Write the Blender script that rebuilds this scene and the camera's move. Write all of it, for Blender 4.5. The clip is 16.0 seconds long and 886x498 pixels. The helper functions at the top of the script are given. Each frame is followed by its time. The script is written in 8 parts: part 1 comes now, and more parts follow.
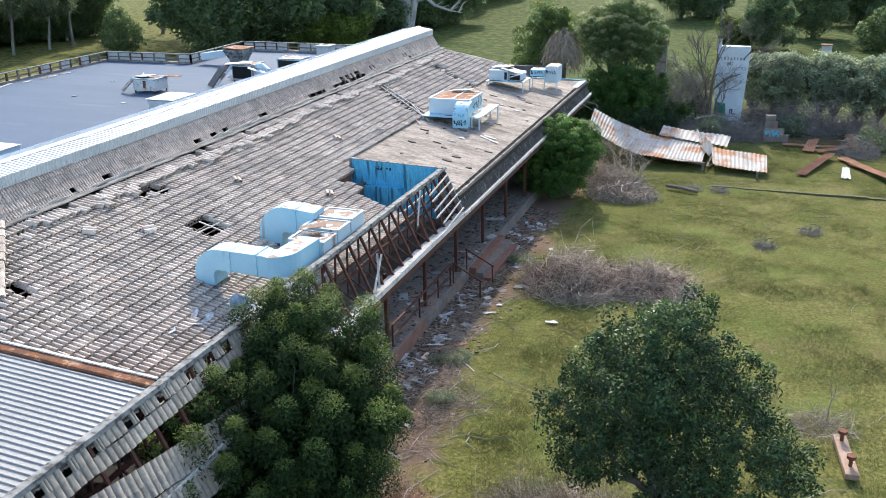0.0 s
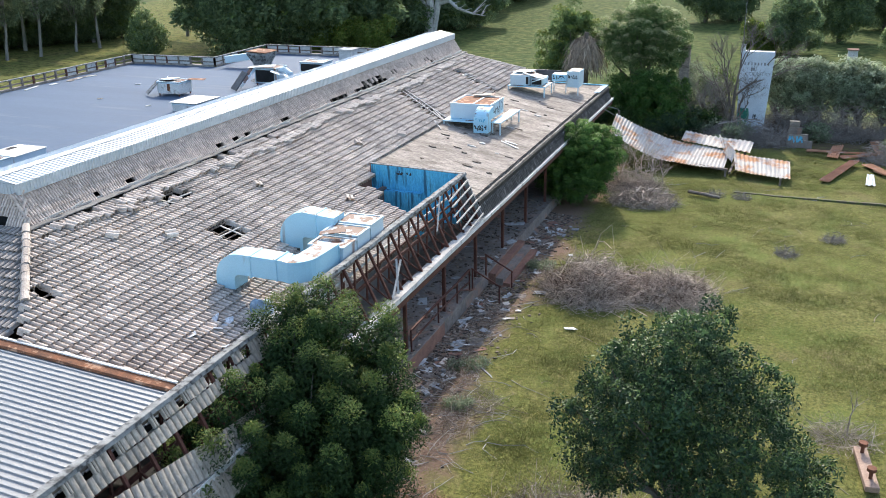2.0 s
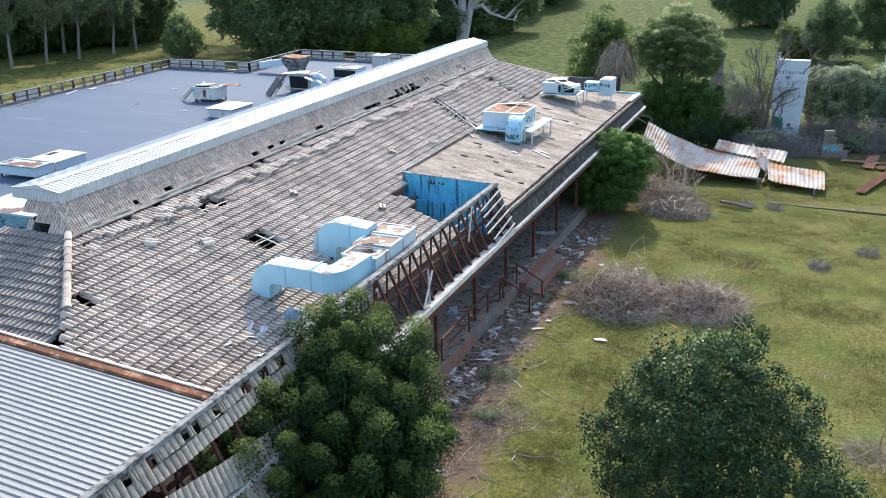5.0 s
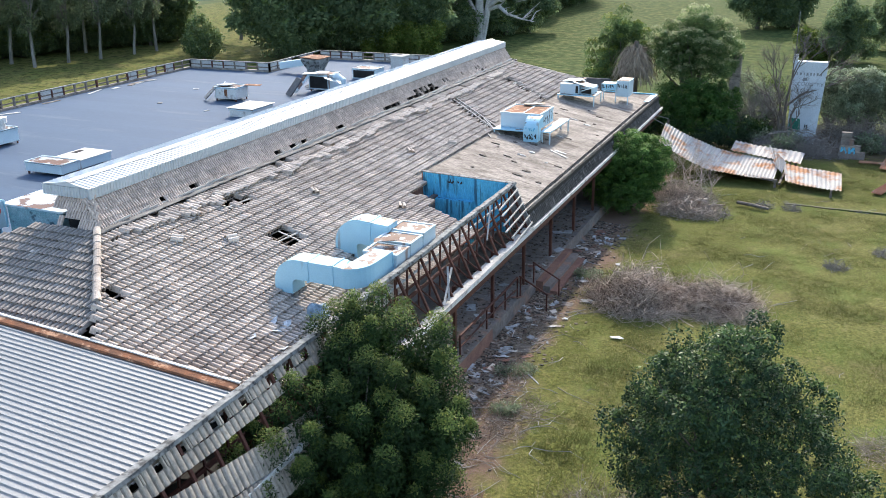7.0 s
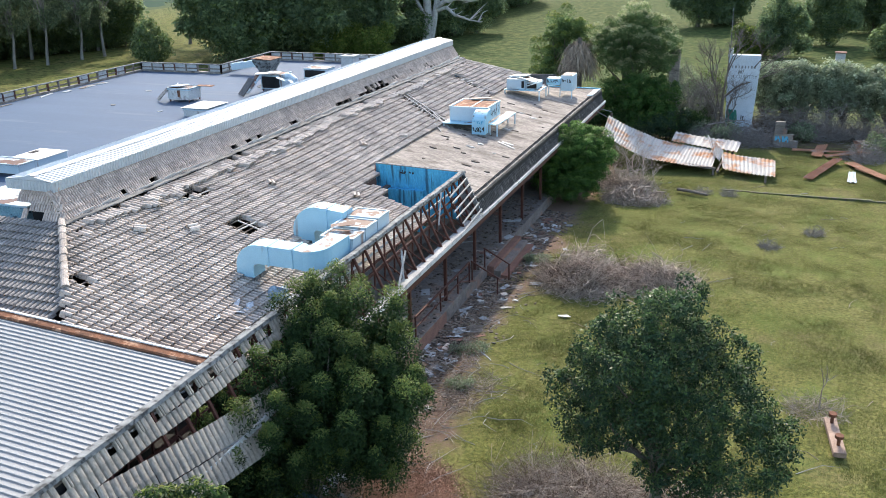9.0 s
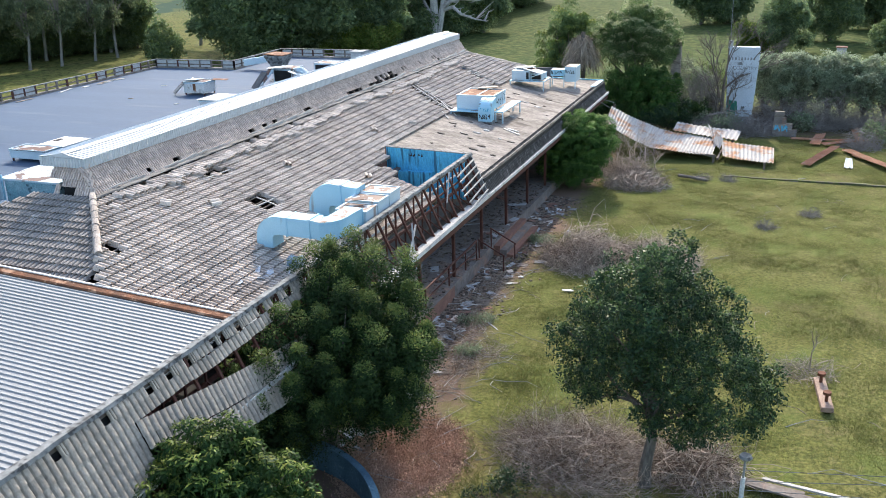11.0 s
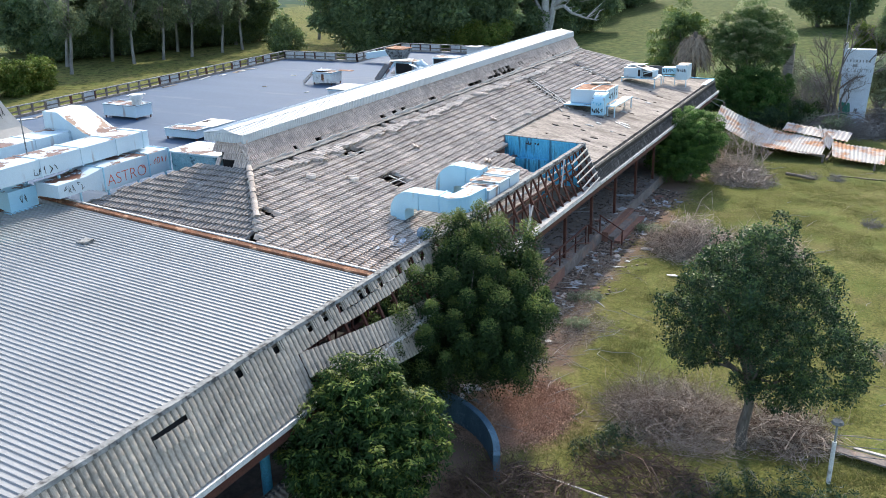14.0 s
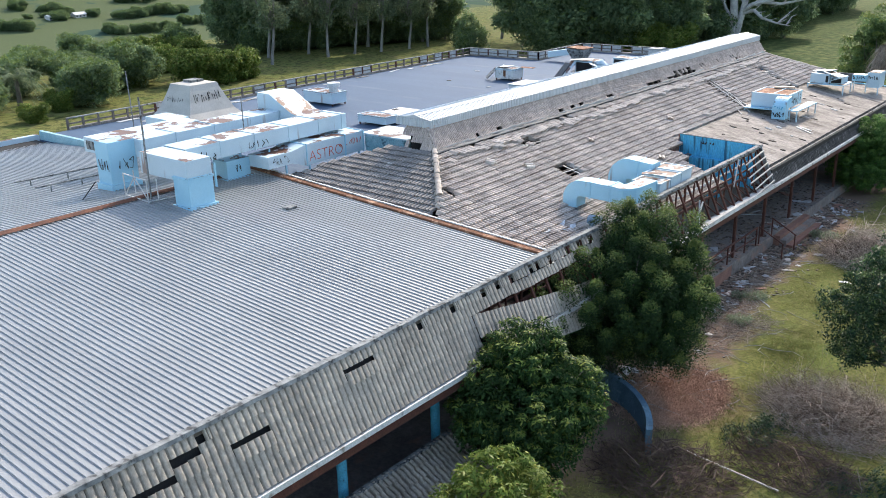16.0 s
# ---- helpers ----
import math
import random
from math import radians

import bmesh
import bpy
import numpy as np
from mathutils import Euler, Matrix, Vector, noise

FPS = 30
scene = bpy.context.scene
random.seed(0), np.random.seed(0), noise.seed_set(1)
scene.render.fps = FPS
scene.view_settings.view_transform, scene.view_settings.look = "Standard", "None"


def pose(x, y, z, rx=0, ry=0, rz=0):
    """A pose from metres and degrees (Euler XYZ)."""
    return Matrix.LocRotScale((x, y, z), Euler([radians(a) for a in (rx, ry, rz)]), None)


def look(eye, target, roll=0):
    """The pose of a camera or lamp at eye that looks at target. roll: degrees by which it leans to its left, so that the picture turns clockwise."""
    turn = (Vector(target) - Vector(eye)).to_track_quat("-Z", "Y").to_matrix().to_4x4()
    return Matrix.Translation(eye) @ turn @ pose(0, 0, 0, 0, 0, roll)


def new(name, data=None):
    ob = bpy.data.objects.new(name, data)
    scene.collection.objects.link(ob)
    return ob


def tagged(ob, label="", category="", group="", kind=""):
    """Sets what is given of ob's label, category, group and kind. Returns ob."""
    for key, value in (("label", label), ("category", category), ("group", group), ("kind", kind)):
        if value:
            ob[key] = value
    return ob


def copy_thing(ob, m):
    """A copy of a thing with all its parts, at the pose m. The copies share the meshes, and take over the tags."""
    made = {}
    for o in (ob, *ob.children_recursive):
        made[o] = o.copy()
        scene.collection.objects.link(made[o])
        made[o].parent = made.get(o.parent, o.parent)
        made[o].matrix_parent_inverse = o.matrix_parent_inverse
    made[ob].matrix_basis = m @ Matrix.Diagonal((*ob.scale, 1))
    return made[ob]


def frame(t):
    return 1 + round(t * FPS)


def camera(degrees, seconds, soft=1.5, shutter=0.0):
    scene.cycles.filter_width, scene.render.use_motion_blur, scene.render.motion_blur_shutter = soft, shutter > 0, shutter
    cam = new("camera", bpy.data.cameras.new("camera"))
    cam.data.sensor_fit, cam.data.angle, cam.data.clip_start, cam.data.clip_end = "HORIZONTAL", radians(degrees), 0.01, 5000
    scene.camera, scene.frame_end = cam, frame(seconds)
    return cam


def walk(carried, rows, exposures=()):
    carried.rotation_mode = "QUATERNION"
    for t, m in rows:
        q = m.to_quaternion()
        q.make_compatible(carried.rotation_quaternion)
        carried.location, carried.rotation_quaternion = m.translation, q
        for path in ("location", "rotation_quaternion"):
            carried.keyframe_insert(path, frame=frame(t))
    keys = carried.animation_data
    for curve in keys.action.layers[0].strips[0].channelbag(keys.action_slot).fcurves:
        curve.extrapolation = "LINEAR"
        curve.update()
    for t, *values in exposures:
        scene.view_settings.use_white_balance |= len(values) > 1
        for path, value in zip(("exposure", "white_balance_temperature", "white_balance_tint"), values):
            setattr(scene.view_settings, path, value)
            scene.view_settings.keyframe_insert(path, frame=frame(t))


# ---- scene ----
cam = camera(52.9, 16.0, soft=0.9)
PATH = [
    (0, (10.863, -12.972, 13.659), (10.382, -11.653, 13.132), -1.0),
    (0.5, (10.872, -12.955, 13.693), (10.383, -11.639, 13.166), -1.0),
    (1, (10.906, -12.962, 13.726), (10.409, -11.648, 13.201), -1.0),
    (1.5, (10.931, -12.967, 13.772), (10.424, -11.657, 13.249), -1.0),
    (2, (10.935, -12.967, 13.809), (10.42, -11.659, 13.285), -1.0),
    (2.5, (10.961, -12.99, 13.839), (10.438, -11.685, 13.316), -1.1),
    (3, (10.951, -13.009, 13.886), (10.42, -11.708, 13.362), -1.0),
    (3.5, (10.942, -13.035, 13.947), (10.404, -11.737, 13.425), -1.0),
    (4, (10.927, -13.07, 14.036), (10.381, -11.774, 13.514), -1.0),
    (6.5, (10.888, -13.335, 14.226), (10.31, -12.052, 13.707), -1.0),
    (7, (10.968, -13.595, 14.232), (10.385, -12.315, 13.713), -1.0),
    (7.5, (11.09, -13.937, 14.229), (10.501, -12.659, 13.71), -1.0),
    (8, (11.249, -14.337, 14.202), (10.655, -13.061, 13.683), -1.0),
    (8.5, (11.43, -14.679, 14.181), (10.86, -13.392, 13.662), -1.1),
    (8.7, (11.501, -14.799, 14.168), (10.982, -13.491, 13.649), -1.2),
    (10.8, (12.182, -16.485, 13.662), (11.674, -15.169, 13.155), -1.9),
    (11, (12.216, -16.693, 13.665), (11.69, -15.384, 13.157), -1.9),
    (11.5, (12.288, -17.248, 13.707), (11.73, -15.951, 13.199), -1.8),
    (12, (12.328, -17.806, 13.72), (11.747, -16.519, 13.214), -1.8),
    (12.5, (12.39, -18.297, 13.768), (11.782, -17.022, 13.262), -1.7),
    (13, (12.45, -18.73, 13.822), (11.82, -17.466, 13.317), -1.7),
    (13.5, (12.537, -19.126, 13.862), (11.886, -17.873, 13.356), -1.7),
    (14, (12.648, -19.578, 13.874), (11.976, -18.336, 13.368), -1.7),
    (14.5, (12.808, -20.043, 13.876), (12.113, -18.814, 13.371), -1.6),
    (15, (13.027, -20.487, 13.895), (12.3, -19.276, 13.391), -1.6),
    (15.5, (13.322, -20.939, 13.9), (12.513, -19.778, 13.399), -1.5),
    (16, (13.648, -21.428, 13.882), (12.744, -20.339, 13.386), -1.5),
]
walk(cam, [(t, look(eye, target, roll)) for t, eye, target, roll in PATH], exposures=[(0.0, 1.54, 6750, 9), (13.5, 1.54, 6750, 9), (16.0, 1.43, 6750, 9)])

# ---- world, sun, exposure ----
SUN_DIR = Vector((0.24, -0.95, -0.72)).normalized()   # the way the light travels
world = bpy.data.worlds.new("sky")
world.use_nodes = True
scene.world = world
wn = world.node_tree.nodes
sky = wn.new("ShaderNodeTexSky")
sky.sky_type = "NISHITA"
sky.sun_disc = False
sky.sun_elevation = math.asin(-SUN_DIR.z)
sky.sun_rotation = math.atan2(-SUN_DIR.x, -SUN_DIR.y)
sky.air_density, sky.dust_density, sky.ozone_density = 1.0, 1.6, 1.0
wn["Background"].inputs["Strength"].default_value = 0.15
world.node_tree.links.new(sky.outputs[0], wn["Background"].inputs["Color"])
sun_data = bpy.data.lights.new("sun", "SUN")
sun_data.energy, sun_data.angle, sun_data.color = 2.0, radians(0.9), (1.0, 0.93, 0.84)
sun = new("sun", sun_data)
sun.matrix_world = Matrix.Translation((0, 60, 60)) @ SUN_DIR.to_track_quat("-Z", "Y").to_matrix().to_4x4()


# ---- materials ----
def mat(name, c1, c2, scale=2.0, rough=0.8, metal=0.0, bump=0.15, bscale=60.0, fine=0.25,
        stain=None, sscale=1.2, sthresh=0.6, ssoft=0.06, top_only=False, rand=0.0, island=0.0, stretch=(1, 1, 1), spec=0.3):
    m = bpy.data.materials.new(name)
    m.use_nodes = True
    nt = m.node_tree
    N, L = nt.nodes, nt.links
    bs = N["Principled BSDF"]
    bs.inputs["Roughness"].default_value = rough
    bs.inputs["Metallic"].default_value = metal
    bs.inputs["Specular IOR Level"].default_value = spec
    geo = N.new("ShaderNodeNewGeometry")
    mp = N.new("ShaderNodeMapping")
    mp.inputs["Scale"].default_value = stretch
    L.new(geo.outputs["Position"], mp.inputs["Vector"])

    def tex(sc, detail=5.0, rough_=0.6):
        t = N.new("ShaderNodeTexNoise")
        t.inputs["Scale"].default_value = sc
        t.inputs["Detail"].default_value = detail
        t.inputs["Roughness"].default_value = rough_
        L.new(mp.outputs[0], t.inputs["Vector"])
        return t.outputs["Fac"]

    def ramp(src, lo, hi):
        r = N.new("ShaderNodeMapRange")
        r.inputs["From Min"].default_value, r.inputs["From Max"].default_value = lo, hi
        L.new(src, r.inputs["Value"])
        return r.outputs[0]

    def mix(a, b, fac, kind="MIX"):
        x = N.new("ShaderNodeMix")
        x.data_type, x.blend_type = "RGBA", kind
        for sock, v in ((x.inputs[0], fac), (x.inputs[6], a), (x.inputs[7], b)):
            if isinstance(v, (int, float)):
                sock.default_value = v
            elif isinstance(v, tuple):
                sock.default_value = (*v, 1)
            else:
                L.new(v, sock)
        return x.outputs[2]

    col = mix(c1, c2, ramp(tex(scale), 0.35, 0.65))
    if fine:
        g = N.new("ShaderNodeMapRange")
        g.inputs["From Min"].default_value, g.inputs["From Max"].default_value = 0.3, 0.7
        g.inputs["To Min"].default_value, g.inputs["To Max"].default_value = 1 - fine, 1 + fine
        L.new(tex(bscale * 0.4, 3), g.inputs["Value"])
        hv = N.new("ShaderNodeVectorMath")
        hv.operation = "SCALE"
        L.new(col, hv.inputs[0])
        L.new(g.outputs[0], hv.inputs["Scale"])
        col = hv.outputs[0]
    if stain:
        f = ramp(tex(sscale, 8, 0.62), sthresh, sthresh + ssoft)
        if top_only:
            sx = N.new("ShaderNodeSeparateXYZ")
            L.new(geo.outputs["Normal"], sx.inputs[0])
            k = N.new("ShaderNodeMath")
            k.operation = "MULTIPLY"
            L.new(f, k.inputs[0])
            L.new(ramp(sx.outputs["Z"], 0.5, 0.8), k.inputs[1])
            f = k.outputs[0]
        col = mix(col, stain, f)
    for amount, src in ((rand, "o"), (island, "i")):
        if amount:
            if src == "o":
                out = N.new("ShaderNodeObjectInfo").outputs["Random"]
            else:
                out = geo.outputs["Random Per Island"]
            g = N.new("ShaderNodeMapRange")
            g.inputs["To Min"].default_value, g.inputs["To Max"].default_value = 1 - amount, 1 + amount
            L.new(out, g.inputs["Value"])
            hv = N.new("ShaderNodeVectorMath")
            hv.operation = "SCALE"
            L.new(col, hv.inputs[0])
            L.new(g.outputs[0], hv.inputs["Scale"])
            col = hv.outputs[0]
    L.new(col, bs.inputs["Base Color"])
    if bump:
        b = N.new("ShaderNodeBump")
        b.inputs["Strength"].default_value = bump
        b.inputs["Distance"].default_value = 0.02
        L.new(tex(bscale, 4), b.inputs["Height"])
        L.new(b.outputs[0], bs.inputs["Normal"])
    return m


M_TILE = mat("weathered_roof_tile", (0.53, 0.455, 0.392), (0.375, 0.318, 0.272), 0.9, 0.9, island=0.2, rand=0.0,
             stain=(0.57, 0.51, 0.455), sscale=1.6, sthresh=0.58, ssoft=0.12, bscale=45)
M_TILE_PIECE = mat("weathered_roof_tile_piece", (0.53, 0.455, 0.392), (0.375, 0.318, 0.272), 0.9, 0.9, rand=0.2,
                   stain=(0.57, 0.51, 0.455), sscale=1.6, sthresh=0.58, ssoft=0.12, bscale=45)
M_WALLTILE = mat("brown_grey_wall_tile", (0.57, 0.47, 0.405), (0.44, 0.36, 0.31), 0.9, 0.9, island=0.15,
                 stain=(0.22, 0.19, 0.17), sscale=1.5, sthresh=0.60, ssoft=0.15, bscale=45, stretch=(1, 1, 0.4))
M_WALLTILE_PIECE = mat("brown_grey_wall_tile_piece", (0.57, 0.47, 0.405), (0.44, 0.36, 0.31), 0.9, 0.9, rand=0.15,
                       stain=(0.22, 0.19, 0.17), sscale=1.5, sthresh=0.60, ssoft=0.15, bscale=45, stretch=(1, 1, 0.4))
M_FACE = mat("grey_cladding_tile", (0.40, 0.35, 0.295), (0.31, 0.268, 0.225), 0.9, 0.9, island=0.10,
             stain=(0.12, 0.11, 0.10), sscale=1.3, sthresh=0.60, ssoft=0.2, bscale=45, stretch=(1, 1, 0.4))
M_FACE_PIECE = mat("grey_cladding_tile_piece", (0.40, 0.35, 0.295), (0.31, 0.268, 0.225), 0.9, 0.9, rand=0.10,
                   stain=(0.12, 0.11, 0.10), sscale=1.3, sthresh=0.60, ssoft=0.2, bscale=45, stretch=(1, 1, 0.4))
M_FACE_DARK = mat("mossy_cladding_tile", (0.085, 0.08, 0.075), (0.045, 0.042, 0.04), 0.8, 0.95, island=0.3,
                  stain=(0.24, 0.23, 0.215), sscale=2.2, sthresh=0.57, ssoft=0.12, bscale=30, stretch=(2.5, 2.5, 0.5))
# Darker, greyer tile copy: the south slope's shade put into the colour.
M_TILE_HIP = mat("shaded_grey_hip_tile", (0.32, 0.29, 0.264), (0.235, 0.21, 0.192), 1.2, 0.9, island=0.14, stain=(0.46, 0.43, 0.40), sscale=2, sthresh=0.6, ssoft=0.12, bscale=45)
M_TILE_HIP_PIECE = mat("shaded_grey_hip_tile_piece", (0.32, 0.29, 0.264), (0.235, 0.21, 0.192), 1.2, 0.9, rand=0.14, stain=(0.46, 0.43, 0.40), sscale=2, sthresh=0.6, ssoft=0.12, bscale=45)
M_EAVE = mat("weathered_eave_board", (0.42, 0.41, 0.395), (0.32, 0.31, 0.295), 1.5, 0.85, stain=(0.17, 0.16, 0.15), sscale=2.5, sthresh=0.58, ssoft=0.12)
M_LOOSE = mat("pale_slipped_tile", (0.57, 0.50, 0.435), (0.46, 0.395, 0.345), 1.5, 0.9, rand=0.16, bscale=45)
# Apron darkened in colour to stand for the shaded groove at the monitor's foot.
M_APRON = mat("groove_dark_apron_sheet", (0.24, 0.235, 0.225), (0.13, 0.125, 0.12), 1.2, 0.85, stain=(0.14, 0.13, 0.12), sscale=2.5, sthresh=0.58, ssoft=0.12)
M_FELT = mat("lifted_roof_felt", (0.13, 0.105, 0.09), (0.08, 0.065, 0.055), 3, 0.95)
M_RUSTLID = mat("rusted_white_lid", (0.44, 0.47, 0.48), (0.36, 0.39, 0.41), 1.5, 0.6, bump=0.06, fine=0.08,
                stain=(0.105, 0.042, 0.024), sscale=1.9, sthresh=0.44, ssoft=0.05)
M_ZINC = mat("zinc_roof_sheet", (0.30, 0.305, 0.305), (0.26, 0.265, 0.265), 0.35, 0.5, 0.25, bump=0.03, fine=0.05, bscale=30, rand=0.04, spec=0.5)
M_CAP = mat("galvanised_cap_sheet", (0.56, 0.595, 0.62), (0.48, 0.515, 0.535), 0.4, 0.42, 0.25, bump=0.03, fine=0.05, bscale=30, spec=0.5)
M_RUST = mat("rusty_flashing", (0.24, 0.095, 0.045), (0.12, 0.055, 0.032), 2.5, 0.85, 0.1, stain=(0.42, 0.24, 0.15), sscale=2.2, sthresh=0.54, ssoft=0.06)
M_RUSTDK = mat("dark_rust", (0.17, 0.07, 0.04), (0.10, 0.045, 0.03), 3, 0.9)
M_STEEL = mat("red_oxide_steel", (0.075, 0.03, 0.022), (0.11, 0.042, 0.03), 3, 0.8, stain=(0.17, 0.065, 0.035), sscale=4, sthresh=0.62)
M_FLASH = mat("lichened_lead_flashing", (0.27, 0.275, 0.27), (0.14, 0.145, 0.145), 3, 0.85, stain=(0.055, 0.055, 0.055), sscale=6, sthresh=0.52, ssoft=0.1)
M_GUT = mat("white_gutter_paint", (0.66, 0.655, 0.64), (0.54, 0.535, 0.52), 1.5, 0.65, stain=(0.26, 0.23, 0.20), sscale=3.0, sthresh=0.57, ssoft=0.1)
M_CONC = mat("stained_concrete", (0.32, 0.28, 0.245), (0.17, 0.145, 0.125), 1.1, 0.92, stain=(0.105, 0.086, 0.073), sscale=1.3, sthresh=0.56, ssoft=0.10, bscale=25, fine=0.4, stretch=(0.45, 1.5, 1))
M_CONCDK = mat("dirty_concrete", (0.22, 0.19, 0.17), (0.14, 0.12, 0.11), 1.0, 0.95, stain=(0.30, 0.17, 0.12), sscale=0.8, sthresh=0.55, ssoft=0.15, bscale=25)
M_BLUEWALL = mat("weathered_blue_paint", (0.05, 0.33, 0.56), (0.10, 0.48, 0.70), 2.2, 0.7, stain=(0.025, 0.10, 0.17), sscale=2.2, sthresh=0.55, ssoft=0.14, stretch=(2.4, 2.4, 0.35))
M_DUCT = mat("pale_blue_duct_paint", (0.36, 0.60, 0.72), (0.31, 0.55, 0.68), 0.8, 0.5, bump=0.04, fine=0.05,
             stain=(0.11, 0.045, 0.026), sscale=1.5, sthresh=0.535, ssoft=0.03, top_only=True)
M_DUCTW = mat("faded_white_blue_paint", (0.53, 0.63, 0.68), (0.46, 0.575, 0.64), 0.9, 0.5, bump=0.04, fine=0.06,
              stain=(0.115, 0.046, 0.026), sscale=0.95, sthresh=0.535, ssoft=0.03, top_only=True)


def streaks(m, colour, scale=2.2, thresh=0.63):
    """Rust runs down upright faces."""
    nt = m.node_tree
    N, L = nt.nodes, nt.links
    bs = N["Principled BSDF"]
    old = bs.inputs["Base Color"].links[0].from_socket
    geo = N.new("ShaderNodeNewGeometry")
    mp = N.new("ShaderNodeMapping")
    mp.inputs["Scale"].default_value = (1, 1, 0.12)
    L.new(geo.outputs["Position"], mp.inputs["Vector"])
    nz = N.new("ShaderNodeTexNoise")
    nz.inputs["Scale"].default_value, nz.inputs["Detail"].default_value = scale, 6
    L.new(mp.outputs[0], nz.inputs["Vector"])
    mr = N.new("ShaderNodeMapRange")
    mr.inputs["From Min"].default_value, mr.inputs["From Max"].default_value = thresh, thresh + 0.08
    mr.inputs["To Max"].default_value = 0.8
    L.new(nz.outputs["Fac"], mr.inputs["Value"])
    x = N.new("ShaderNodeMix")
    x.data_type = "RGBA"
    L.new(mr.outputs[0], x.inputs[0])
    L.new(old, x.inputs[6])
    x.inputs[7].default_value = (*colour, 1)
    L.new(x.outputs[2], bs.inputs["Base Color"])


streaks(M_DUCT, (0.22, 0.16, 0.12), 2.6, 0.66)
streaks(M_DUCTW, (0.24, 0.13, 0.08), 2.4, 0.63)
streaks(M_BLUEWALL, (0.02, 0.07, 0.12), 5.0, 0.55)
M_FLAT = mat("blue_grey_membrane", (0.066, 0.108, 0.172), (0.056, 0.092, 0.148), 0.25, 0.75, bump=0.08, fine=0.08, bscale=20,
             stain=(0.105, 0.145, 0.20), sscale=0.5, sthresh=0.56, ssoft=0.2, stretch=(0.25, 2.2, 1), spec=0.2)
# Near-black that puts the shade of interiors, openings and eaves into the colour.
M_DARK = mat("interior_shade_black", (0.03, 0.028, 0.027), (0.018, 0.017, 0.016), 1, 0.9)
M_WALLPINK = mat("dark_stained_wall", (0.16, 0.15, 0.15), (0.10, 0.095, 0.095), 1.2, 0.9, stain=(0.22, 0.13, 0.10), sscale=0.8, sthresh=0.58)
M_BATTEN = mat("old_timber_batten", (0.23, 0.19, 0.16), (0.12, 0.095, 0.08), 3, 0.9)
M_WHITEW = mat("white_painted_batten", (0.50, 0.48, 0.45), (0.36, 0.34, 0.32), 3, 0.85)
M_FIBRO = mat("pale_fibro_board", (0.50, 0.50, 0.49), (0.40, 0.40, 0.39), 1.5, 0.85, stain=(0.2, 0.18, 0.17), sscale=2, sthresh=0.62)
M_STEP = mat("red_brown_step", (0.25, 0.13, 0.095), (0.17, 0.09, 0.07), 2, 0.9)
M_BLACK = mat("black_paint", (0.02, 0.02, 0.022), (0.03, 0.03, 0.03), 5, 0.7, bump=0, fine=0)
M_REDP = mat("red_spray_paint", (0.55, 0.08, 0.04), (0.6, 0.12, 0.05), 5, 0.7, bump=0, fine=0)
M_GLASS = mat("dusty_dark_glass", (0.02, 0.025, 0.03), (0.03, 0.035, 0.04), 2, 0.15, bump=0, fine=0, spec=0.6)
M_BLUECOL = mat("blue_column_paint", (0.09, 0.40, 0.58), (0.07, 0.33, 0.50), 2, 0.6, stain=(0.04, 0.12, 0.18), sscale=6, sthresh=0.62)


# ---- mesh helpers ----
def thing(name, at=(0, 0, 0), label="", category="", group="", kind=""):
    ob = new(name)
    ob.empty_display_size = 0.2
    ob.location = at
    return tagged(ob, label, category, group, kind)


def raw(name, verts, faces, material, parent=None, label="", smooth=False):
    """A mesh object in world coordinates, as a part of parent."""
    me = bpy.data.meshes.new(name)
    me.from_pydata([tuple(v) for v in verts], [], [tuple(f) for f in faces])
    me.materials.append(material)
    if smooth:
        me.polygons.foreach_set("use_smooth", [True] * len(me.polygons))
    me.update()
    ob = new(name, me)
    put(ob, parent)
    return tagged(ob, label)


def world_of(ob):
    m = ob.matrix_basis.copy()
    while ob.parent:
        m = ob.parent.matrix_basis @ m
        ob = ob.parent
    return m


def put(ob, parent):
    if parent:
        ob.parent = parent
        ob.matrix_basis = world_of(parent).inverted() @ ob.matrix_basis


def part(name, bm, material, parent=None, label="", smooth=False, bevel=0.0):
    if bevel:
        bmesh.ops.bevel(bm, geom=list(bm.edges), offset=bevel, segments=2, affect="EDGES", profile=0.6)
    me = bpy.data.meshes.new(name)
    bm.to_mesh(me)
    bm.free()
    me.materials.append(material)
    if smooth:
        me.polygons.foreach_set("use_smooth", [True] * len(me.polygons))
    ob = new(name, me)
    put(ob, parent)
    return tagged(ob, label)


def block(bm, x0, x1, y0, y1, z0, z1):
    v = [bm.verts.new(p) for p in ((x0, y0, z0), (x1, y0, z0), (x1, y1, z0), (x0, y1, z0), (x0, y0, z1), (x1, y0, z1), (x1, y1, z1), (x0, y1, z1))]
    for f in ((0, 3, 2, 1), (4, 5, 6, 7), (0, 1, 5, 4), (1, 2, 6, 5), (2, 3, 7, 6), (3, 0, 4, 7)):
        bm.faces.new([v[i] for i in f])
    return v


def boxbm(x0, x1, y0, y1, z0, z1):
    bm = bmesh.new()
    block(bm, x0, x1, y0, y1, z0, z1)
    return bm


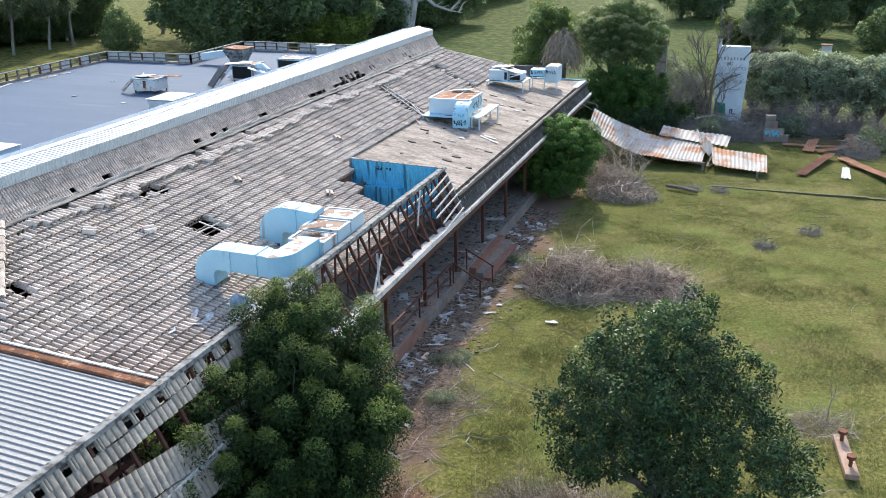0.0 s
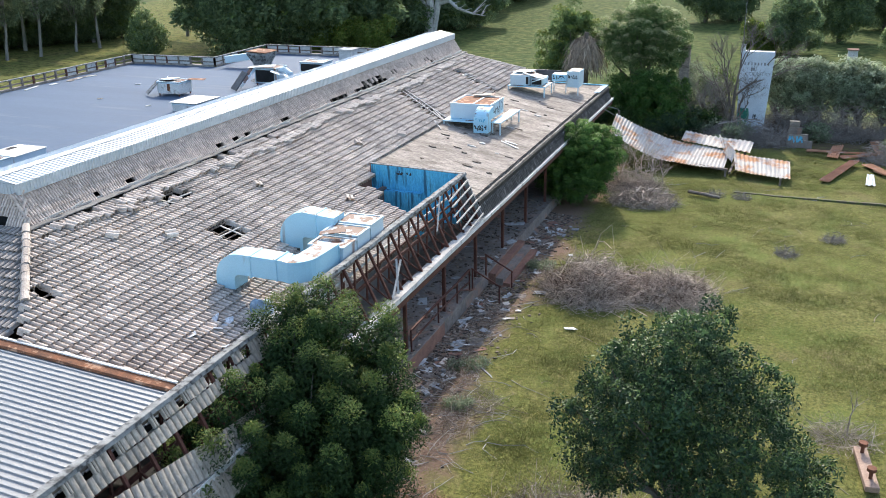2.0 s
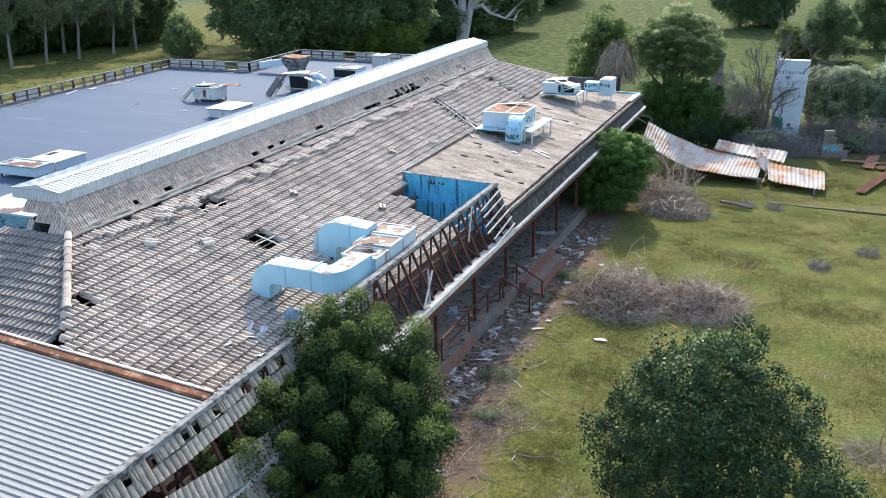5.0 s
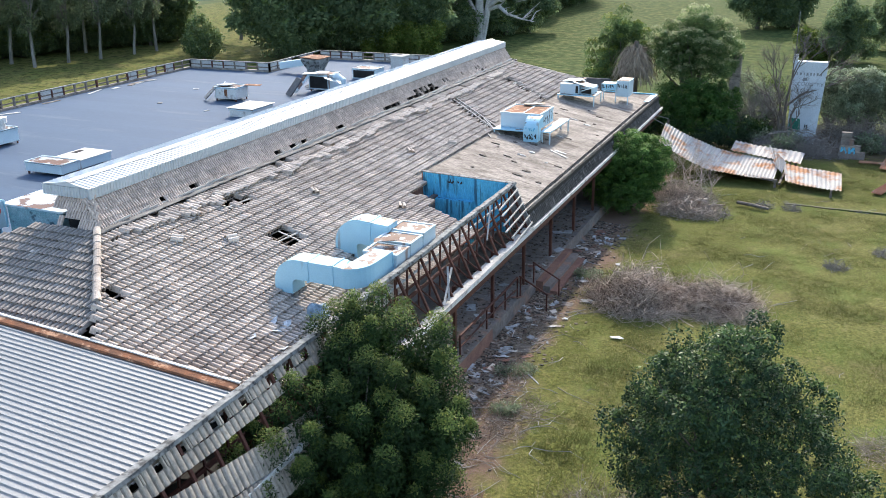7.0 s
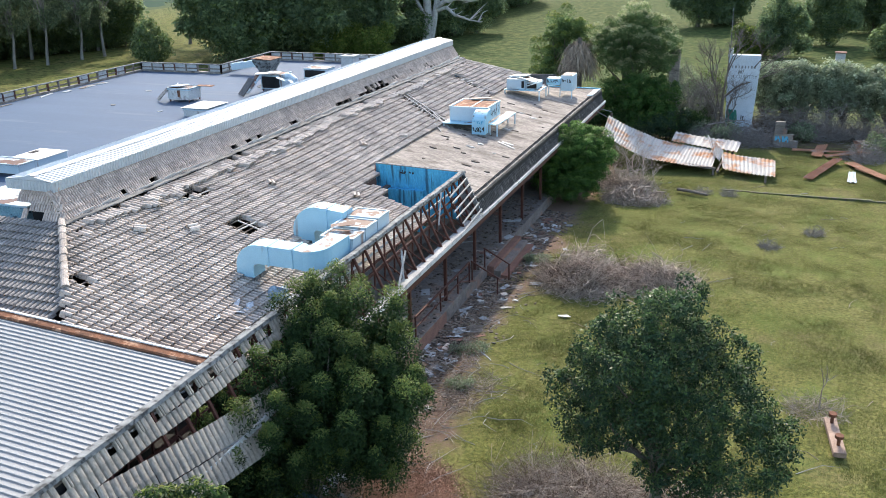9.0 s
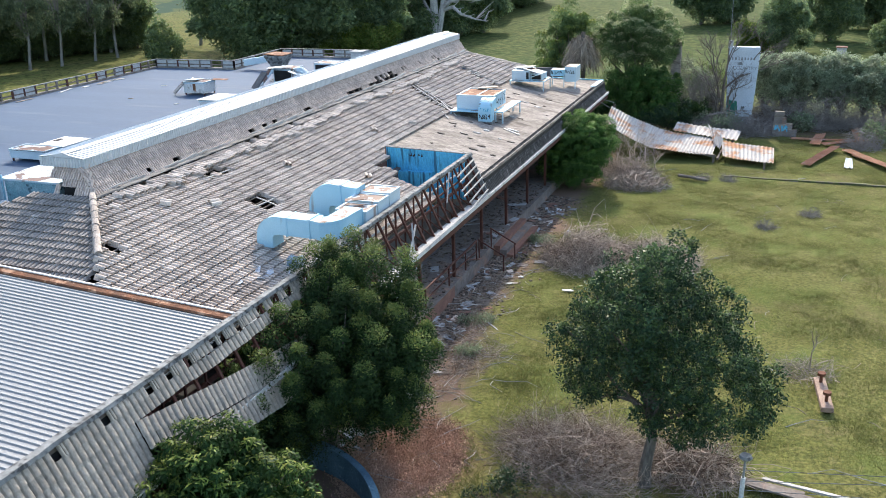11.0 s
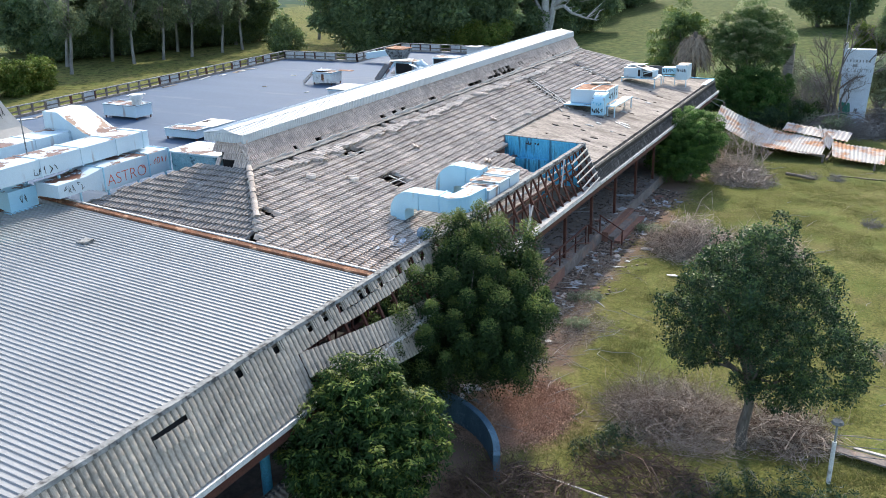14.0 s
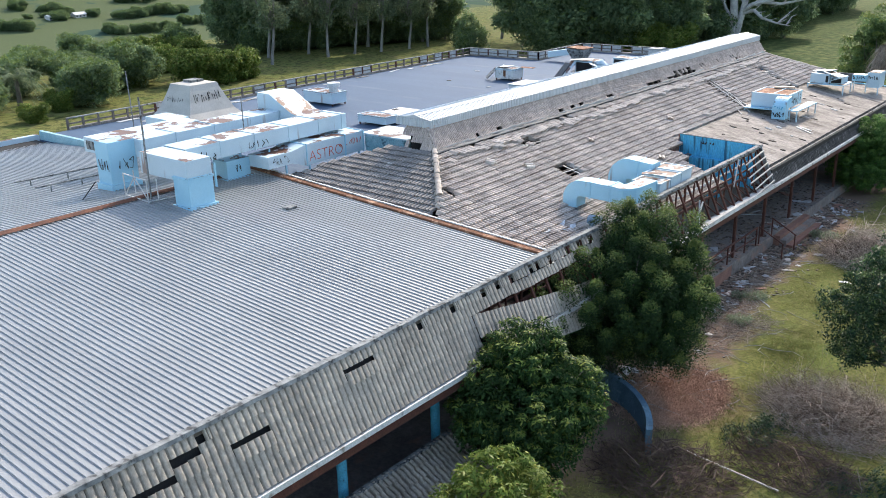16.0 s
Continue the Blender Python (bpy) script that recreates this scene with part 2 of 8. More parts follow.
def bar(bm, a, b, w, h=None):
    """A square bar from a to b."""
    a, b = Vector(a), Vector(b)
    h = h or w
    d = (b - a).normalized()
    s = d.cross(Vector((0, 0, 1)))
    s = s.normalized() if s.length > 1e-4 else Vector((1, 0, 0))
    u = s.cross(d)
    v = [bm.verts.new(p + s * w * i + u * h * j) for p in (a, b) for i, j in ((-.5, -.5), (.5, -.5), (.5, .5), (-.5, .5))]
    for f in ((3, 2, 1, 0), (4, 5, 6, 7), (0, 1, 5, 4), (1, 2, 6, 5), (2, 3, 7, 6), (3, 0, 4, 7)):
        bm.faces.new([v[i] for i in f])


def barbm(a, b, w, h=None):
    bm = bmesh.new()
    bar(bm, a, b, w, h)
    return bm


def tube(bm, pts, radii, sides=8, cap=True):
    rings = []
    for i, p in enumerate(pts):
        p = Vector(p)
        d = (Vector(pts[min(i + 1, len(pts) - 1)]) - Vector(pts[max(i - 1, 0)])).normalized()
        s = d.cross(Vector((0.13, 0.27, 1)))
        s = s.normalized() if s.length > 1e-3 else Vector((1, 0, 0))
        u = s.cross(d)
        rings.append([bm.verts.new(p + (s * math.cos(a) + u * math.sin(a)) * radii[i]) for a in (2 * math.pi * k / sides for k in range(sides))])
    for r, q in zip(rings, rings[1:]):
        for k in range(sides):
            bm.faces.new((r[k], r[(k + 1) % sides], q[(k + 1) % sides], q[k]))
    if cap:
        bm.faces.new(rings[0][::-1])
        bm.faces.new(rings[-1])


def prism(bm, outline, y0, y1):
    """An (x, z) outline drawn out along y."""
    a = [bm.verts.new((x, y0, z)) for x, z in outline]
    b = [bm.verts.new((x, y1, z)) for x, z in outline]
    n = len(outline)
    for i in range(n):
        bm.faces.new((a[i], a[(i + 1) % n], b[(i + 1) % n], b[i]))
    bm.faces.new(a[::-1])
    bm.faces.new(b)


# ---- roof tiles ----
TILE_W, TILE_G = 0.33, 0.31


def tile_mesh(amp=0.082, lip=0.066, fill=0.93, thick=0.026):
    """One double-roll tile: width along x, its foot at y = 0, rising to y = length; z outward."""
    k = 13
    roll = (-1.1, 0.6, 0.93, 1.0, 0.93, 0.6)
    prof = [amp * roll[i % 6] for i in range(k)]
    xs = [TILE_W * (i / (k - 1) - 0.5) * fill for i in range(k)]
    ln = TILE_G * 1.12
    v = [(x, ln, h) for x, h in zip(xs, prof)] + [(x, 0, h + lip) for x, h in zip(xs, prof)] + [(x, 0.004, h + max(0, lip - thick)) for x, h in zip(xs, prof)]
    f = []
    for i in range(k - 1):
        f.append((i, k + i, k + i + 1, i + 1))
        f.append((k + i, 2 * k + i, 2 * k + i + 1, k + i + 1))
    return np.array(v), f


TV, TF = tile_mesh()
CV, _ = tile_mesh(0.028, 0.02, 0.995)
HV, _ = tile_mesh(0.056, 0.062, 0.93)


def tile_frame(u, v, p):
    """Matrix with u across, v up the slope."""
    u, v = Vector(u).normalized(), Vector(v).normalized()
    n = u.cross(v)
    m = Matrix((u, v, n)).transposed().to_4x4()
    m.translation = p
    return m


def lay_tiles(places, name, material, piece_material, parent, piece_name="roof_tile", pick=None, label="", shape=None):
    """Tiles at the matrices in places; those that pick() chooses are objects of their own, the rest one mesh."""
    rest = []
    me = None
    shape = TV if shape is None else shape
    count = 0
    for m in places:
        if pick and count < 300 and pick(m.translation):
            if me is None:
                me = bpy.data.meshes.new(piece_name)
                me.from_pydata([tuple(a) for a in shape], [], TF)
                me.materials.append(piece_material)
            ob = new(piece_name, me)
            ob.matrix_basis = m
            put(ob, parent)
            count += 1
        else:
            rest.append(m)
    if rest:
        A = np.array([np.array(m) for m in rest])
        pts = np.einsum("nij,kj->nki", A[:, :3, :3], shape) + A[:, None, :3, 3]
        n, k = pts.shape[:2]
        F = (np.array(TF)[None] + (np.arange(n) * k)[:, None, None]).reshape(-1, 4)
        ob = raw(name, pts.reshape(-1, 3), F.tolist(), material, parent, label)
        tagged(ob, kind="stuff")
        return ob


rng = random.Random(7)


def jitter(m, a=0.006, deg=1.0):
    r = Euler((radians(rng.gauss(0, deg)), radians(rng.gauss(0, deg)), radians(rng.gauss(0, deg)))).to_matrix().to_4x4()
    return m @ Matrix.Translation((rng.gauss(0, a), rng.gauss(0, a), abs(rng.gauss(0, a)) * 0.7)) @ r

# ---- ground ----
def smooth01(t):
    t = min(1, max(0, t))
    return t * t * (3 - 2 * t)


def ground_z(x, y):
    z = 0.0
    z += 0.07 * (noise.noise((x * 0.11, y * 0.11, 0)) + 0.5 * noise.noise((x * 0.35, y * 0.35, 3))) * smooth01((x - 1.5) / 4 if x > -16 else (-33 - x) / 8)
    west = max(0, -x - 92 + 0.25 * max(0, 60 - y))
    z -= 46 * smooth01(west / 210)
    far = math.hypot(x, y)
    z += smooth01((far - 420) / 900) * (70 + 60 * noise.noise((x * 0.0016, y * 0.0016, 7)) + 18 * noise.noise((x * 0.006, y * 0.006, 2)))
    return z


M_GROUND = mat("rough_pasture", (0.112, 0.122, 0.034), (0.156, 0.147, 0.054), 0.22, 0.95, bump=1.0, bscale=22, fine=0.6,
               stain=(0.165, 0.138, 0.066), sscale=0.35, sthresh=0.55, ssoft=0.12, spec=0.04)


def more_ground(m):
    """Bare soil along the building, dark woods on far slopes, and tree shade and haze put into the far colours."""
    nt = m.node_tree
    N, L = nt.nodes, nt.links
    bs = N["Principled BSDF"]
    old = bs.inputs["Base Color"].links[0].from_socket
    geo = N.new("ShaderNodeNewGeometry")
    sep = N.new("ShaderNodeSeparateXYZ")
    L.new(geo.outputs["Position"], sep.inputs[0])
    nz = N.new("ShaderNodeTexNoise")
    nz.inputs["Scale"].default_value, nz.inputs["Detail"].default_value = 0.5, 7
    L.new(geo.outputs["Position"], nz.inputs["Vector"])

    def math_(op, a, b):
        k = N.new("ShaderNodeMath")
        k.operation = op
        for sock, v in zip(k.inputs, (a, b)):
            if isinstance(v, (int, float)):
                sock.default_value = v
            else:
                L.new(v, sock)
        return k.outputs[0]

    def rng_(src, a, b):
        k = N.new("ShaderNodeMapRange")
        k.inputs["From Min"].default_value, k.inputs["From Max"].default_value = a, b
        L.new(src, k.inputs["Value"])
        return k.outputs[0]

    warped = math_("ADD", sep.outputs["X"], math_("MULTIPLY", nz.outputs["Fac"], -5.0))
    warped = math_("ADD", warped, math_("MULTIPLY", rng_(sep.outputs["Y"], 12, 6), -0.8))
    soil = math_("MULTIPLY", rng_(warped, 0.6, -0.5), rng_(sep.outputs["X"], -4.0, -3.0))
    soil = math_("MULTIPLY", soil, rng_(sep.outputs["Y"], 42, 36))
    far = N.new("ShaderNodeTexNoise")
    far.inputs["Scale"].default_value, far.inputs["Detail"].default_value = 0.016, 6
    L.new(geo.outputs["Position"], far.inputs["Vector"])
    dist = N.new("ShaderNodeVectorMath")
    dist.operation = "LENGTH"
    L.new(geo.outputs["Position"], dist.inputs[0])
    wood = math_("MULTIPLY", rng_(far.outputs["Fac"], 0.55, 0.57), rng_(dist.outputs["Value"], 330, 420))

    def mix(a, b, f):
        x = N.new("ShaderNodeMix")
        x.data_type = "RGBA"
        L.new(f, x.inputs[0])
        L.new(a, x.inputs[6])
        x.inputs[7].default_value = (*b, 1)
        return x.outputs[2]

    lush = N.new("ShaderNodeTexNoise")
    lush.inputs["Scale"].default_value, lush.inputs["Detail"].default_value = 0.55, 8
    L.new(geo.outputs["Position"], lush.inputs["Vector"])
    clod = N.new("ShaderNodeTexNoise")
    clod.inputs["Scale"].default_value, clod.inputs["Detail"].default_value = 2.6, 6
    L.new(geo.outputs["Position"], clod.inputs["Vector"])
    old = mix(old, (0.112, 0.142, 0.038), math_("MULTIPLY", rng_(lush.outputs["Fac"], 0.50, 0.64), 0.85))
    old = mix(old, (0.042, 0.052, 0.02), math_("MULTIPLY", rng_(clod.outputs["Fac"], 0.57, 0.70), 0.5))
    old = mix(old, (0.22, 0.19, 0.085), math_("MULTIPLY", rng_(clod.outputs["Fac"], 0.43, 0.32), 0.6))
    grain = N.new("ShaderNodeTexNoise")
    grain.inputs["Scale"].default_value, grain.inputs["Detail"].default_value = 10.0, 6
    L.new(geo.outputs["Position"], grain.inputs["Vector"])
    old = mix(old, (0.066, 0.080, 0.026), math_("MULTIPLY", rng_(grain.outputs["Fac"], 0.51, 0.62), 0.6))
    old = mix(old, (0.19, 0.175, 0.06), math_("MULTIPLY", rng_(grain.outputs["Fac"], 0.46, 0.37), 0.5))
    near = N.new("ShaderNodeVectorMath")
    near.operation = "DISTANCE"
    near.inputs[1].default_value = (3.1, 2.4, 0)
    L.new(geo.outputs["Position"], near.inputs[0])
    old = mix(old, (0.20, 0.125, 0.085), math_("MULTIPLY", rng_(math_("ADD", near.outputs["Value"], nz.outputs["Fac"]), 3.1, 2.0), 0.9))
    c = mix(old, (0.19, 0.13, 0.098), soil)
    # Paddock darkened with distance: tree shade put into its greener colour.
    c = mix(c, (0.050, 0.078, 0.025), math_("MULTIPLY", math_("MULTIPLY", rng_(dist.outputs["Value"], 46, 66), rng_(sep.outputs["X"], -44, -30)), math_("ADD", 0.62, math_("MULTIPLY", rng_(lush.outputs["Fac"], 0.36, 0.60), 0.38))))
    rough_ = N.new("ShaderNodeTexNoise")
    rough_.inputs["Scale"].default_value, rough_.inputs["Detail"].default_value = 1.3, 8
    L.new(geo.outputs["Position"], rough_.inputs["Vector"])
    # Mottling of the far grass; the dark patches also paint in tree shade.
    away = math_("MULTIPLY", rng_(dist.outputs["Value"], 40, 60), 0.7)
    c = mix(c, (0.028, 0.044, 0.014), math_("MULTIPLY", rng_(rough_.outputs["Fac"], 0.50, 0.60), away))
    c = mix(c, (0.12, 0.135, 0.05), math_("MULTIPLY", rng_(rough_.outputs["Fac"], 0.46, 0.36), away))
    # Far fields greyed with distance: haze put into the colour.
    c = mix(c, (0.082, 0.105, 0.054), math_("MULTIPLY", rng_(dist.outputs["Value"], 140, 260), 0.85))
    yard = math_("MULTIPLY", math_("MULTIPLY", rng_(sep.outputs["Y"], 43.4, 45.2), rng_(sep.outputs["Y"], 53.5, 51)), rng_(math_("ADD", sep.outputs["X"], math_("MULTIPLY", nz.outputs["Fac"], -3.0)), -1.5, 1.0))
    c = mix(c, (0.105, 0.078, 0.056), math_("MULTIPLY", yard, math_("ADD", 0.55, math_("MULTIPLY", rng_(clod.outputs["Fac"], 0.4, 0.6), 0.4))))
    # The woods' blue tint is distance haze in the colour.
    c = mix(c, (0.045, 0.078, 0.052), wood)
    L.new(c, bs.inputs["Base Color"])


more_ground(M_GROUND)
axis = [-3500, -2600, -2000, -1500, -1150, -900, -700, -560, -460, -380, -320, -270, -230, -195, -165, -140, -120, -106, -96]
gx = axis + list(np.arange(-88, 44, 2.0)) + [-a - 40 for a in axis[::-1]]
gy = [a for a in axis] + list(np.arange(-88, 130, 2.0)) + [-a + 40 for a in axis[::-1]]
gv = [(x, y, ground_z(x, y)) for y in gy for x in gx]
nx = len(gx)
gf = [(j * nx + i, j * nx + i + 1, (j + 1) * nx + i + 1, (j + 1) * nx + i) for j in range(len(gy) - 1) for i in range(nx - 1)]
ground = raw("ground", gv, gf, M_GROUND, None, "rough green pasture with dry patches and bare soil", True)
tagged(ground, category="ground", kind="structure")

# ---- the building ----
TOP_X, TOP_Z = 0.10, 4.93          # upper edge of the sloping cladding
GUT_X, GUT_Z = 0.90, 3.28          # gutter at its foot
SOUTH = -24.0
building = thing("building", (-14, 10, 0), "derelict long low club building with tiled roof and zinc roof", "building", kind="structure")
SL = 0.354


def tile_z(x):
    return 3.335 - SL * x


# tiled roof: east slope
tile_roof = part("tile_roof", boxbm(-7.9, -7.6, 4.4, 37.6, 5.85, 5.95), M_BATTEN, building, "grey-brown concrete tiles, slipped and broken")
up_e = Vector((-1, 0, SL)).normalized()
places = []
holes = [(-5.55, -5.1, 1.95, 2.4, 0.1), (-4.75, -3.85, 8.0, 8.95, 0.0), (-6.75, -6.25, 8.1, 9.6, 0.25)]   # x0, x1, y0, y1, share still in place
n_rows = int(7.45 / TILE_G)
for j in range(n_rows):
    d = j * TILE_G
    p0 = Vector((-0.55, 0, tile_z(-0.55))) + up_e * d
    x = p0.x
    south = max(0.35, 4.1 - (x + 7.8) * 1.1)
    north = 37.9 + (x + 7.75) * 0.75
    i0 = int((south - 0.3) / TILE_W)
    for i in range(i0, int(north / TILE_W)):
        y = (i + 0.5) * TILE_W
        if y < south or y > north:
            continue
        if x > -3.45 and y > 14.95 + (0.3 if x < -2.4 else -0.1) + rng.uniform(0, 0.12):
            continue
        if x > -4.05 and y > 16.7:
            continue
        if any(a < x < b and c < y < d_ and rng.random() > k_ for a, b, c, d_, k_ in holes):
            continue
        # two stripped courses running down the slope near the north end
        if abs(y - 25.4 - 0.55 * (-3.57 - x)) < 0.42 and -7.2 < x < -3.9 and rng.random() < 0.95:
            continue
        if abs(y - 33.3 - 0.3 * (-3.7 - x)) < 0.38 and x > -6.6 and rng.random() < 0.95:
            continue
        if j >= n_rows - 1 and rng.random() < 0.06:
            continue
        slip = 0
        if j == n_rows - 2 and rng.random() < 0.15:
            slip = rng.uniform(0.05, 0.3)
        m = tile_frame((0, 1, 0), up_e, Vector((p0.x, y, p0.z)) - up_e * slip)
        if m.col[2].z < 0:
            m = tile_frame((0, -1, 0), up_e, Vector((p0.x, y, p0.z)) - up_e * slip)
        places.append(jitter(m, 0.005, 0.7 if not slip else 4))
# loose tiles lying on the upper courses
loose = []
y = 4.4
while y < 35:
    y += 0.31 if rng.random() < 0.9 else rng.uniform(0.5, 1.6)
    x = (-7.2 + 0.14 * (y - 4.4) if y < 6.8 else -6.86) + rng.gauss(0, 0.05) + 0.08 * math.sin(y * 0.5)
    for lay in range(2 if rng.random() < 0.15 else 1):
        m = tile_frame((0, 1, 0), up_e, Vector((x + 0.2 * lay, y + 0.12 * lay, tile_z(x + 0.2 * lay) + 0.125 + 0.04 * lay)))
        loose.append(m @ Euler((radians(rng.gauss(2, 2.5)), radians(rng.gauss(0, 3)), radians(rng.gauss(8, 7)))).to_matrix().to_4x4())
for k in range(8):
    x, y = rng.uniform(-6.5, -1.5), rng.uniform(1, 30)
    if y > 14 and x > -4.3:
        continue
    m = tile_frame((0, 1, 0), up_e, Vector((x, y, tile_z(x) + 0.15)))
    loose.append(m @ Euler((radians(rng.gauss(2, 4)), radians(rng.gauss(0, 5)), radians(rng.uniform(-80, 80)))).to_matrix().to_4x4())
lay_tiles(places, "roof_tiles", M_TILE, M_TILE_PIECE, tile_roof, "roof_tile", lambda p: 0.5 < p.y < 7.2 and p.x > -4.0)

lay_tiles(loose, "slipped_tiles", M_LOOSE, M_LOOSE, tile_roof, "slipped_tile", lambda p: True, shape=HV)

# south hip slope
up_s = Vector((0, 1, SL)).normalized()
hip_roof = part("hip_roof", boxbm(-9.9, -7.7, 4.2, 4.5, 5.85, 5.95), M_BATTEN, building, "hip end of grey-brown concrete tiles")
places = []
for j in range(int(4.6 / TILE_G)):
    p0 = Vector((0, -0.05, 6.09 - SL * 4.1)) + up_s * (j * TILE_G)
    y = p0.y
    e = -7.95 + (4.1 - y) * 0.91
    w = -9.95 - (4.1 - y)
    for i in range(int(w / TILE_W) - 1, int(e / TILE_W) + 1):
        x = (i + 0.5) * TILE_W
        if not w < x < e:
            continue
        if math.hypot(x + 4.95, y - 0.5) < 0.45:
            continue
        places.append(jitter(tile_frame((1, 0, 0), up_s, Vector((x, p0.y, p0.z))), 0.005, 0.8))
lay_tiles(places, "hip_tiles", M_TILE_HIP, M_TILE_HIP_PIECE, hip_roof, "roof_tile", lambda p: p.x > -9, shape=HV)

# hip capping tiles
cap_me = bpy.data.meshes.new("ridge_tile")
bm = bmesh.new()
k = 7
ring = [[bm.verts.new((r * math.cos(math.pi * i / (k - 1)), y, r * 0.75 * math.sin(math.pi * i / (k - 1)))) for i in range(k)] for r, y in ((0.095, 0.42), (0.112, 0), (0.09, 0))]
for a, b in zip(ring, ring[1:]):
    for i in range(k - 1):
        bm.faces.new((a[i], a[i + 1], b[i + 1], b[i]))
bm.normal_update()
bm.to_mesh(cap_me)
bm.free()
cap_me.materials.append(M_TILE_PIECE)
a, b = Vector((-5.5, 1.53, 5.31)), Vector((-7.8, 4.06, 6.13))
part("hip_batten", barbm((-4.48, 0.4, 4.94), (-5.5, 1.53, 5.30), 0.07, 0.05), M_FELT, hip_roof, "bare dark hip batten")
n = int((b - a).length / 0.38)
for i in range(n):
    p = a + (b - a) * (i / n)
    d = (b - a).normalized()
    u = d.cross(Vector((0, 0, 1))).normalized()
    ob = new("ridge_tile", cap_me)
    ob.matrix_basis = jitter(tile_frame(u, d, p + Vector((0, 0, 0.09))), 0.006, 0.8)
    put(ob, hip_roof)
a, b = Vector((-7.72, 37.9, 6.13)), Vector((-4.4, 40.4, 4.95))
for i in range(10):
    p = b + (a - b) * (i / 10)
    d = (a - b).normalized()
    ob = new("ridge_tile", cap_me)
    ob.matrix_basis = jitter(tile_frame(d.cross(Vector((0, 0, 1))), d, p), 0.01, 2)
    put(ob, tile_roof)

# battens and rafters under the tiles
bm = bmesh.new()
for j in range(n_rows + 1):
    p = Vector((-0.55, 0, tile_z(-0.55))) + up_e * (j * TILE_G + 0.3)
    y1 = 14.6 if p.x > -3.9 else 38
    bar(bm, (p.x, max(0.4, -3.5 - p.x), p.z - 0.03), (p.x, y1, p.z - 0.03), 0.04, 0.03)
part("roof_battens", bm, M_BATTEN, tile_roof)
bm = bmesh.new()
for y in np.arange(1.0, 38, 0.9):
    x0 = -0.6 if y < 14.6 else -4.2
    x1 = max(-7.9, -3.5 - y)
    bar(bm, (x0, y, tile_z(x0) - 0.12), (x1, y, tile_z(x1) - 0.12), 0.05, 0.13)
part("roof_rafters", bm, M_BATTEN, tile_roof)
for x in (-4.5, -4.1):
    part("lath", barbm((x, 7.95, tile_z(x) + 0.02), (x + 0.12, 9.05, tile_z(x) + 0.03), 0.05, 0.03), M_WHITEW, tile_roof)
for y in (8.5,):
    part("lath", barbm((-4.8, y, tile_z(-4.8) + 0.06), (-3.8, y + 0.12, tile_z(-3.8) + 0.06), 0.05, 0.03), M_WHITEW, tile_roof)
for a, b in (((-6.75, 8.3), (-6.3, 8.5)), ((-6.6, 8.1), (-6.5, 9.5)), ((-6.45, 8.6), (-6.2, 9.6))):
    part("lath", barbm((*a, tile_z(a[0]) + 0.06), (*b, tile_z(b[0]) + 0.08), 0.045, 0.03), M_WHITEW, tile_roof)

# raised ridge monitor with leaning tiled sides and a metal cap
CAP_Y0, CAP_Y1 = 4.4, 38.2
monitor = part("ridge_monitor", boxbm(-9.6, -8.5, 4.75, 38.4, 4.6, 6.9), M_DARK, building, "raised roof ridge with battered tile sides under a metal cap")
places = []
lean_e = (Vector((-8.33, 0, 6.95)) - Vector((-7.78, 0, 6.12))).normalized()
WALL_W = 0.2
for j in range(4):
    for i in range(int(4.2 / WALL_W), int(38.2 / WALL_W)):
        y = (i + 0.5) * WALL_W
        if j == 0 and noise.noise((y * 0.55, 3.3, 0)) + 0.6 * noise.noise((y * 2.1, 9.1, 0)) > (0.42 if y < 14 else 0.25):
            continue
        if j == 1 and rng.random() < 0.02 + (0.3 if 25 < y < 34 else 0):
            continue
        p = Vector((-7.78, y, 6.12)) + lean_e * (j * 0.245 + 0.02)
        m = tile_frame((0, 1, 0), lean_e, p)
        places.append(jitter(m, 0.004, 1.0) @ Matrix.Diagonal((0.6, 0.8, 0.55, 1)))
lean_s = (Vector((0, 4.55, 6.95)) - Vector((0, 4.1, 6.1))).normalized()
for j in range(4):
    x = -9.78 + 0.06 * j
    while x < -7.86 - 0.13 * j:
        if not (j == 0 and rng.random() < 0.35 or j == 1 and x < -9.2 and rng.random() < 0.5):
            places.append(jitter(tile_frame((1, 0, 0), lean_s, Vector((x + 0.1, 4.1, 6.1)) + lean_s * (j * 0.245 + 0.02)), 0.004, 0.8) @ Matrix.Diagonal((0.6, 0.9, 0.55, 1)))
        x += WALL_W
lay_tiles(places, "monitor_tiles", M_WALLTILE, M_WALLTILE_PIECE, monitor, "wall_tile", lambda p: p.y < 12, shape=HV)
bm = bmesh.new()
for z in (6.2, 6.42, 6.68):
    x = -7.78 - (z - 6.12) * 0.66 - 0.03
    bar(bm, (x, 4.2, z), (x, 38.4, z), 0.05, 0.04)
for y in np.arange(4.4, 38.5, 0.6):
    bar(bm, (-7.84, y, 6.1), (-8.36, y, 6.92), 0.05, 0.08)
part("monitor_frame", bm, M_BATTEN, monitor)
bm = bmesh.new()
prev = None
for y in np.arange(3.9, 38.3, 0.3):
    dz = rng.gauss(0, 0.012)
    ring = [bm.verts.new((x, y, tile_z(x) + h + dz * w_)) for x, h, w_ in ((-7.86, 0.10, 0), (-7.76, 0.09, 1), (-7.56 + rng.gauss(0, 0.015), 0.15, 1), (-7.56, 0.11, 1), (-7.8, 0.03, 0))]
    if prev:
        for i in range(5):
            bm.faces.new((prev[i], prev[(i + 1) % 5], ring[(i + 1) % 5], ring[i]))
    prev = ring
part("apron_flashing", bm, M_APRON, monitor, "weathered apron flashing darkened like a shaded groove")
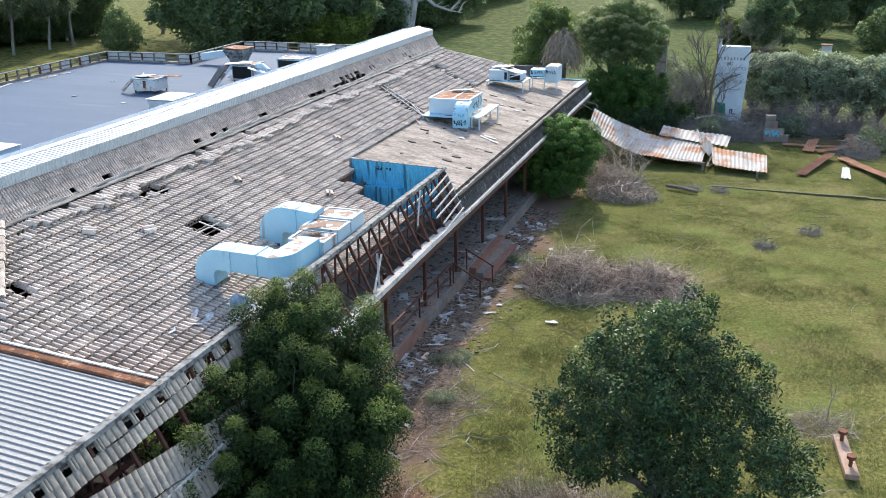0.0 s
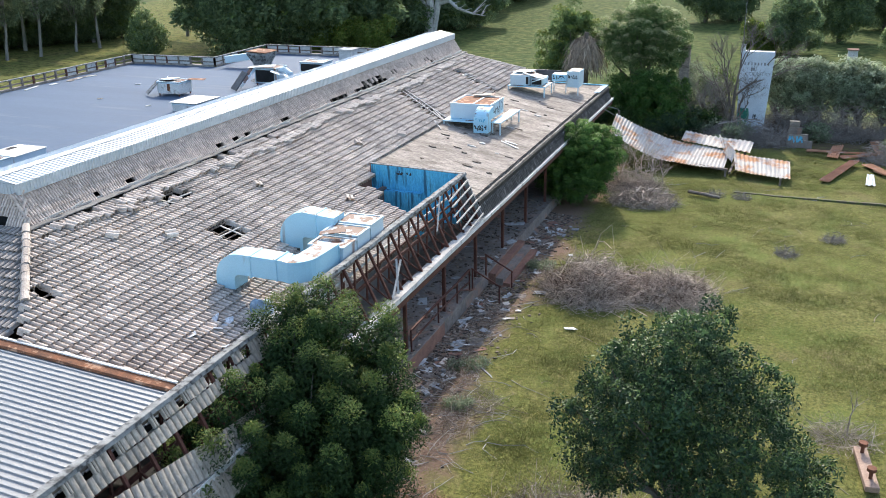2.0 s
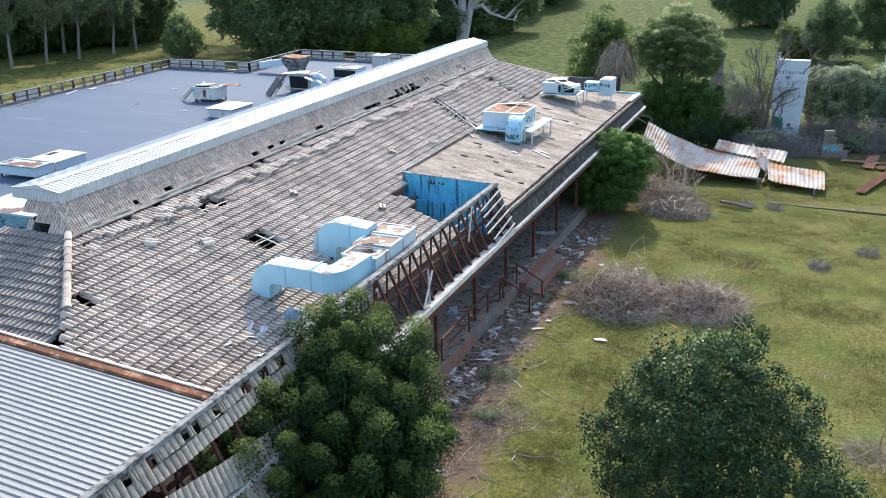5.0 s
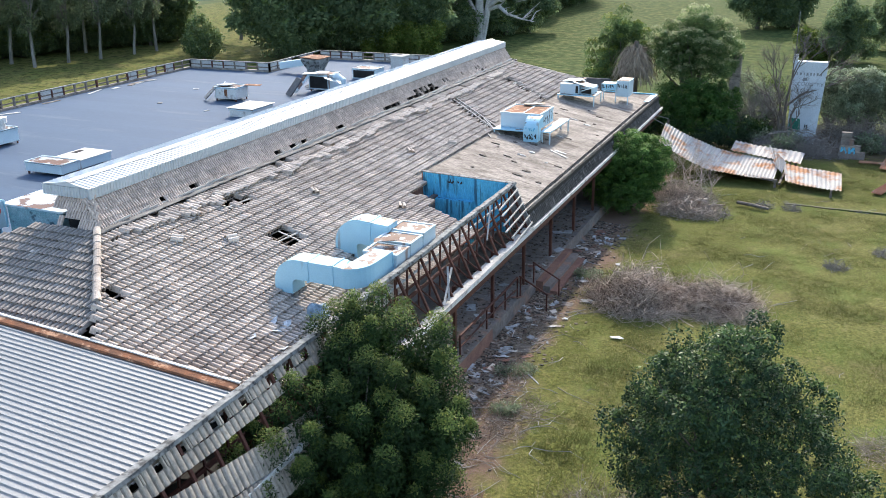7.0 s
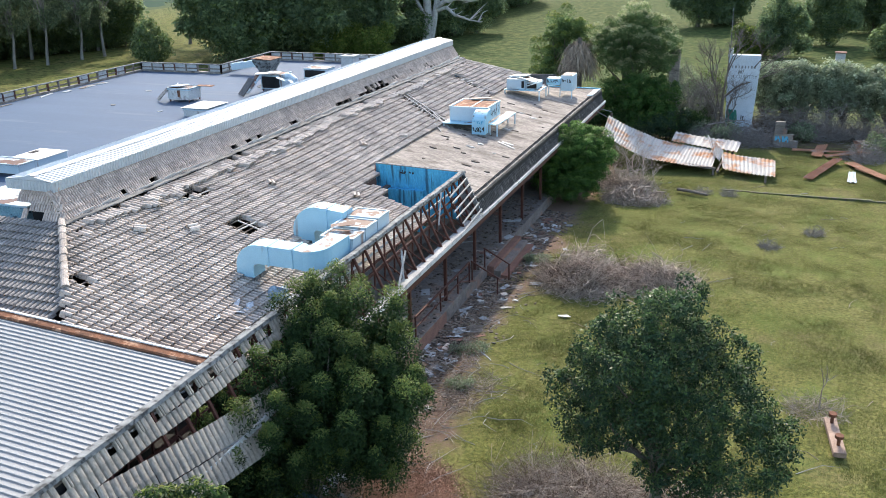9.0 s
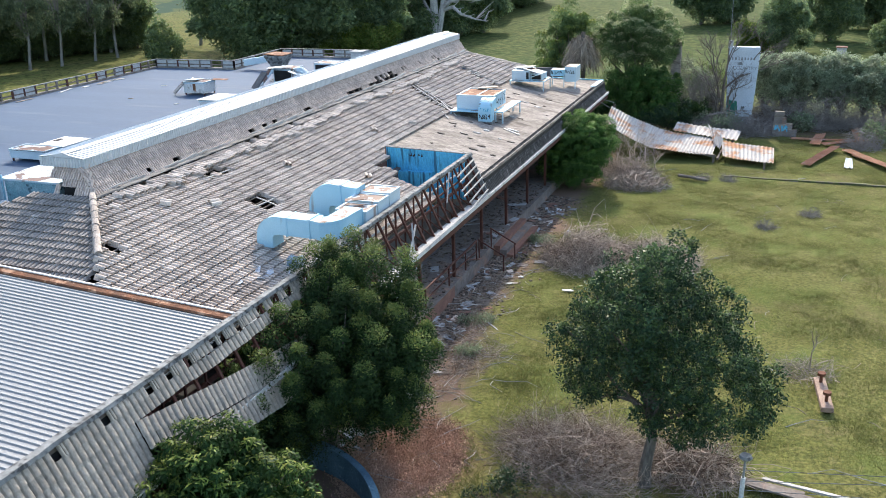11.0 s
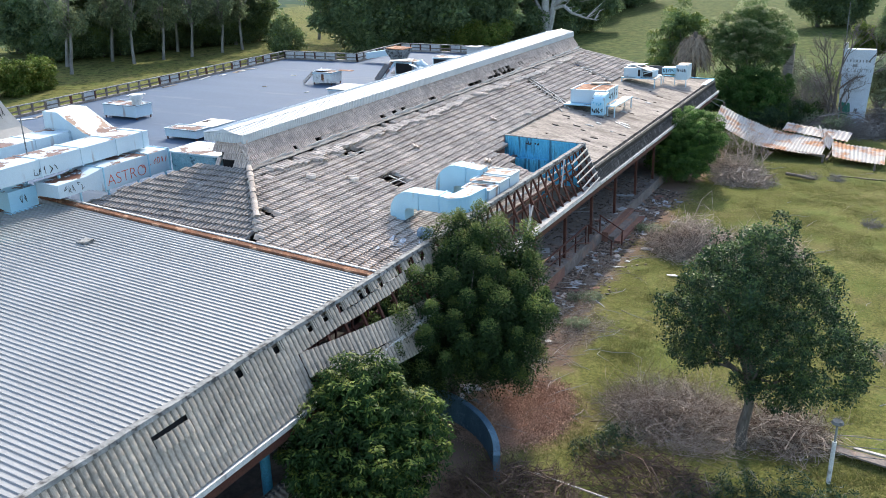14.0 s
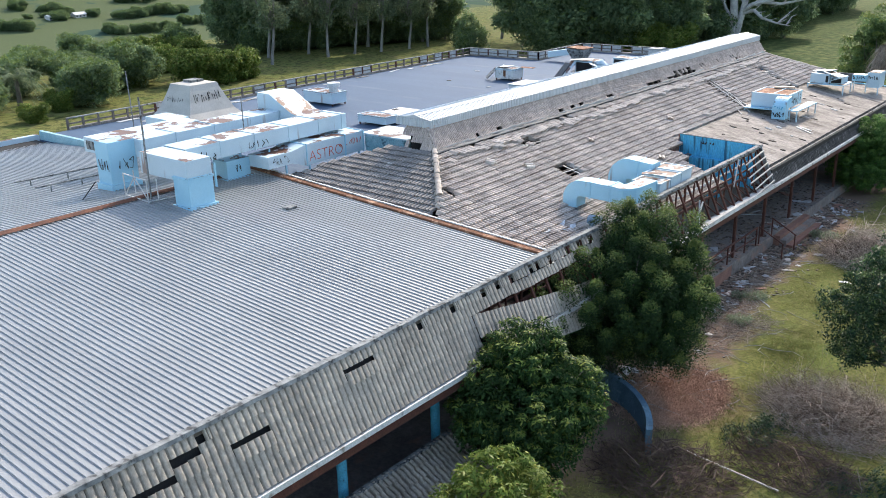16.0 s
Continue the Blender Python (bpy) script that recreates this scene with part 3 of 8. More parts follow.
for k in range(90):
    y = rng.uniform(4.5, 37.5)
    part("loose_lath", barbm((-7.80, y, 6.2), (-7.76 + rng.gauss(0, 0.04), y + rng.uniform(0.3, 1.3), 6.17 + rng.uniform(0, 0.12)), 0.035, 0.05), M_WHITEW, monitor)

# cap: a low gable of ribbed sheet with a ribbed fascia
cx0, cx1, cz = -10.05, -8.22, 6.93
mid = -9.1


def ribbed(prefix, start, along, span, count, pitch, rib_h, rib_w, normal):
    """Vertices and faces of a ribbed sheet: ribs repeat along 'along', and run along 'span'."""
    along, span, normal = Vector(along).normalized(), Vector(span), Vector(normal).normalized()
    line = []
    for i in range(count):
        s = i * pitch
        line += [(s, 0), (s + pitch - rib_w * 2, 0), (s + pitch - rib_w * 1.6, rib_h), (s + pitch - rib_w * 0.4, rib_h)]
    line.append((count * pitch, 0))
    v = []
    for a, h in line:
        p = Vector(start) + along * a + normal * h
        v += [p, p + span]
    f = [(2 * i, 2 * i + 2, 2 * i + 3, 2 * i + 1) for i in range(len(line) - 1)]
    return v, f


n_c = int((CAP_Y1 - CAP_Y0) / 0.155)
cap = part("monitor_cap", boxbm(cx0 + 0.05, cx1 - 0.05, CAP_Y0 + 0.05, CAP_Y1 - 0.05, cz + 0.02, cz + 0.24), M_CAP, building, "pale galvanised ribbed metal cap")
for nm, st, sp, nr in (("cap_sheet", (cx1, CAP_Y0, cz + 0.30), (mid - cx1, 0, 0.14), (0, 0, 1)), ("cap_sheet", (cx0, CAP_Y0, cz + 0.30), (mid - cx0, 0, 0.14), (0, 0, 1)),
                       ("cap_fascia", (cx1, CAP_Y0, cz), (0, 0, 0.31), (1, 0, 0)), ("cap_fascia", (cx0, CAP_Y0, cz), (0, 0, 0.31), (-1, 0, 0))):
    n_k = n_c if nm == "cap_sheet" else int(n_c * 1.3)
    v, f = ribbed(nm, st, (0, 1, 0), sp, n_k, (CAP_Y1 - CAP_Y0) / n_k, 0.018, 0.02, nr)
    raw(nm, v, f, M_CAP, cap)
for y, s in ((CAP_Y0, -1), (CAP_Y1, 1)):
    v, f = ribbed("cap_end", (cx0, y, cz), (1, 0, 0), (0, 0, 0.31), 15, (cx1 - cx0) / 15, 0.02, 0.022, (0, s, 0))
    raw("cap_end", v, f, M_CAP, cap)
    raw("cap_gable", [(cx0, y, cz + 0.29), (cx1, y, cz + 0.29), (mid, y, cz + 0.45)], [(0, 1, 2)], M_CAP, cap)
bm = bmesh.new()
prism(bm, [(mid - 0.16, cz + 0.44), (mid, cz + 0.475), (mid + 0.16, cz + 0.44), (mid, cz + 0.46)], CAP_Y0, CAP_Y1)
part("cap_ridge_strip", bm, M_CAP, cap)

# zinc roof over the south part
MS = 0.058
MR_X = -14.0


def zinc_z(x):
    return 4.64 + MS * (-0.5 - x) if x > MR_X else 4.64 + MS * (-0.5 - MR_X) - MS * (MR_X - x)


zinc = part("zinc_roof", boxbm(-31.5, -0.1, SOUTH, 0.2, 4.2, 4.5), M_DARK, building, "pale zinc ribbed sheet roof")
pitch = 0.165
per = 5
n_sheets = int((0.25 - SOUTH) / (pitch * per))
for i in range(n_sheets):
    y = 0.25 - (i + 1) * pitch * per
    dz = rng.uniform(0, 0.004)
    for xa, xb in ((-0.02, MR_X), (-31.4, MR_X)):
        v, f = ribbed("zinc_sheet", (xa, y, zinc_z(xa) + dz), (0, 1, 0), (xb - xa, 0, zinc_z(xb) - zinc_z(xa)), per, pitch, 0.030, 0.032, (0, 0, 1))
        raw("zinc_sheet", v, f, M_ZINC, zinc)
bm = bmesh.new()
zz = zinc_z(MR_X)
prism(bm, [(MR_X - 0.22, zz + 0.035), (MR_X, zz + 0.085), (MR_X + 0.22, zz + 0.035), (MR_X, zz + 0.05)], SOUTH, -1.4)
part("zinc_ridge_cap", bm, M_RUSTDK, zinc, "dark rusted ridge capping")
# rusty barge strip along the north edge
bm = bmesh.new()
v = []
for x in (-0.35, MR_X):
    z = zinc_z(x)
    v.append([bm.verts.new((x, yy, z + hh)) for yy, hh in ((0.10, 0.04), (0.13, 0.09), (0.34, 0.11), (0.37, -0.2), (0.33, -0.2), (0.31, 0.07), (0.15, 0.06))])
for i in range(7):
    bm.faces.new((v[0][i], v[0][(i + 1) % 7], v[1][(i + 1) % 7], v[1][i]))
part("barge_strip", bm, M_RUST, zinc, "rust-streaked barge flashing")
part("barge_edge", barbm((-0.35, 0.37, zinc_z(-0.35) + 0.13), (MR_X, 0.37, zinc_z(MR_X) + 0.13), 0.07, 0.03), M_GUT, zinc)

# sloping cladding (mansard) on the east side
out = Vector((TOP_X - GUT_X, 0, TOP_Z - GUT_Z))
L_M = out.length
up_m = out.normalized()
mansard = part("mansard_wall", barbm((TOP_X - 0.1, SOUTH, TOP_Z - 0.12), (TOP_X - 0.1, 16.8, TOP_Z - 0.12), 0.1, 0.16), M_BATTEN, building, "steep sloping wall of grey tiles, partly stripped")
places = []
rows_m = 6
gm = (L_M - 0.1) / rows_m
dropped = [(-8.85, -7.85, 4, 0.38), (-12.05, -11.2, 3, 0.42), (-13.5, -13.0, 4, 0.62), (-14.6, -13.55, 3, 0.5), (-17.2, -16.4, 4, 0.4)]   # y0, y1, course, slid by
gaps = (-12.65, -6.1, -4.64, -3.44, -2.96, -2.09, -1.11, -0.81, -0.24)   # half tiles lost under the edge flashing
for j in range(rows_m):
    for i in range(int(SOUTH / TILE_W), int(3.0 / TILE_W)):
        y = (i + 0.5) * TILE_W
        if j < 4 and y > -4.15:
            continue
        if y > 0.6 and j >= 4 and rng.random() < 0.3:
            continue
        p = Vector((GUT_X - 0.06, y, GUT_Z + 0.06)) + up_m * (j * gm)
        slim = 1.0
        for y0, y1, cj, fall in dropped:
            if cj == j and y0 < y < y1:
                p += Vector((0.035, 0, 0.017)) - up_m * gm * (fall + rng.uniform(-0.05, 0.05))
        if j == 5 and any(abs(y - q) < TILE_W / 2 for q in gaps):
            slim = 0.42
            p.y += TILE_W * 0.29
        if j == 4 and y > -2.4:
            p -= up_m * gm * rng.uniform(0.0, 0.22)
        places.append(jitter(tile_frame((0, 1, 0), up_m, p), 0.003, 0.5) @ Matrix.Diagonal((slim, 0.86, 1, 1)))
# the sagging lower courses that have come away, cracked along the middle
sag_u = Vector((0, 1, -0.137)).normalized()
for j in range(4):
    for i in range(22):
        y = -4.15 + i * TILE_W
        if j < 2 and i < 2:
            continue
        p = Vector((GUT_X + 0.02 + 0.22 * math.sin(i * 0.12) + (0.05 if j < 2 else 0), y, GUT_Z + 0.02 - 0.045 * i - (0.07 if j < 2 else 0))) + up_m * (j * gm)
        places.append(jitter(tile_frame(sag_u, up_m - sag_u * up_m.dot(sag_u), p), 0.003, 0.7))
lay_tiles(places, "cladding_tiles", M_FACE, M_FACE_PIECE, mansard, "cladding_tile", lambda p: -12.5 < p.y < -1, shape=CV)
# flashing along the top edge, uneven
bm = bmesh.new()
prev = None
for y in np.arange(SOUTH, 17.0, 0.35):
    dx, dz = rng.gauss(0, 0.006), rng.gauss(0, 0.007)
    ring = [bm.verts.new((TOP_X + a + dx, y, TOP_Z + b + dz)) for a, b in ((-0.20, -0.04), (-0.16, 0.03), (0.02, 0.035), (0.05, -0.05), (0.03, -0.05), (0.0, 0.0), (-0.16, -0.06))]
    if prev:
        for i in range(7):
            bm.faces.new((prev[i], prev[(i + 1) % 7], ring[(i + 1) % 7], ring[i]))
    prev = ring
part("edge_flashing", bm, M_FLASH, mansard, "lichen-spotted grey edge flashing")
# sheeting behind the south cladding; its near-black puts the shade behind gaps into colour
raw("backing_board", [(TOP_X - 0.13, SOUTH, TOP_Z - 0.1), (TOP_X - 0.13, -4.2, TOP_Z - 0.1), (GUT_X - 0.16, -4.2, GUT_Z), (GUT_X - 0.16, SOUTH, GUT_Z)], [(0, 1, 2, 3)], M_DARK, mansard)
# steel frames of the mansard
for i, y in enumerate(np.arange(-3.8, 16.9, 0.78)):
    bm = bmesh.new()
    bar(bm, (GUT_X - 0.12, y, GUT_Z + 0.02), (TOP_X - 0.02, y, TOP_Z - 0.12), 0.07, 0.07)
    bar(bm, (TOP_X - 0.12, y, GUT_Z - 0.1), (TOP_X - 0.08, y, TOP_Z - 0.12), 0.05, 0.05)
    bar(bm, (GUT_X - 0.14, y, GUT_Z + 0.03), (TOP_X - 0.1, y, GUT_Z + 0.55), 0.04, 0.04)
    part("mansard_frame", bm, M_STEEL, mansard, "red oxide steel frame")
for z in (0.25, 0.55, 0.9, 1.2):
    part("mansard_rail", barbm((TOP_X - 0.16, -3.8, TOP_Z - z), (TOP_X - 0.16, 16.7, TOP_Z - z), 0.04, 0.07), M_FIBRO if z != 0.9 else M_STEEL, mansard)
part("mansard_rail", barbm((TOP_X - 0.1, -3.8, GUT_Z + 0.5), (TOP_X - 0.1, 16.7, GUT_Z + 0.5), 0.07, 0.1), M_STEEL, mansard)
# surviving battens by the north end
for i in range(6):
    t = 0.12 + i * 0.15
    p = Vector((GUT_X, 0, GUT_Z)) + up_m * L_M * t + Vector((0.06, 0, 0.03))
    y0 = 14.2 + rng.uniform(-0.2, 0.5) + (0.3 if i < 2 else 0)
    part("tile_batten", barbm((p.x + 0.05, y0, p.z - 0.16 - 0.05 * i % 0.1), (p.x, 16.75, p.z), 0.05, 0.05), M_WHITEW, mansard)
part("tile_batten", barbm((GUT_X - 0.35, 12.9, GUT_Z + 0.75), (TOP_X + 0.1, 14.1, TOP_Z - 0.05), 0.05, 0.05), M_WHITEW, mansard)
part("tile_batten", barbm((GUT_X - 0.05, 8.6, GUT_Z + 0.15), (GUT_X - 0.35, 9.9, GUT_Z + 0.85), 0.06, 0.04), M_WHITEW, mansard)
part("tile_batten", barbm((GUT_X - 0.05, 9.0, GUT_Z + 0.15), (GUT_X - 0.4, 9.7, GUT_Z + 0.95), 0.06, 0.04), M_WHITEW, mansard)

# north part: shallow concrete deck that falls east, with a dark tiled edge
DECK_Y0, DECK_Y1 = 16.75, 41.2


def deck_z(x):
    return 4.02 - 0.167 * (x - 0.58)


xw, xe = -4.1, 0.62
yw = DECK_Y1 + 0.85 * (xw - xe)
bm = bmesh.new()
nxd, nyd = 16, 60
grid = []
for j in range(nyd + 1):
    row = []
    for i in range(nxd + 1):
        x = xw + (xe - xw) * i / nxd
        yn = yw + (DECK_Y1 - yw) * i / nxd
        y = DECK_Y0 + (yn - DECK_Y0) * j / nyd
        row.append(bm.verts.new((x, y, deck_z(x) + 0.018 * noise.noise((x * 0.9, y * 0.9, 4)) - 0.03 * max(0, (i - nxd + 1)))))
    grid.append(row)
for j in range(nyd):
    for i in range(nxd):
        bm.faces.new((grid[j][i], grid[j][i + 1], grid[j + 1][i + 1], grid[j + 1][i]))
r = bmesh.ops.extrude_face_region(bm, geom=list(bm.faces))
for v in r["geom"]:
    if isinstance(v, bmesh.types.BMVert):
        v.co.z -= 0.12
bmesh.ops.recalc_face_normals(bm, faces=bm.faces)
deck = part("concrete_deck", bm, M_CONC, building, "stained concrete roof deck with a slight fall")
places = []
for j in range(3):
    for i in range(int(DECK_Y0 / TILE_W) + 1, int(DECK_Y1 / TILE_W)):
        y = (i + 0.5) * TILE_W
        p = Vector((GUT_X - 0.05, y, GUT_Z + 0.05)) + up_m * (j * 0.245)
        places.append(jitter(tile_frame((0, 1, 0), up_m, p), 0.004, 0.8))
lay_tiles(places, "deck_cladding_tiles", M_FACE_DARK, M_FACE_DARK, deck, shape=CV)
part("deck_edge_backing", barbm((0.66, DECK_Y0 + 0.05, 3.62), (0.66, DECK_Y1, 3.62), 0.05, 0.6), M_DARK, deck)
part("north_fascia", barbm((xw, yw, deck_z(xw) - 0.35), (xe, DECK_Y1, 3.66), 0.06, 0.5), M_DARK, deck)
# felt patches and a torn white strip on the deck
for k in range(34):
    x, y = rng.uniform(-3.6, 0.3), rng.uniform(17.2, 34)
    w_, l_ = rng.uniform(0.05, 0.28), rng.uniform(0.04, 0.12)
    bm = bmesh.new()
    vs = [bm.verts.new((x + w_ * math.cos(a) * rng.uniform(0.6, 1.2), y + l_ * math.sin(a) * rng.uniform(0.6, 1.2), deck_z(x + w_ * math.cos(a)) + 0.022 + rng.uniform(0, 0.02))) for a in np.arange(0, 6.2, 0.9)]
    f_ = bm.faces.new(vs)
    r = bmesh.ops.extrude_face_region(bm, geom=[f_])
    for v in r["geom"]:
        if isinstance(v, bmesh.types.BMVert):
            v.co.z -= 0.03
    part("lifted_felt", bm, M_FELT if k % 6 else M_FIBRO, deck)
for a, b in (((-0.95, 24.6), (0.0, 24.1)), ((-0.8, 24.75), (-0.2, 24.6))):
    part("white_strip", barbm((*a, deck_z(a[0]) + 0.035), (*b, deck_z(b[0]) + 0.035), 0.09, 0.02), M_GUT, deck)
# blue upstand wall at the deck's south end, with its ledge and dark cheek
bm = bmesh.new()
vs = [[bm.verts.new((x, y, z)) for x, z in ((-3.66, 3.0), (-0.02, 3.0), (-0.02, 4.955), (-3.66, 5.06))] for y in (DECK_Y0 - 0.07, DECK_Y0 + 0.06)]
for i in range(4):
    bm.faces.new((vs[0][i], vs[0][(i + 1) % 4], vs[1][(i + 1) % 4], vs[1][i]))
bm.faces.new(vs[0][::-1])
bm.faces.new(vs[1])
bmesh.ops.recalc_face_normals(bm, faces=bm.faces)
part("blue_wall", bm, M_BLUEWALL, building, "weathered bright blue painted upstand wall")
part("blue_wall_capping", barbm((-3.66, DECK_Y0, 5.075), (0.1, DECK_Y0, 4.965), 0.17, 0.03), M_FLASH, building)
part("blue_wall_end", boxbm(-3.67, -3.625, DECK_Y0 - 0.09, DECK_Y0 + 0.07, 4.1, 5.05), M_STEP, building)
part("well_side", boxbm(-3.72, -3.63, 14.9, DECK_Y0 - 0.1, 3.0, 4.6), M_STEP, building)
part("blue_ledge", boxbm(-3.62, -1.5, DECK_Y0 - 0.34, DECK_Y0 - 0.073, 2.4, 4.12), M_BLUEWALL, building)
bm = bmesh.new()
prism(bm, [(-0.05, 3.2), (0.86, 3.2), (0.90, 3.32), (0.14, 4.95), (-0.05, 4.95)], DECK_Y0 - 0.05, DECK_Y0 + 0.03)
part("end_cheek", bm, M_FLASH, building, "dark weathered end cheek")
# exposed laths over the stripped courses
for k in range(44):
    x = rng.uniform(-7.0, -4.0)
    yb = 25.4 + 0.55 * (-3.57 - x) if k % 2 else 33.3 + 0.3 * (-3.7 - x)
    part("exposed_lath", barbm((x, yb - 0.4, tile_z(x) + 0.03), (x + rng.gauss(0, 0.05), yb + 0.4, tile_z(x) + 0.04), 0.045, 0.035), M_WHITEW if k % 3 else M_BATTEN, tile_roof)
for a, b in (((-4.9, 26.3), (-3.6, 25.1)), ((-4.3, 24.9), (-3.7, 24.2)), ((-6.2, 26.4), (-5.6, 27.6)), ((-6.9, 27.4), (-4.0, 25.9)), ((-6.8, 27.0), (-3.9, 25.4))):
    part("fallen_lath", barbm((*a, tile_z(a[0]) + 0.1), (*b, tile_z(b[0]) + 0.1), 0.05, 0.04), M_WHITEW, tile_roof)
# weathered board along the eave, where the cladding is gone
for i in range(5):
    y0 = 1.2 + 3.1 * i
    part("eave_board", barbm((GUT_X - 0.10, y0, GUT_Z + 0.066), (GUT_X - 0.10 + rng.gauss(0, 0.01), y0 + 3.08, GUT_Z + 0.066), 0.31, 0.025), M_EAVE, mansard, "pale weathered eave board")
# gutter
bm = bmesh.new()
prism(bm, [(GUT_X - 0.14, GUT_Z - 0.03), (GUT_X - 0.14, GUT_Z + 0.03), (GUT_X + 0.03, GUT_Z + 0.03), (GUT_X + 0.03, GUT_Z + 0.05), (GUT_X + 0.06, GUT_Z + 0.05), (GUT_X + 0.06, GUT_Z - 0.08), (GUT_X + 0.02, GUT_Z - 0.12), (GUT_X - 0.1, GUT_Z - 0.12)], SOUTH, DECK_Y1)
part("gutter", bm, M_GUT, building, "white painted gutter, stained")
part("fascia_beam", boxbm(GUT_X - 0.16, GUT_X + 0.0, SOUTH, DECK_Y1, GUT_Z - 0.34, GUT_Z - 0.125), M_STEEL, building, "red-brown steel fascia beam")
# The ceiling's near-black carries the shade under the eave.
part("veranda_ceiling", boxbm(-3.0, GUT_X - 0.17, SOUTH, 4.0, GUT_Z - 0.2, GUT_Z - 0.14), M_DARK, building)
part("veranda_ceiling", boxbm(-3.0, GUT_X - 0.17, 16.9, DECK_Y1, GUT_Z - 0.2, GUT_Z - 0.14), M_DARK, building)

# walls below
part("wall_east", boxbm(-3.2, -3.0, SOUTH, DECK_Y1, 0, 4.2), M_WALLPINK, building, "dark stained wall under the veranda")
part("wall_north", boxbm(-25.6, -3.2, 44.6, 44.8, 0, 4.24), M_WALLPINK, building)
part("wall_west", boxbm(-32.4, -32.2, SOUTH, 38.3, 0, 4.24), M_WALLPINK, building)
part("wall_south", boxbm(-31.6, GUT_X - 0.3, SOUTH - 0.2, SOUTH, 0, 4.4), M_WALLPINK, building)
part("veranda_floor", boxbm(-31.4, 0.55, SOUTH, DECK_Y1, 0.0, 0.55), M_CONCDK, building, "littered concrete veranda floor")

# flat membrane roof
FZ = 4.5
flat = part("membrane_roof", boxbm(-32.4, -9.5, 0.4, 38.3, FZ - 0.25, FZ), M_FLAT, building, "blue-grey membrane flat roof")
part("membrane_roof_annex", boxbm(-25.7, -9.5, 38.3, 45.2, FZ - 0.25, FZ - 0.004), M_FLAT, building)


def parapet(p, q, h, step, solid):
    """A parapet of frames with dark gaps, with a rail on top."""
    p, q = Vector(p), Vector(q)
    d = (q - p)
    n = int(d.length / step)
    par = part("parapet", barbm(p + Vector((0, 0, h)), q + Vector((0, 0, h)), 0.16, 0.06), M_FLASH, building, "stripped parapet frame with weathered rail")
    for i in range(n + 1):
        a = p + d * (i / n)
        part("parapet_post", barbm(a, a + Vector((0, 0, h)), 0.12, 0.10), M_BATTEN if rng.random() < 0.6 else M_STEEL, par)
        if i < n and rng.random() < solid:
            b = p + d * ((i + 1) / n)
            part("parapet_panel", barbm(a + Vector((0, 0, h * 0.5)), b + Vector((0, 0, h * 0.5)), 0.03, h * rng.uniform(0.7, 0.95)), M_FIBRO, par)
    part("parapet_rail", barbm(p + Vector((0, 0, h * 0.5)), q + Vector((0, 0, h * 0.5)), 0.05, 0.08), M_BATTEN, par)
    part("parapet_kerb", barbm(p + Vector((0, 0, 0.06)), q + Vector((0, 0, 0.06)), 0.3, 0.12), M_CONC, par)


parapet((-32.5, 2.6, FZ), (-32.5, 38.3, FZ), 0.62, 0.9, 0.16)
parapet((-32.5, 38.3, FZ), (-25.8, 38.5, FZ), 0.62, 0.9, 0.8)
parapet((-25.8, 38.5, FZ), (-25.8, 45.2, FZ), 0.62, 0.9, 0.9)
parapet((-25.8, 45.2, FZ), (-10.0, 45.2, FZ), 0.62, 0.9, 0.8)

# ---- trees and bushes ----
def leaf_mat(name, c1, c2, c3, trans=0.25, rough=0.5, spec=0.1):
    m = bpy.data.materials.new(name)
    m.use_nodes = True
    nt = m.node_tree
    N, L = nt.nodes, nt.links
    bs = N["Principled BSDF"]
    bs.inputs["Roughness"].default_value = rough
    bs.inputs["Specular IOR Level"].default_value = spec
    geo = N.new("ShaderNodeNewGeometry")
    cr = N.new("ShaderNodeValToRGB")
    e = cr.color_ramp.elements
    e[0].position, e[0].color = 0.0, (*c1, 1)
    e[1].position, e[1].color = 0.75, (*c2, 1)
    x = e.new(1.0)
    x.color = (*c3, 1)
    L.new(geo.outputs["Random Per Island"], cr.inputs[0])
    nz = N.new("ShaderNodeTexNoise")
    nz.inputs["Scale"].default_value = 0.9
    L.new(geo.outputs["Position"], nz.inputs["Vector"])
    mr = N.new("ShaderNodeMapRange")
    mr.inputs["From Min"].default_value, mr.inputs["From Max"].default_value = 0.3, 0.7
    mr.inputs["To Min"].default_value, mr.inputs["To Max"].default_value = 0.7, 1.3
    L.new(nz.outputs["Fac"], mr.inputs["Value"])
    sc = N.new("ShaderNodeVectorMath")
    sc.operation = "SCALE"
    L.new(cr.outputs[0], sc.inputs[0])
    L.new(mr.outputs[0], sc.inputs["Scale"])
    L.new(sc.outputs[0], bs.inputs["Base Color"])
    tr = N.new("ShaderNodeBsdfTranslucent")
    L.new(sc.outputs[0], tr.inputs["Color"])
    mx = N.new("ShaderNodeMixShader")
    mx.inputs[0].default_value = trans
    L.new(bs.outputs[0], mx.inputs[1])
    L.new(tr.outputs[0], mx.inputs[2])
    L.new(mx.outputs[0], N["Material Output"].inputs["Surface"])
    return m


M_BARK = mat("grey_bark", (0.16, 0.14, 0.12), (0.09, 0.08, 0.07), 4, 0.95, bscale=30, bump=0.5, stretch=(1, 1, 0.3))
M_GUMBARK = mat("pale_gum_bark", (0.25, 0.235, 0.215), (0.15, 0.14, 0.125), 2, 0.9, stretch=(1, 1, 0.3))
M_TWIG = mat("dry_twigs", (0.42, 0.355, 0.30), (0.27, 0.215, 0.175), 3, 0.95, island=0.35, bump=0)
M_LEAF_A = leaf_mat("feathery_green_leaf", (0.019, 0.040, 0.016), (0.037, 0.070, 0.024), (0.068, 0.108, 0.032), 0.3)
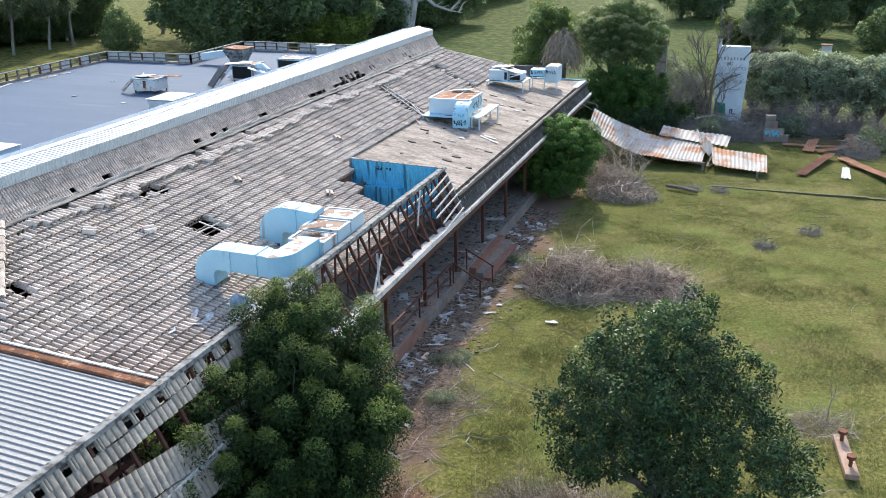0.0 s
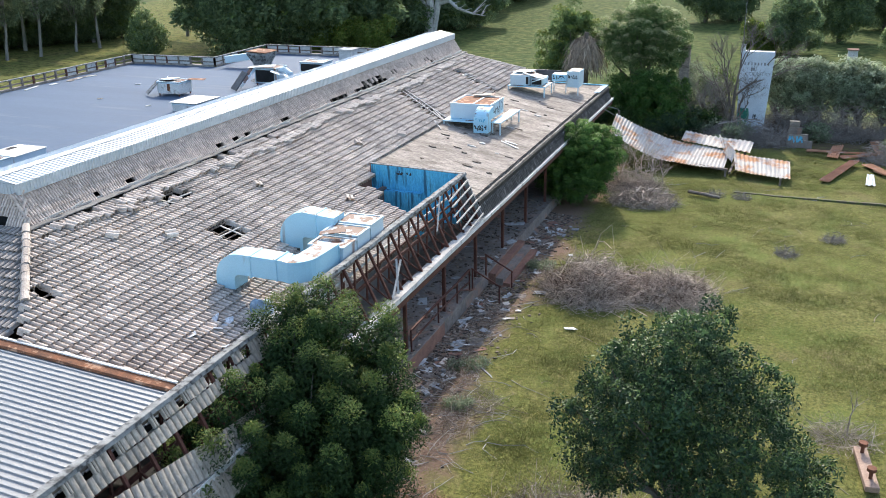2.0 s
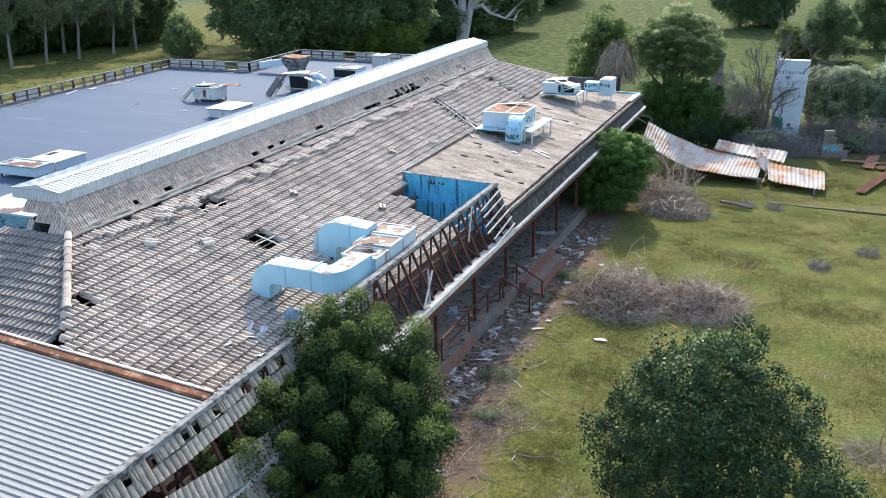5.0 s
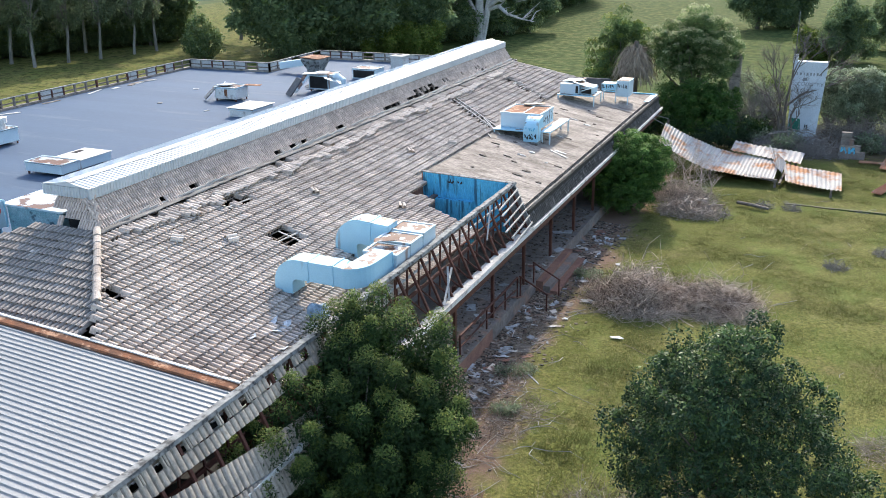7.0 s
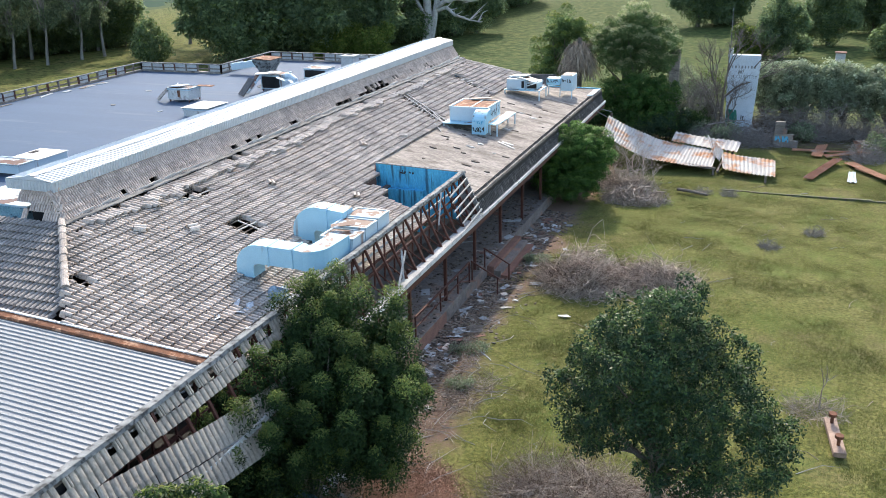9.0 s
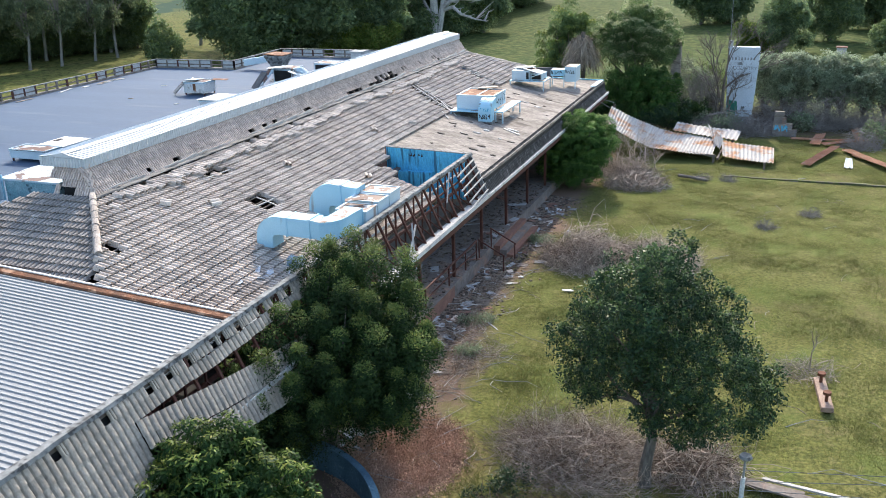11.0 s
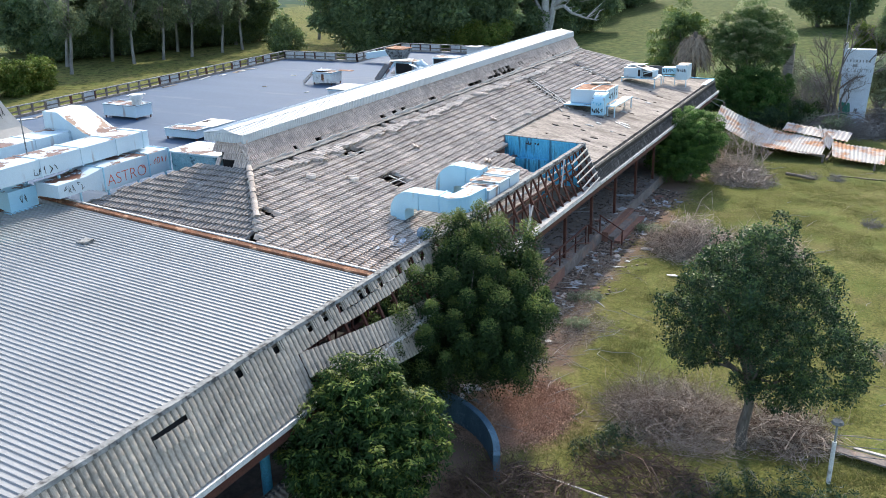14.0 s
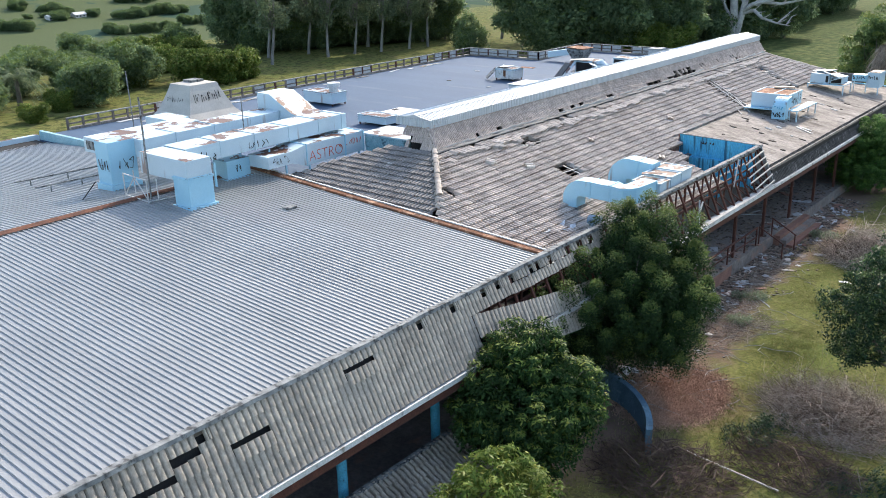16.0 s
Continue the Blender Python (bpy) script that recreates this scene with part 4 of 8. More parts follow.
# Lighter tip leaves: young growth, with lit clump tops put into the colour too.
M_LITTIP_A = leaf_mat("feathery_lit_young_leaf", (0.084, 0.140, 0.040), (0.150, 0.205, 0.056), (0.26, 0.275, 0.075), 0.35)
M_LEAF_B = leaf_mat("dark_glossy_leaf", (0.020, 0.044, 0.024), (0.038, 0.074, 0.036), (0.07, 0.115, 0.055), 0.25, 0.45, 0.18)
M_LITTIP_B = leaf_mat("glossy_lit_young_leaf", (0.052, 0.098, 0.038), (0.085, 0.142, 0.052), (0.16, 0.225, 0.07), 0.35, 0.45, 0.18)
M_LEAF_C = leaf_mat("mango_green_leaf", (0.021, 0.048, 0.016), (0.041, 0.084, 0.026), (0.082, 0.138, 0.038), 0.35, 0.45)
M_LITTIP_C = leaf_mat("mango_lit_young_leaf", (0.11, 0.17, 0.035), (0.18, 0.235, 0.05), (0.28, 0.28, 0.07), 0.35, 0.45)
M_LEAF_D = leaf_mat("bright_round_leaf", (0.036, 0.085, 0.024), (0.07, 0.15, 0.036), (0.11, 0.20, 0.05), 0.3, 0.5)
M_LITTIP_D = leaf_mat("round_lit_top_leaf", (0.10, 0.195, 0.044), (0.15, 0.265, 0.06), (0.22, 0.335, 0.09), 0.35, 0.5)
M_LITTIP_F = leaf_mat("forest_lit_top_leaf", (0.085, 0.135, 0.04), (0.135, 0.195, 0.052), (0.22, 0.27, 0.075), 0.3, 0.6)
M_FLOWER = leaf_mat("pale_flowering_tip", (0.30, 0.35, 0.17), (0.46, 0.48, 0.28), (0.62, 0.60, 0.42), 0.5, 0.6)
# Gum and forest leaves are lightened beyond foliage: far haze put into their colour.
M_LEAF_G = leaf_mat("hazed_gum_leaf", (0.13, 0.18, 0.11), (0.21, 0.26, 0.15), (0.29, 0.33, 0.18), 0.6, 0.6)
M_LEAF_F = leaf_mat("hazed_forest_leaf", (0.11, 0.175, 0.095), (0.19, 0.26, 0.135), (0.28, 0.35, 0.17), 0.6, 0.6)
M_LEAF_S = leaf_mat("grey_green_shrub_leaf", (0.15, 0.20, 0.125), (0.26, 0.31, 0.20), (0.42, 0.47, 0.33), 0.55, 0.5)
M_LITTIP_S = leaf_mat("pale_shrub_lit_leaf", (0.25, 0.31, 0.20), (0.33, 0.39, 0.265), (0.43, 0.48, 0.35), 0.5, 0.5)
M_LEAF_N = leaf_mat("soft_green_leaf", (0.09, 0.15, 0.06), (0.15, 0.225, 0.09), (0.23, 0.31, 0.125), 0.55, 0.6)
M_LEAF_Y = leaf_mat("yellow_green_leaf", (0.065, 0.108, 0.022), (0.119, 0.173, 0.038), (0.206, 0.216, 0.054), 0.35, 0.5)


def leaf_cloud(name, centres, per, radius, size, aspect, material, parent, seed, droop=0.0, up=0.0, top_leaf=None, share=0.3, tall=1.0, skin=0.2, loose=0.3):
    """Leaves as folded four-cornered blades round the clump centres; the upward leaves of each clump are lighter, young
    tips with lit tops put into their colour.
    """
    g = np.random.default_rng(seed)
    C = np.asarray(centres, float)
    n = len(C) * per
    c = np.repeat(C, per, 0)
    d = g.normal(size=(n, 3))
    d[:, 2] += up
    d /= np.linalg.norm(d, axis=1, keepdims=True)
    rr = np.repeat(g.uniform(0.5, 1.35, len(C)), per)
    k = g.uniform(skin, 1.0, n) ** 0.55
    off = d * (radius * rr * k)[:, None]
    off[:, 2] *= tall
    p = c + off
    # leaves lie roughly on the clump's skin, so that each clump has a lit and a shaded side
    face = d + g.normal(scale=loose, size=(n, 3))
    face[:, 2] += 0.25
    face /= np.linalg.norm(face, axis=1, keepdims=True)
    ax = np.cross(face, g.normal(size=(n, 3))) + d * 0.35
    ax[:, 2] -= droop
    ax /= np.linalg.norm(ax, axis=1, keepdims=True)
    s = np.cross(ax, face)
    s /= np.linalg.norm(s, axis=1, keepdims=True) + 1e-9
    nn = np.cross(s, ax)
    ln = size * g.uniform(0.65, 1.3, n)[:, None]
    w = ln * aspect * 0.5
    v = np.stack([p, p + ax * ln * 0.5 + s * w + nn * w * 0.4, p + ax * ln, p + ax * ln * 0.5 - s * w + nn * w * 0.4], 1).reshape(-1, 3)
    me = bpy.data.meshes.new(name)
    me.vertices.add(4 * n)
    me.vertices.foreach_set("co", v.astype(np.float32).ravel())
    me.loops.add(4 * n)
    me.loops.foreach_set("vertex_index", np.arange(4 * n, dtype=np.int32))
    me.polygons.add(n)
    me.polygons.foreach_set("loop_start", np.arange(0, 4 * n, 4, dtype=np.int32))
    me.materials.append(material)
    if top_leaf:
        me.materials.append(top_leaf)
        # Leaves facing up take the lighter slot, so lit tops are painted in.
        upward = np.repeat(g.normal(0, 0.09, len(C)), per) + d[:, 2] * k + g.normal(0, 0.1, n)
        me.polygons.foreach_set("material_index", (upward > np.quantile(upward, 1 - share)).astype(np.int32))
    me.update(calc_edges=True)
    ob = new(name, me)
    ob.parent = parent
    return ob


def crown_points(lobes, n, seed, shell=0.72, gap=0.0):
    """Clump centres in the outer shell of a union of lobes (centre, radii)."""
    g = random.Random(seed)
    pts = []
    tries = 0
    vol = [r[0] * r[1] + r[1] * r[2] for _, r in lobes]
    while len(pts) < n and tries < n * 60:
        tries += 1
        c, r = g.choices(lobes, vol)[0]
        d = Vector((g.gauss(0, 1), g.gauss(0, 1), g.gauss(0, 1))).normalized()
        k = g.uniform(shell, 1.0) if g.random() < 0.85 else g.uniform(0.3, shell)
        p = Vector((c[0] + d.x * r[0] * k, c[1] + d.y * r[1] * k, c[2] + d.z * r[2] * k))
        deep = any(sum(((p[i] - cc[i]) / rr[i]) ** 2 for i in range(3)) < 0.42 for cc, rr in lobes)
        if deep and g.random() < 0.8:
            continue
        if gap and any((p - q).length_squared < gap * gap for q in pts):
            continue
        pts.append(p)
    g.shuffle(pts)
    return pts


def limbs(name, base, fork, tips, r0, material, parent, seed, wig=0.12, single=False):
    g = random.Random(seed)
    bm = bmesh.new()
    base, fork = Vector(base), Vector(fork)
    pts = [base.lerp(fork, t) + Vector((g.gauss(0, wig), g.gauss(0, wig), 0)) * (0.0 if t in (0, 1) else 0.6) for t in (0, 0.3, 0.65, 1)]
    tube(bm, pts, [r0 * 1.35, r0 * 1.05, r0 * 0.9, r0 * 0.75], 9)
    trunk = part("trunk", bm, material, None)
    trunk.parent = parent
    bm = bmesh.new()
    for tip in tips:
        if single:
            bm = bmesh.new()
        tip = Vector(tip)
        a = fork.lerp(base, g.uniform(0, 0.25))
        mid1 = a.lerp(tip, 0.35) + Vector((g.gauss(0, wig), g.gauss(0, wig), g.gauss(0.1, wig) * 1.5))
        mid2 = a.lerp(tip, 0.7) + Vector((g.gauss(0, wig), g.gauss(0, wig), g.gauss(0.05, wig)))
        r = r0 * g.uniform(0.28, 0.5)
        tube(bm, [a, mid1, mid2, tip], [r, r * 0.7, r * 0.42, r * 0.15], 5, False)
        if single:
            part("limb", bm, material, None).parent = trunk
    if not single:
        br = tagged(part("limbwork", bm, material, None), kind="stuff")
        br.parent = trunk


def rough_lobes(seed, n, rad, h, low=0.25):
    """Lobes heaped unevenly within a radius and height."""
    g = random.Random(seed)
    out = [((0, 0, h * 0.45), (rad * 0.6, rad * 0.6, h * 0.42))]
    for k in range(n):
        a, r = g.uniform(0, 6.28), rad * g.uniform(0.3, 0.8)
        z = h * g.uniform(low, 0.95) * (1 - 0.35 * r / rad)
        q = rad * g.uniform(0.22, 0.42)
        out.append(((r * math.cos(a), r * math.sin(a), z), (q, q, q * g.uniform(0.7, 1.1))))
    return out


def tree(name, at, lobes, fork, r0, leaf, bark, label, seed, clumps=200, per=90, radius=0.4, size=0.12, aspect=0.45, droop=0.0, up=0.2, n_limb=26, category="tree", gap=0.0, single=False, top_leaf=None, share=0.3, tall=1.0, skin=0.2, loose=0.3, inner=0):
    """Lobes and fork are given from the foot of the tree."""
    ob = thing(name, at, label, category)
    pts = crown_points(lobes, clumps, seed, gap=gap)
    limbs("limbs", (0, 0, -0.15), fork, pts[:n_limb], r0, bark, ob, seed, single=single)
    if inner:
        core = crown_points([(c_, tuple(q * 0.62 for q in r_)) for c_, r_ in lobes], inner, seed + 500, 0.4)
        leaf_cloud("inner_foliage", core, 170, radius * 1.0, size * 1.5, 0.5, leaf, ob, seed + 501, 0.2, 0.0)
    leaf_cloud("crown", pts, per, radius, size, aspect, leaf, ob, seed, droop, up, top_leaf, share, tall, skin, loose)
    return ob


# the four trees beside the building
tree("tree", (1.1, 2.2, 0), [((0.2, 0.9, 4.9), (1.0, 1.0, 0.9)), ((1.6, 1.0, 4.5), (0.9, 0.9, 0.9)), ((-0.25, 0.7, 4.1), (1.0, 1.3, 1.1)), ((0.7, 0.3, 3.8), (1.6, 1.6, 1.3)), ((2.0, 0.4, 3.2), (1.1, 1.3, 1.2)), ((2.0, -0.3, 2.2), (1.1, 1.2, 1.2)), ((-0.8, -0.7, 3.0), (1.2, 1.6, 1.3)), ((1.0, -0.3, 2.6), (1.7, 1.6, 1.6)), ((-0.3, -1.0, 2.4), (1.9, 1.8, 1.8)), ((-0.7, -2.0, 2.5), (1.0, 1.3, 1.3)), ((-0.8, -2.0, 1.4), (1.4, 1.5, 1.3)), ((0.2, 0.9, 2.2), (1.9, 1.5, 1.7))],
     (0, 0, 1.6), 0.16, M_LEAF_A, M_BARK, "bushy dark green tree with feathery tufts beside the building", 11, clumps=240, per=1000, radius=0.37, size=0.08, aspect=0.34, up=1.0, gap=0.66, single=True, top_leaf=M_LITTIP_A, share=0.34, tall=1.75, skin=0.3, loose=0.4, inner=400)
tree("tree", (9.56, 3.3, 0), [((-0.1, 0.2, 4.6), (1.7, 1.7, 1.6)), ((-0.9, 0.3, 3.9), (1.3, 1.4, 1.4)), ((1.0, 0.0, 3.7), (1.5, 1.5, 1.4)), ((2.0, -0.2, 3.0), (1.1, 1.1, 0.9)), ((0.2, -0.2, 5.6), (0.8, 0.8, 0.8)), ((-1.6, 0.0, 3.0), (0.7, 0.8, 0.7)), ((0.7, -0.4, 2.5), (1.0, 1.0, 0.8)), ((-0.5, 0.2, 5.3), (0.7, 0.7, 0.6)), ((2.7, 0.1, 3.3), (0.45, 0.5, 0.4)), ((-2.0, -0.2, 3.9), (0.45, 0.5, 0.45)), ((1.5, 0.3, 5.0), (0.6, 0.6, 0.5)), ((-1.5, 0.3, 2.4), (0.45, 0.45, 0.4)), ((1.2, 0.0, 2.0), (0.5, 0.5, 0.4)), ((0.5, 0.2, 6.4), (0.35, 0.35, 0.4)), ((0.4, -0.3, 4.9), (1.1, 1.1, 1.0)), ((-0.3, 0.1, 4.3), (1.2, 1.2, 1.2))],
     (0.1, 0, 2.2), 0.15, M_LEAF_B, M_BARK, "dark glossy-leaved tree with a bare grey trunk on the grass", 12, clumps=390, per=170, radius=0.28, size=0.09, aspect=0.46, up=0.35, gap=0.33, single=True, top_leaf=M_LITTIP_B, share=0.3, loose=0.45)
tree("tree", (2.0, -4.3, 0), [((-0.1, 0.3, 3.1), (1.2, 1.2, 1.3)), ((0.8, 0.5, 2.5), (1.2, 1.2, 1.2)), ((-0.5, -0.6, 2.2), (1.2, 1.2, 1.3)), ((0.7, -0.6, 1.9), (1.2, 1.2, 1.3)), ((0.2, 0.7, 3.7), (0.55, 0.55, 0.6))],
     (0, 0, 1.3), 0.14, M_LEAF_C, M_BARK, "mango-like tree with yellow-green tips against the wall", 13, clumps=300, per=150, radius=0.24, size=0.12, aspect=0.34, droop=0.4, up=0.8, gap=0.32, skin=0.4, loose=0.25, inner=110, single=True, top_leaf=M_LITTIP_C, share=0.17)
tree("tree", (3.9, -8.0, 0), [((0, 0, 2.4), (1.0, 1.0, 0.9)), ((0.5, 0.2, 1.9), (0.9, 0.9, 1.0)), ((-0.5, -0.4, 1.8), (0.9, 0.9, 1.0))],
     (0, 0, 0.9), 0.10, M_LEAF_Y, M_BARK, "small yellow-green leafy tree below the wall", 14, clumps=120, per=85, radius=0.26, size=0.15, aspect=0.32, droop=0.5, up=0.9, gap=0.25, single=True, top_leaf=M_LITTIP_C, share=0.4)
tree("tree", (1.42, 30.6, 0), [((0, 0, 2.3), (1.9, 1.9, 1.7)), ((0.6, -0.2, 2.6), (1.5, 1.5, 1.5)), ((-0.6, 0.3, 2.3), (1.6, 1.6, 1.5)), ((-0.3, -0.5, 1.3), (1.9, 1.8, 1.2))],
     (0, 0, 1.0), 0.14, M_LEAF_D, M_BARK, "dense round bright green tree against the deck", 15, clumps=230, per=330, radius=0.32, size=0.10, aspect=0.4, droop=0.2, up=0.9, gap=0.46, skin=0.45, loose=0.22, inner=120, single=True, top_leaf=M_LITTIP_D, share=0.42)

# trees behind the north end
tree("tree", (1.25, 48.6, 0), [((0.2, 0, 6.0), (2.4, 2.2, 2.0)), ((-1.6, -0.3, 6.0), (1.2, 1.4, 1.3)), ((1.8, -0.3, 5.8), (1.4, 1.5, 1.4)), ((0.3, -0.4, 7.2), (1.4, 1.4, 1.1)), ((-0.6, -0.8, 5.0), (1.5, 1.3, 1.1)), ((2.0, -0.4, 5.0), (1.1, 1.2, 1.0)), ((-1.1, -0.2, 7.0), (0.8, 0.8, 0.7)), ((1.5, 0, 7.1), (0.8, 0.8, 0.7))],
     (0, 0, 2.4), 0.22, M_LEAF_N, M_BARK, "tall leafy tree with a pale flowering top", 16, clumps=190, per=330, radius=0.46, size=0.13, aspect=0.42, up=1.0, gap=0.58, inner=70, top_leaf=M_FLOWER, share=0.4, skin=0.4, loose=0.25, tall=1.1)
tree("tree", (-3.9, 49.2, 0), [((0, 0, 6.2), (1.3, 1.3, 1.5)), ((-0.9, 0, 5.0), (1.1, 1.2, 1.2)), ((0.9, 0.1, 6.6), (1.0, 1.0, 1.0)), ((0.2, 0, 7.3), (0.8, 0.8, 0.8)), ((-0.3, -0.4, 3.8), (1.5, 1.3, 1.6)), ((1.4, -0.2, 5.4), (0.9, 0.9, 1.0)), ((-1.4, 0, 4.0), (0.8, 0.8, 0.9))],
     (0, 0, 2.0), 0.18, M_LEAF_N, M_BARK, "bright leafy green tree behind the deck", 17, clumps=75, per=380, radius=0.55, size=0.16, aspect=0.42, up=1.0, gap=0.85, skin=0.4, loose=0.25, inner=30, top_leaf=M_LITTIP_C, share=0.42)
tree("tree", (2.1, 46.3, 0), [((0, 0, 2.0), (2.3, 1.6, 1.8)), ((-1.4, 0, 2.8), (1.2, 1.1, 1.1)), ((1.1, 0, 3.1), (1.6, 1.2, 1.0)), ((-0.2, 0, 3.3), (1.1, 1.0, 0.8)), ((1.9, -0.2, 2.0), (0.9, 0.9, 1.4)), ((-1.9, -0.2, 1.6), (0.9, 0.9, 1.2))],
     (0, 0, 0.9), 0.14, M_LEAF_D, M_BARK, "dark dense shrubby tree behind the fallen roof", 18, clumps=125, per=360, radius=0.42, size=0.14, aspect=0.4, up=1.0, gap=0.62, top_leaf=M_LITTIP_F, share=0.2, inner=60, tall=1.2)
for k, (x, y, q) in enumerate(((-1.4, 45.4, 0.9), (0.4, 44.8, 1.0), (4.3, 45.6, 1.1), (5.6, 46.9, 0.9), (3.2, 44.9, 0.8), (-3.2, 46.6, 1.3))):
    tree("bush", (x, y, 0), [((0, 0, 0.9 * q), (1.3 * q, 0.9 * q, 0.9 * q)), ((0.7 * q, 0, 1.3 * q), (0.8 * q, 0.7 * q, 0.7 * q))], (0, 0, 0.3), 0.05,
         M_LEAF_C if k % 2 else M_LEAF_B, M_BARK, "dark undergrowth bush at the foot of the trees", 180 + k, clumps=46, per=130, radius=0.34, size=0.13, aspect=0.4, up=0.6, n_limb=14, category="bush", top_leaf=M_LITTIP_F, share=0.12)
tree("shrub", (4.9, 49.6, 0), [((0, 0, 2.6), (1.5, 1.2, 1.6)), ((0.9, 0, 2.0), (1.1, 1.0, 1.4)), ((-0.5, 0, 3.6), (0.8, 0.8, 0.7))], (0, 0, 0.8), 0.06,
     M_LEAF_S, M_TWIG, "olive half-bare shrub among dead scrub", 19, clumps=110, per=90, radius=0.4, size=0.13, aspect=0.4, up=0.5, n_limb=60, category="shrub")
tree("shrub", (6.6, 50.6, 0), [((0, 0, 2.2), (1.2, 1.0, 1.5)), ((-0.7, 0, 2.9), (0.9, 0.9, 1.0))], (0, 0, 0.8), 0.06,
     M_LEAF_Y, M_TWIG, "olive half-bare shrub among dead scrub", 29, clumps=70, per=60, radius=0.4, size=0.14, aspect=0.4, up=0.5, n_limb=40, category="shrub")
# withered palm skirt among them
palm = thing("palm_tree", (-2.2, 47.4, 0), "palm with a skirt of dead grey fronds", "palm")
g = random.Random(5)
bm = bmesh.new()
tube(bm, [(0, 0, -0.1), (0.05, 0, 3.2), (0, 0, 6.4)], [0.2, 0.16, 0.15], 8)
part("trunk", bm, M_BARK, None).parent = palm
bm = bmesh.new()
for k in range(1700):
    a, l, r_ = g.uniform(0, 6.28), g.uniform(0.35, 1.3), 1.15 * math.sqrt(g.random())
    d = Vector((math.cos(a), math.sin(a), 0))
    s = Vector((-d.y, d.x, 0)) * g.uniform(0.008, 0.025)
    h_ = g.random()
    top = d * r_ * (0.6 + 0.6 * noise.noise((math.cos(a) * 2, math.sin(a) * 2, h_ * 2))) + Vector((0, 0, 4.7 + 1.5 * h_ - 0.35 * r_ + 0.5 * noise.noise((math.cos(a) * 3, math.sin(a) * 3, 4))))
    tw = Vector((-d.y, d.x, 0)) * g.gauss(0, 0.45)
    o_ = g.uniform(0.2, 1.1)
    pts = [top, top + d * l * 0.4 * o_ + Vector((0, 0, 0.12)), top + d * l * 0.7 * o_ - Vector((0, 0, l * 0.35)) + tw * 0.5, top + d * l * o_ * 0.8 - Vector((0, 0, l * g.uniform(0.7, 1.0))) + tw]
    ring = [(bm.verts.new(p - s), bm.verts.new(p + s)) for p in pts]
    for (a0, a1), (b0, b1) in zip(ring, ring[1:]):
        bm.faces.new((a0, a1, b1, b0))
part("dead_fronds", bm, mat("dead_frond", (0.42, 0.335, 0.255), (0.22, 0.165, 0.12), 3, 0.95, island=0.4, bump=0), None).parent = palm

# broad grey-green shrub mass at the north-east
for k in range(10):
    x = 10.1 + 1.35 * k + g.uniform(-0.3, 0.3)
    h = 4.6 + g.uniform(-0.3, 0.4)
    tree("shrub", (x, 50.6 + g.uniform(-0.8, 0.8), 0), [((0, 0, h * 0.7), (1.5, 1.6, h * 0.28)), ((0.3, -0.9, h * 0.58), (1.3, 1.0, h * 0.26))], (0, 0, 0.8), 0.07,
         M_LEAF_S, M_BARK, "tall grey-green broad-leaved shrub with bare stems", 30 + k, clumps=120, per=85, radius=0.42, size=0.17, aspect=0.5, droop=0.2, up=1.0, n_limb=50, category="shrub", top_leaf=M_LITTIP_S, share=0.45)
for k, (x, y, sx) in enumerate(((8.0, 45.6, 0.7), (6.6, 46.6, 0.8), (17.2, 44.6, 0.7), (7.0, 42.6, 0.5), (12.8, 47.4, 0.6))):
    tree("bush", (x, y, 0), [((0, 0, 1.0 * sx), (1.3 * sx, 1.2 * sx, 0.9 * sx)), ((0.6 * sx, 0.1, 0.8 * sx), (1.0 * sx, 1.0 * sx, 0.7 * sx))], (0, 0, 0.3), 0.04,
         M_LEAF_S if k != 2 else M_LEAF_G, M_TWIG, "half-bare grey scrub bush", 50 + k, clumps=50, per=30, radius=0.3, size=0.16, aspect=0.4, n_limb=30, category="bush")


# bare branching trees and dry heaps
def bare_tree(name, at, h, spread, seed, material, label, r0=0.12, depth=4, forks=3):
    g = random.Random(seed)
    ob = thing(name, at, label, "dead tree")
    bm = bmesh.new()

    def grow(p, d, ln, r, k):
        q = p + d * ln * 0.5 + Vector((g.gauss(0, 0.05), g.gauss(0, 0.05), 0)) * ln
        e = p + d * ln
        tube(bm, [p, q, e], [r, r * 0.8, r * 0.62], 5 if k > 1 else 7, False)
        if k < depth:
            for i in range(forks):
                nd = (d + Vector((g.gauss(0, spread), g.gauss(0, spread), g.gauss(0.05, spread * 0.6)))).normalized()
                grow(p + d * ln * g.uniform(0.55, 1.0), nd, ln * g.uniform(0.55, 0.8), r * 0.55, k + 1)

    grow(Vector((0, 0, -0.1)), Vector((0.03, 0, 1)), h * 0.36, r0, 0)
    tagged(part("branch_tangle", bm, material, None), kind="stuff").parent = ob
    return ob


M_DEAD = mat("weathered_dead_wood", (0.30, 0.27, 0.25), (0.19, 0.165, 0.15), 3, 0.95, bump=0.2)
M_PALEDEAD = mat("bleached_dead_wood", (0.50, 0.48, 0.45), (0.36, 0.34, 0.32), 2, 0.9)
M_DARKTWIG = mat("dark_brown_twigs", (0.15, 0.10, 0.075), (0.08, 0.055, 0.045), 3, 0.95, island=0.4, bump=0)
M_DEADDARK = mat("dark_dead_wood", (0.17, 0.145, 0.13), (0.10, 0.085, 0.075), 3, 0.95, bump=0.2)
bare_tree("dead_tree", (7.55, 47.3, 0), 8.2, 0.34, 3, M_DEADDARK, "leafless dead tree in front of a pale wall", 0.15, 6, 3)
bare_tree("dead_tree", (7.9, 47.2, 0), 6.4, 0.5, 23, M_DEADDARK, "leafless dead tree in front of a pale wall", 0.08, 6, 3)
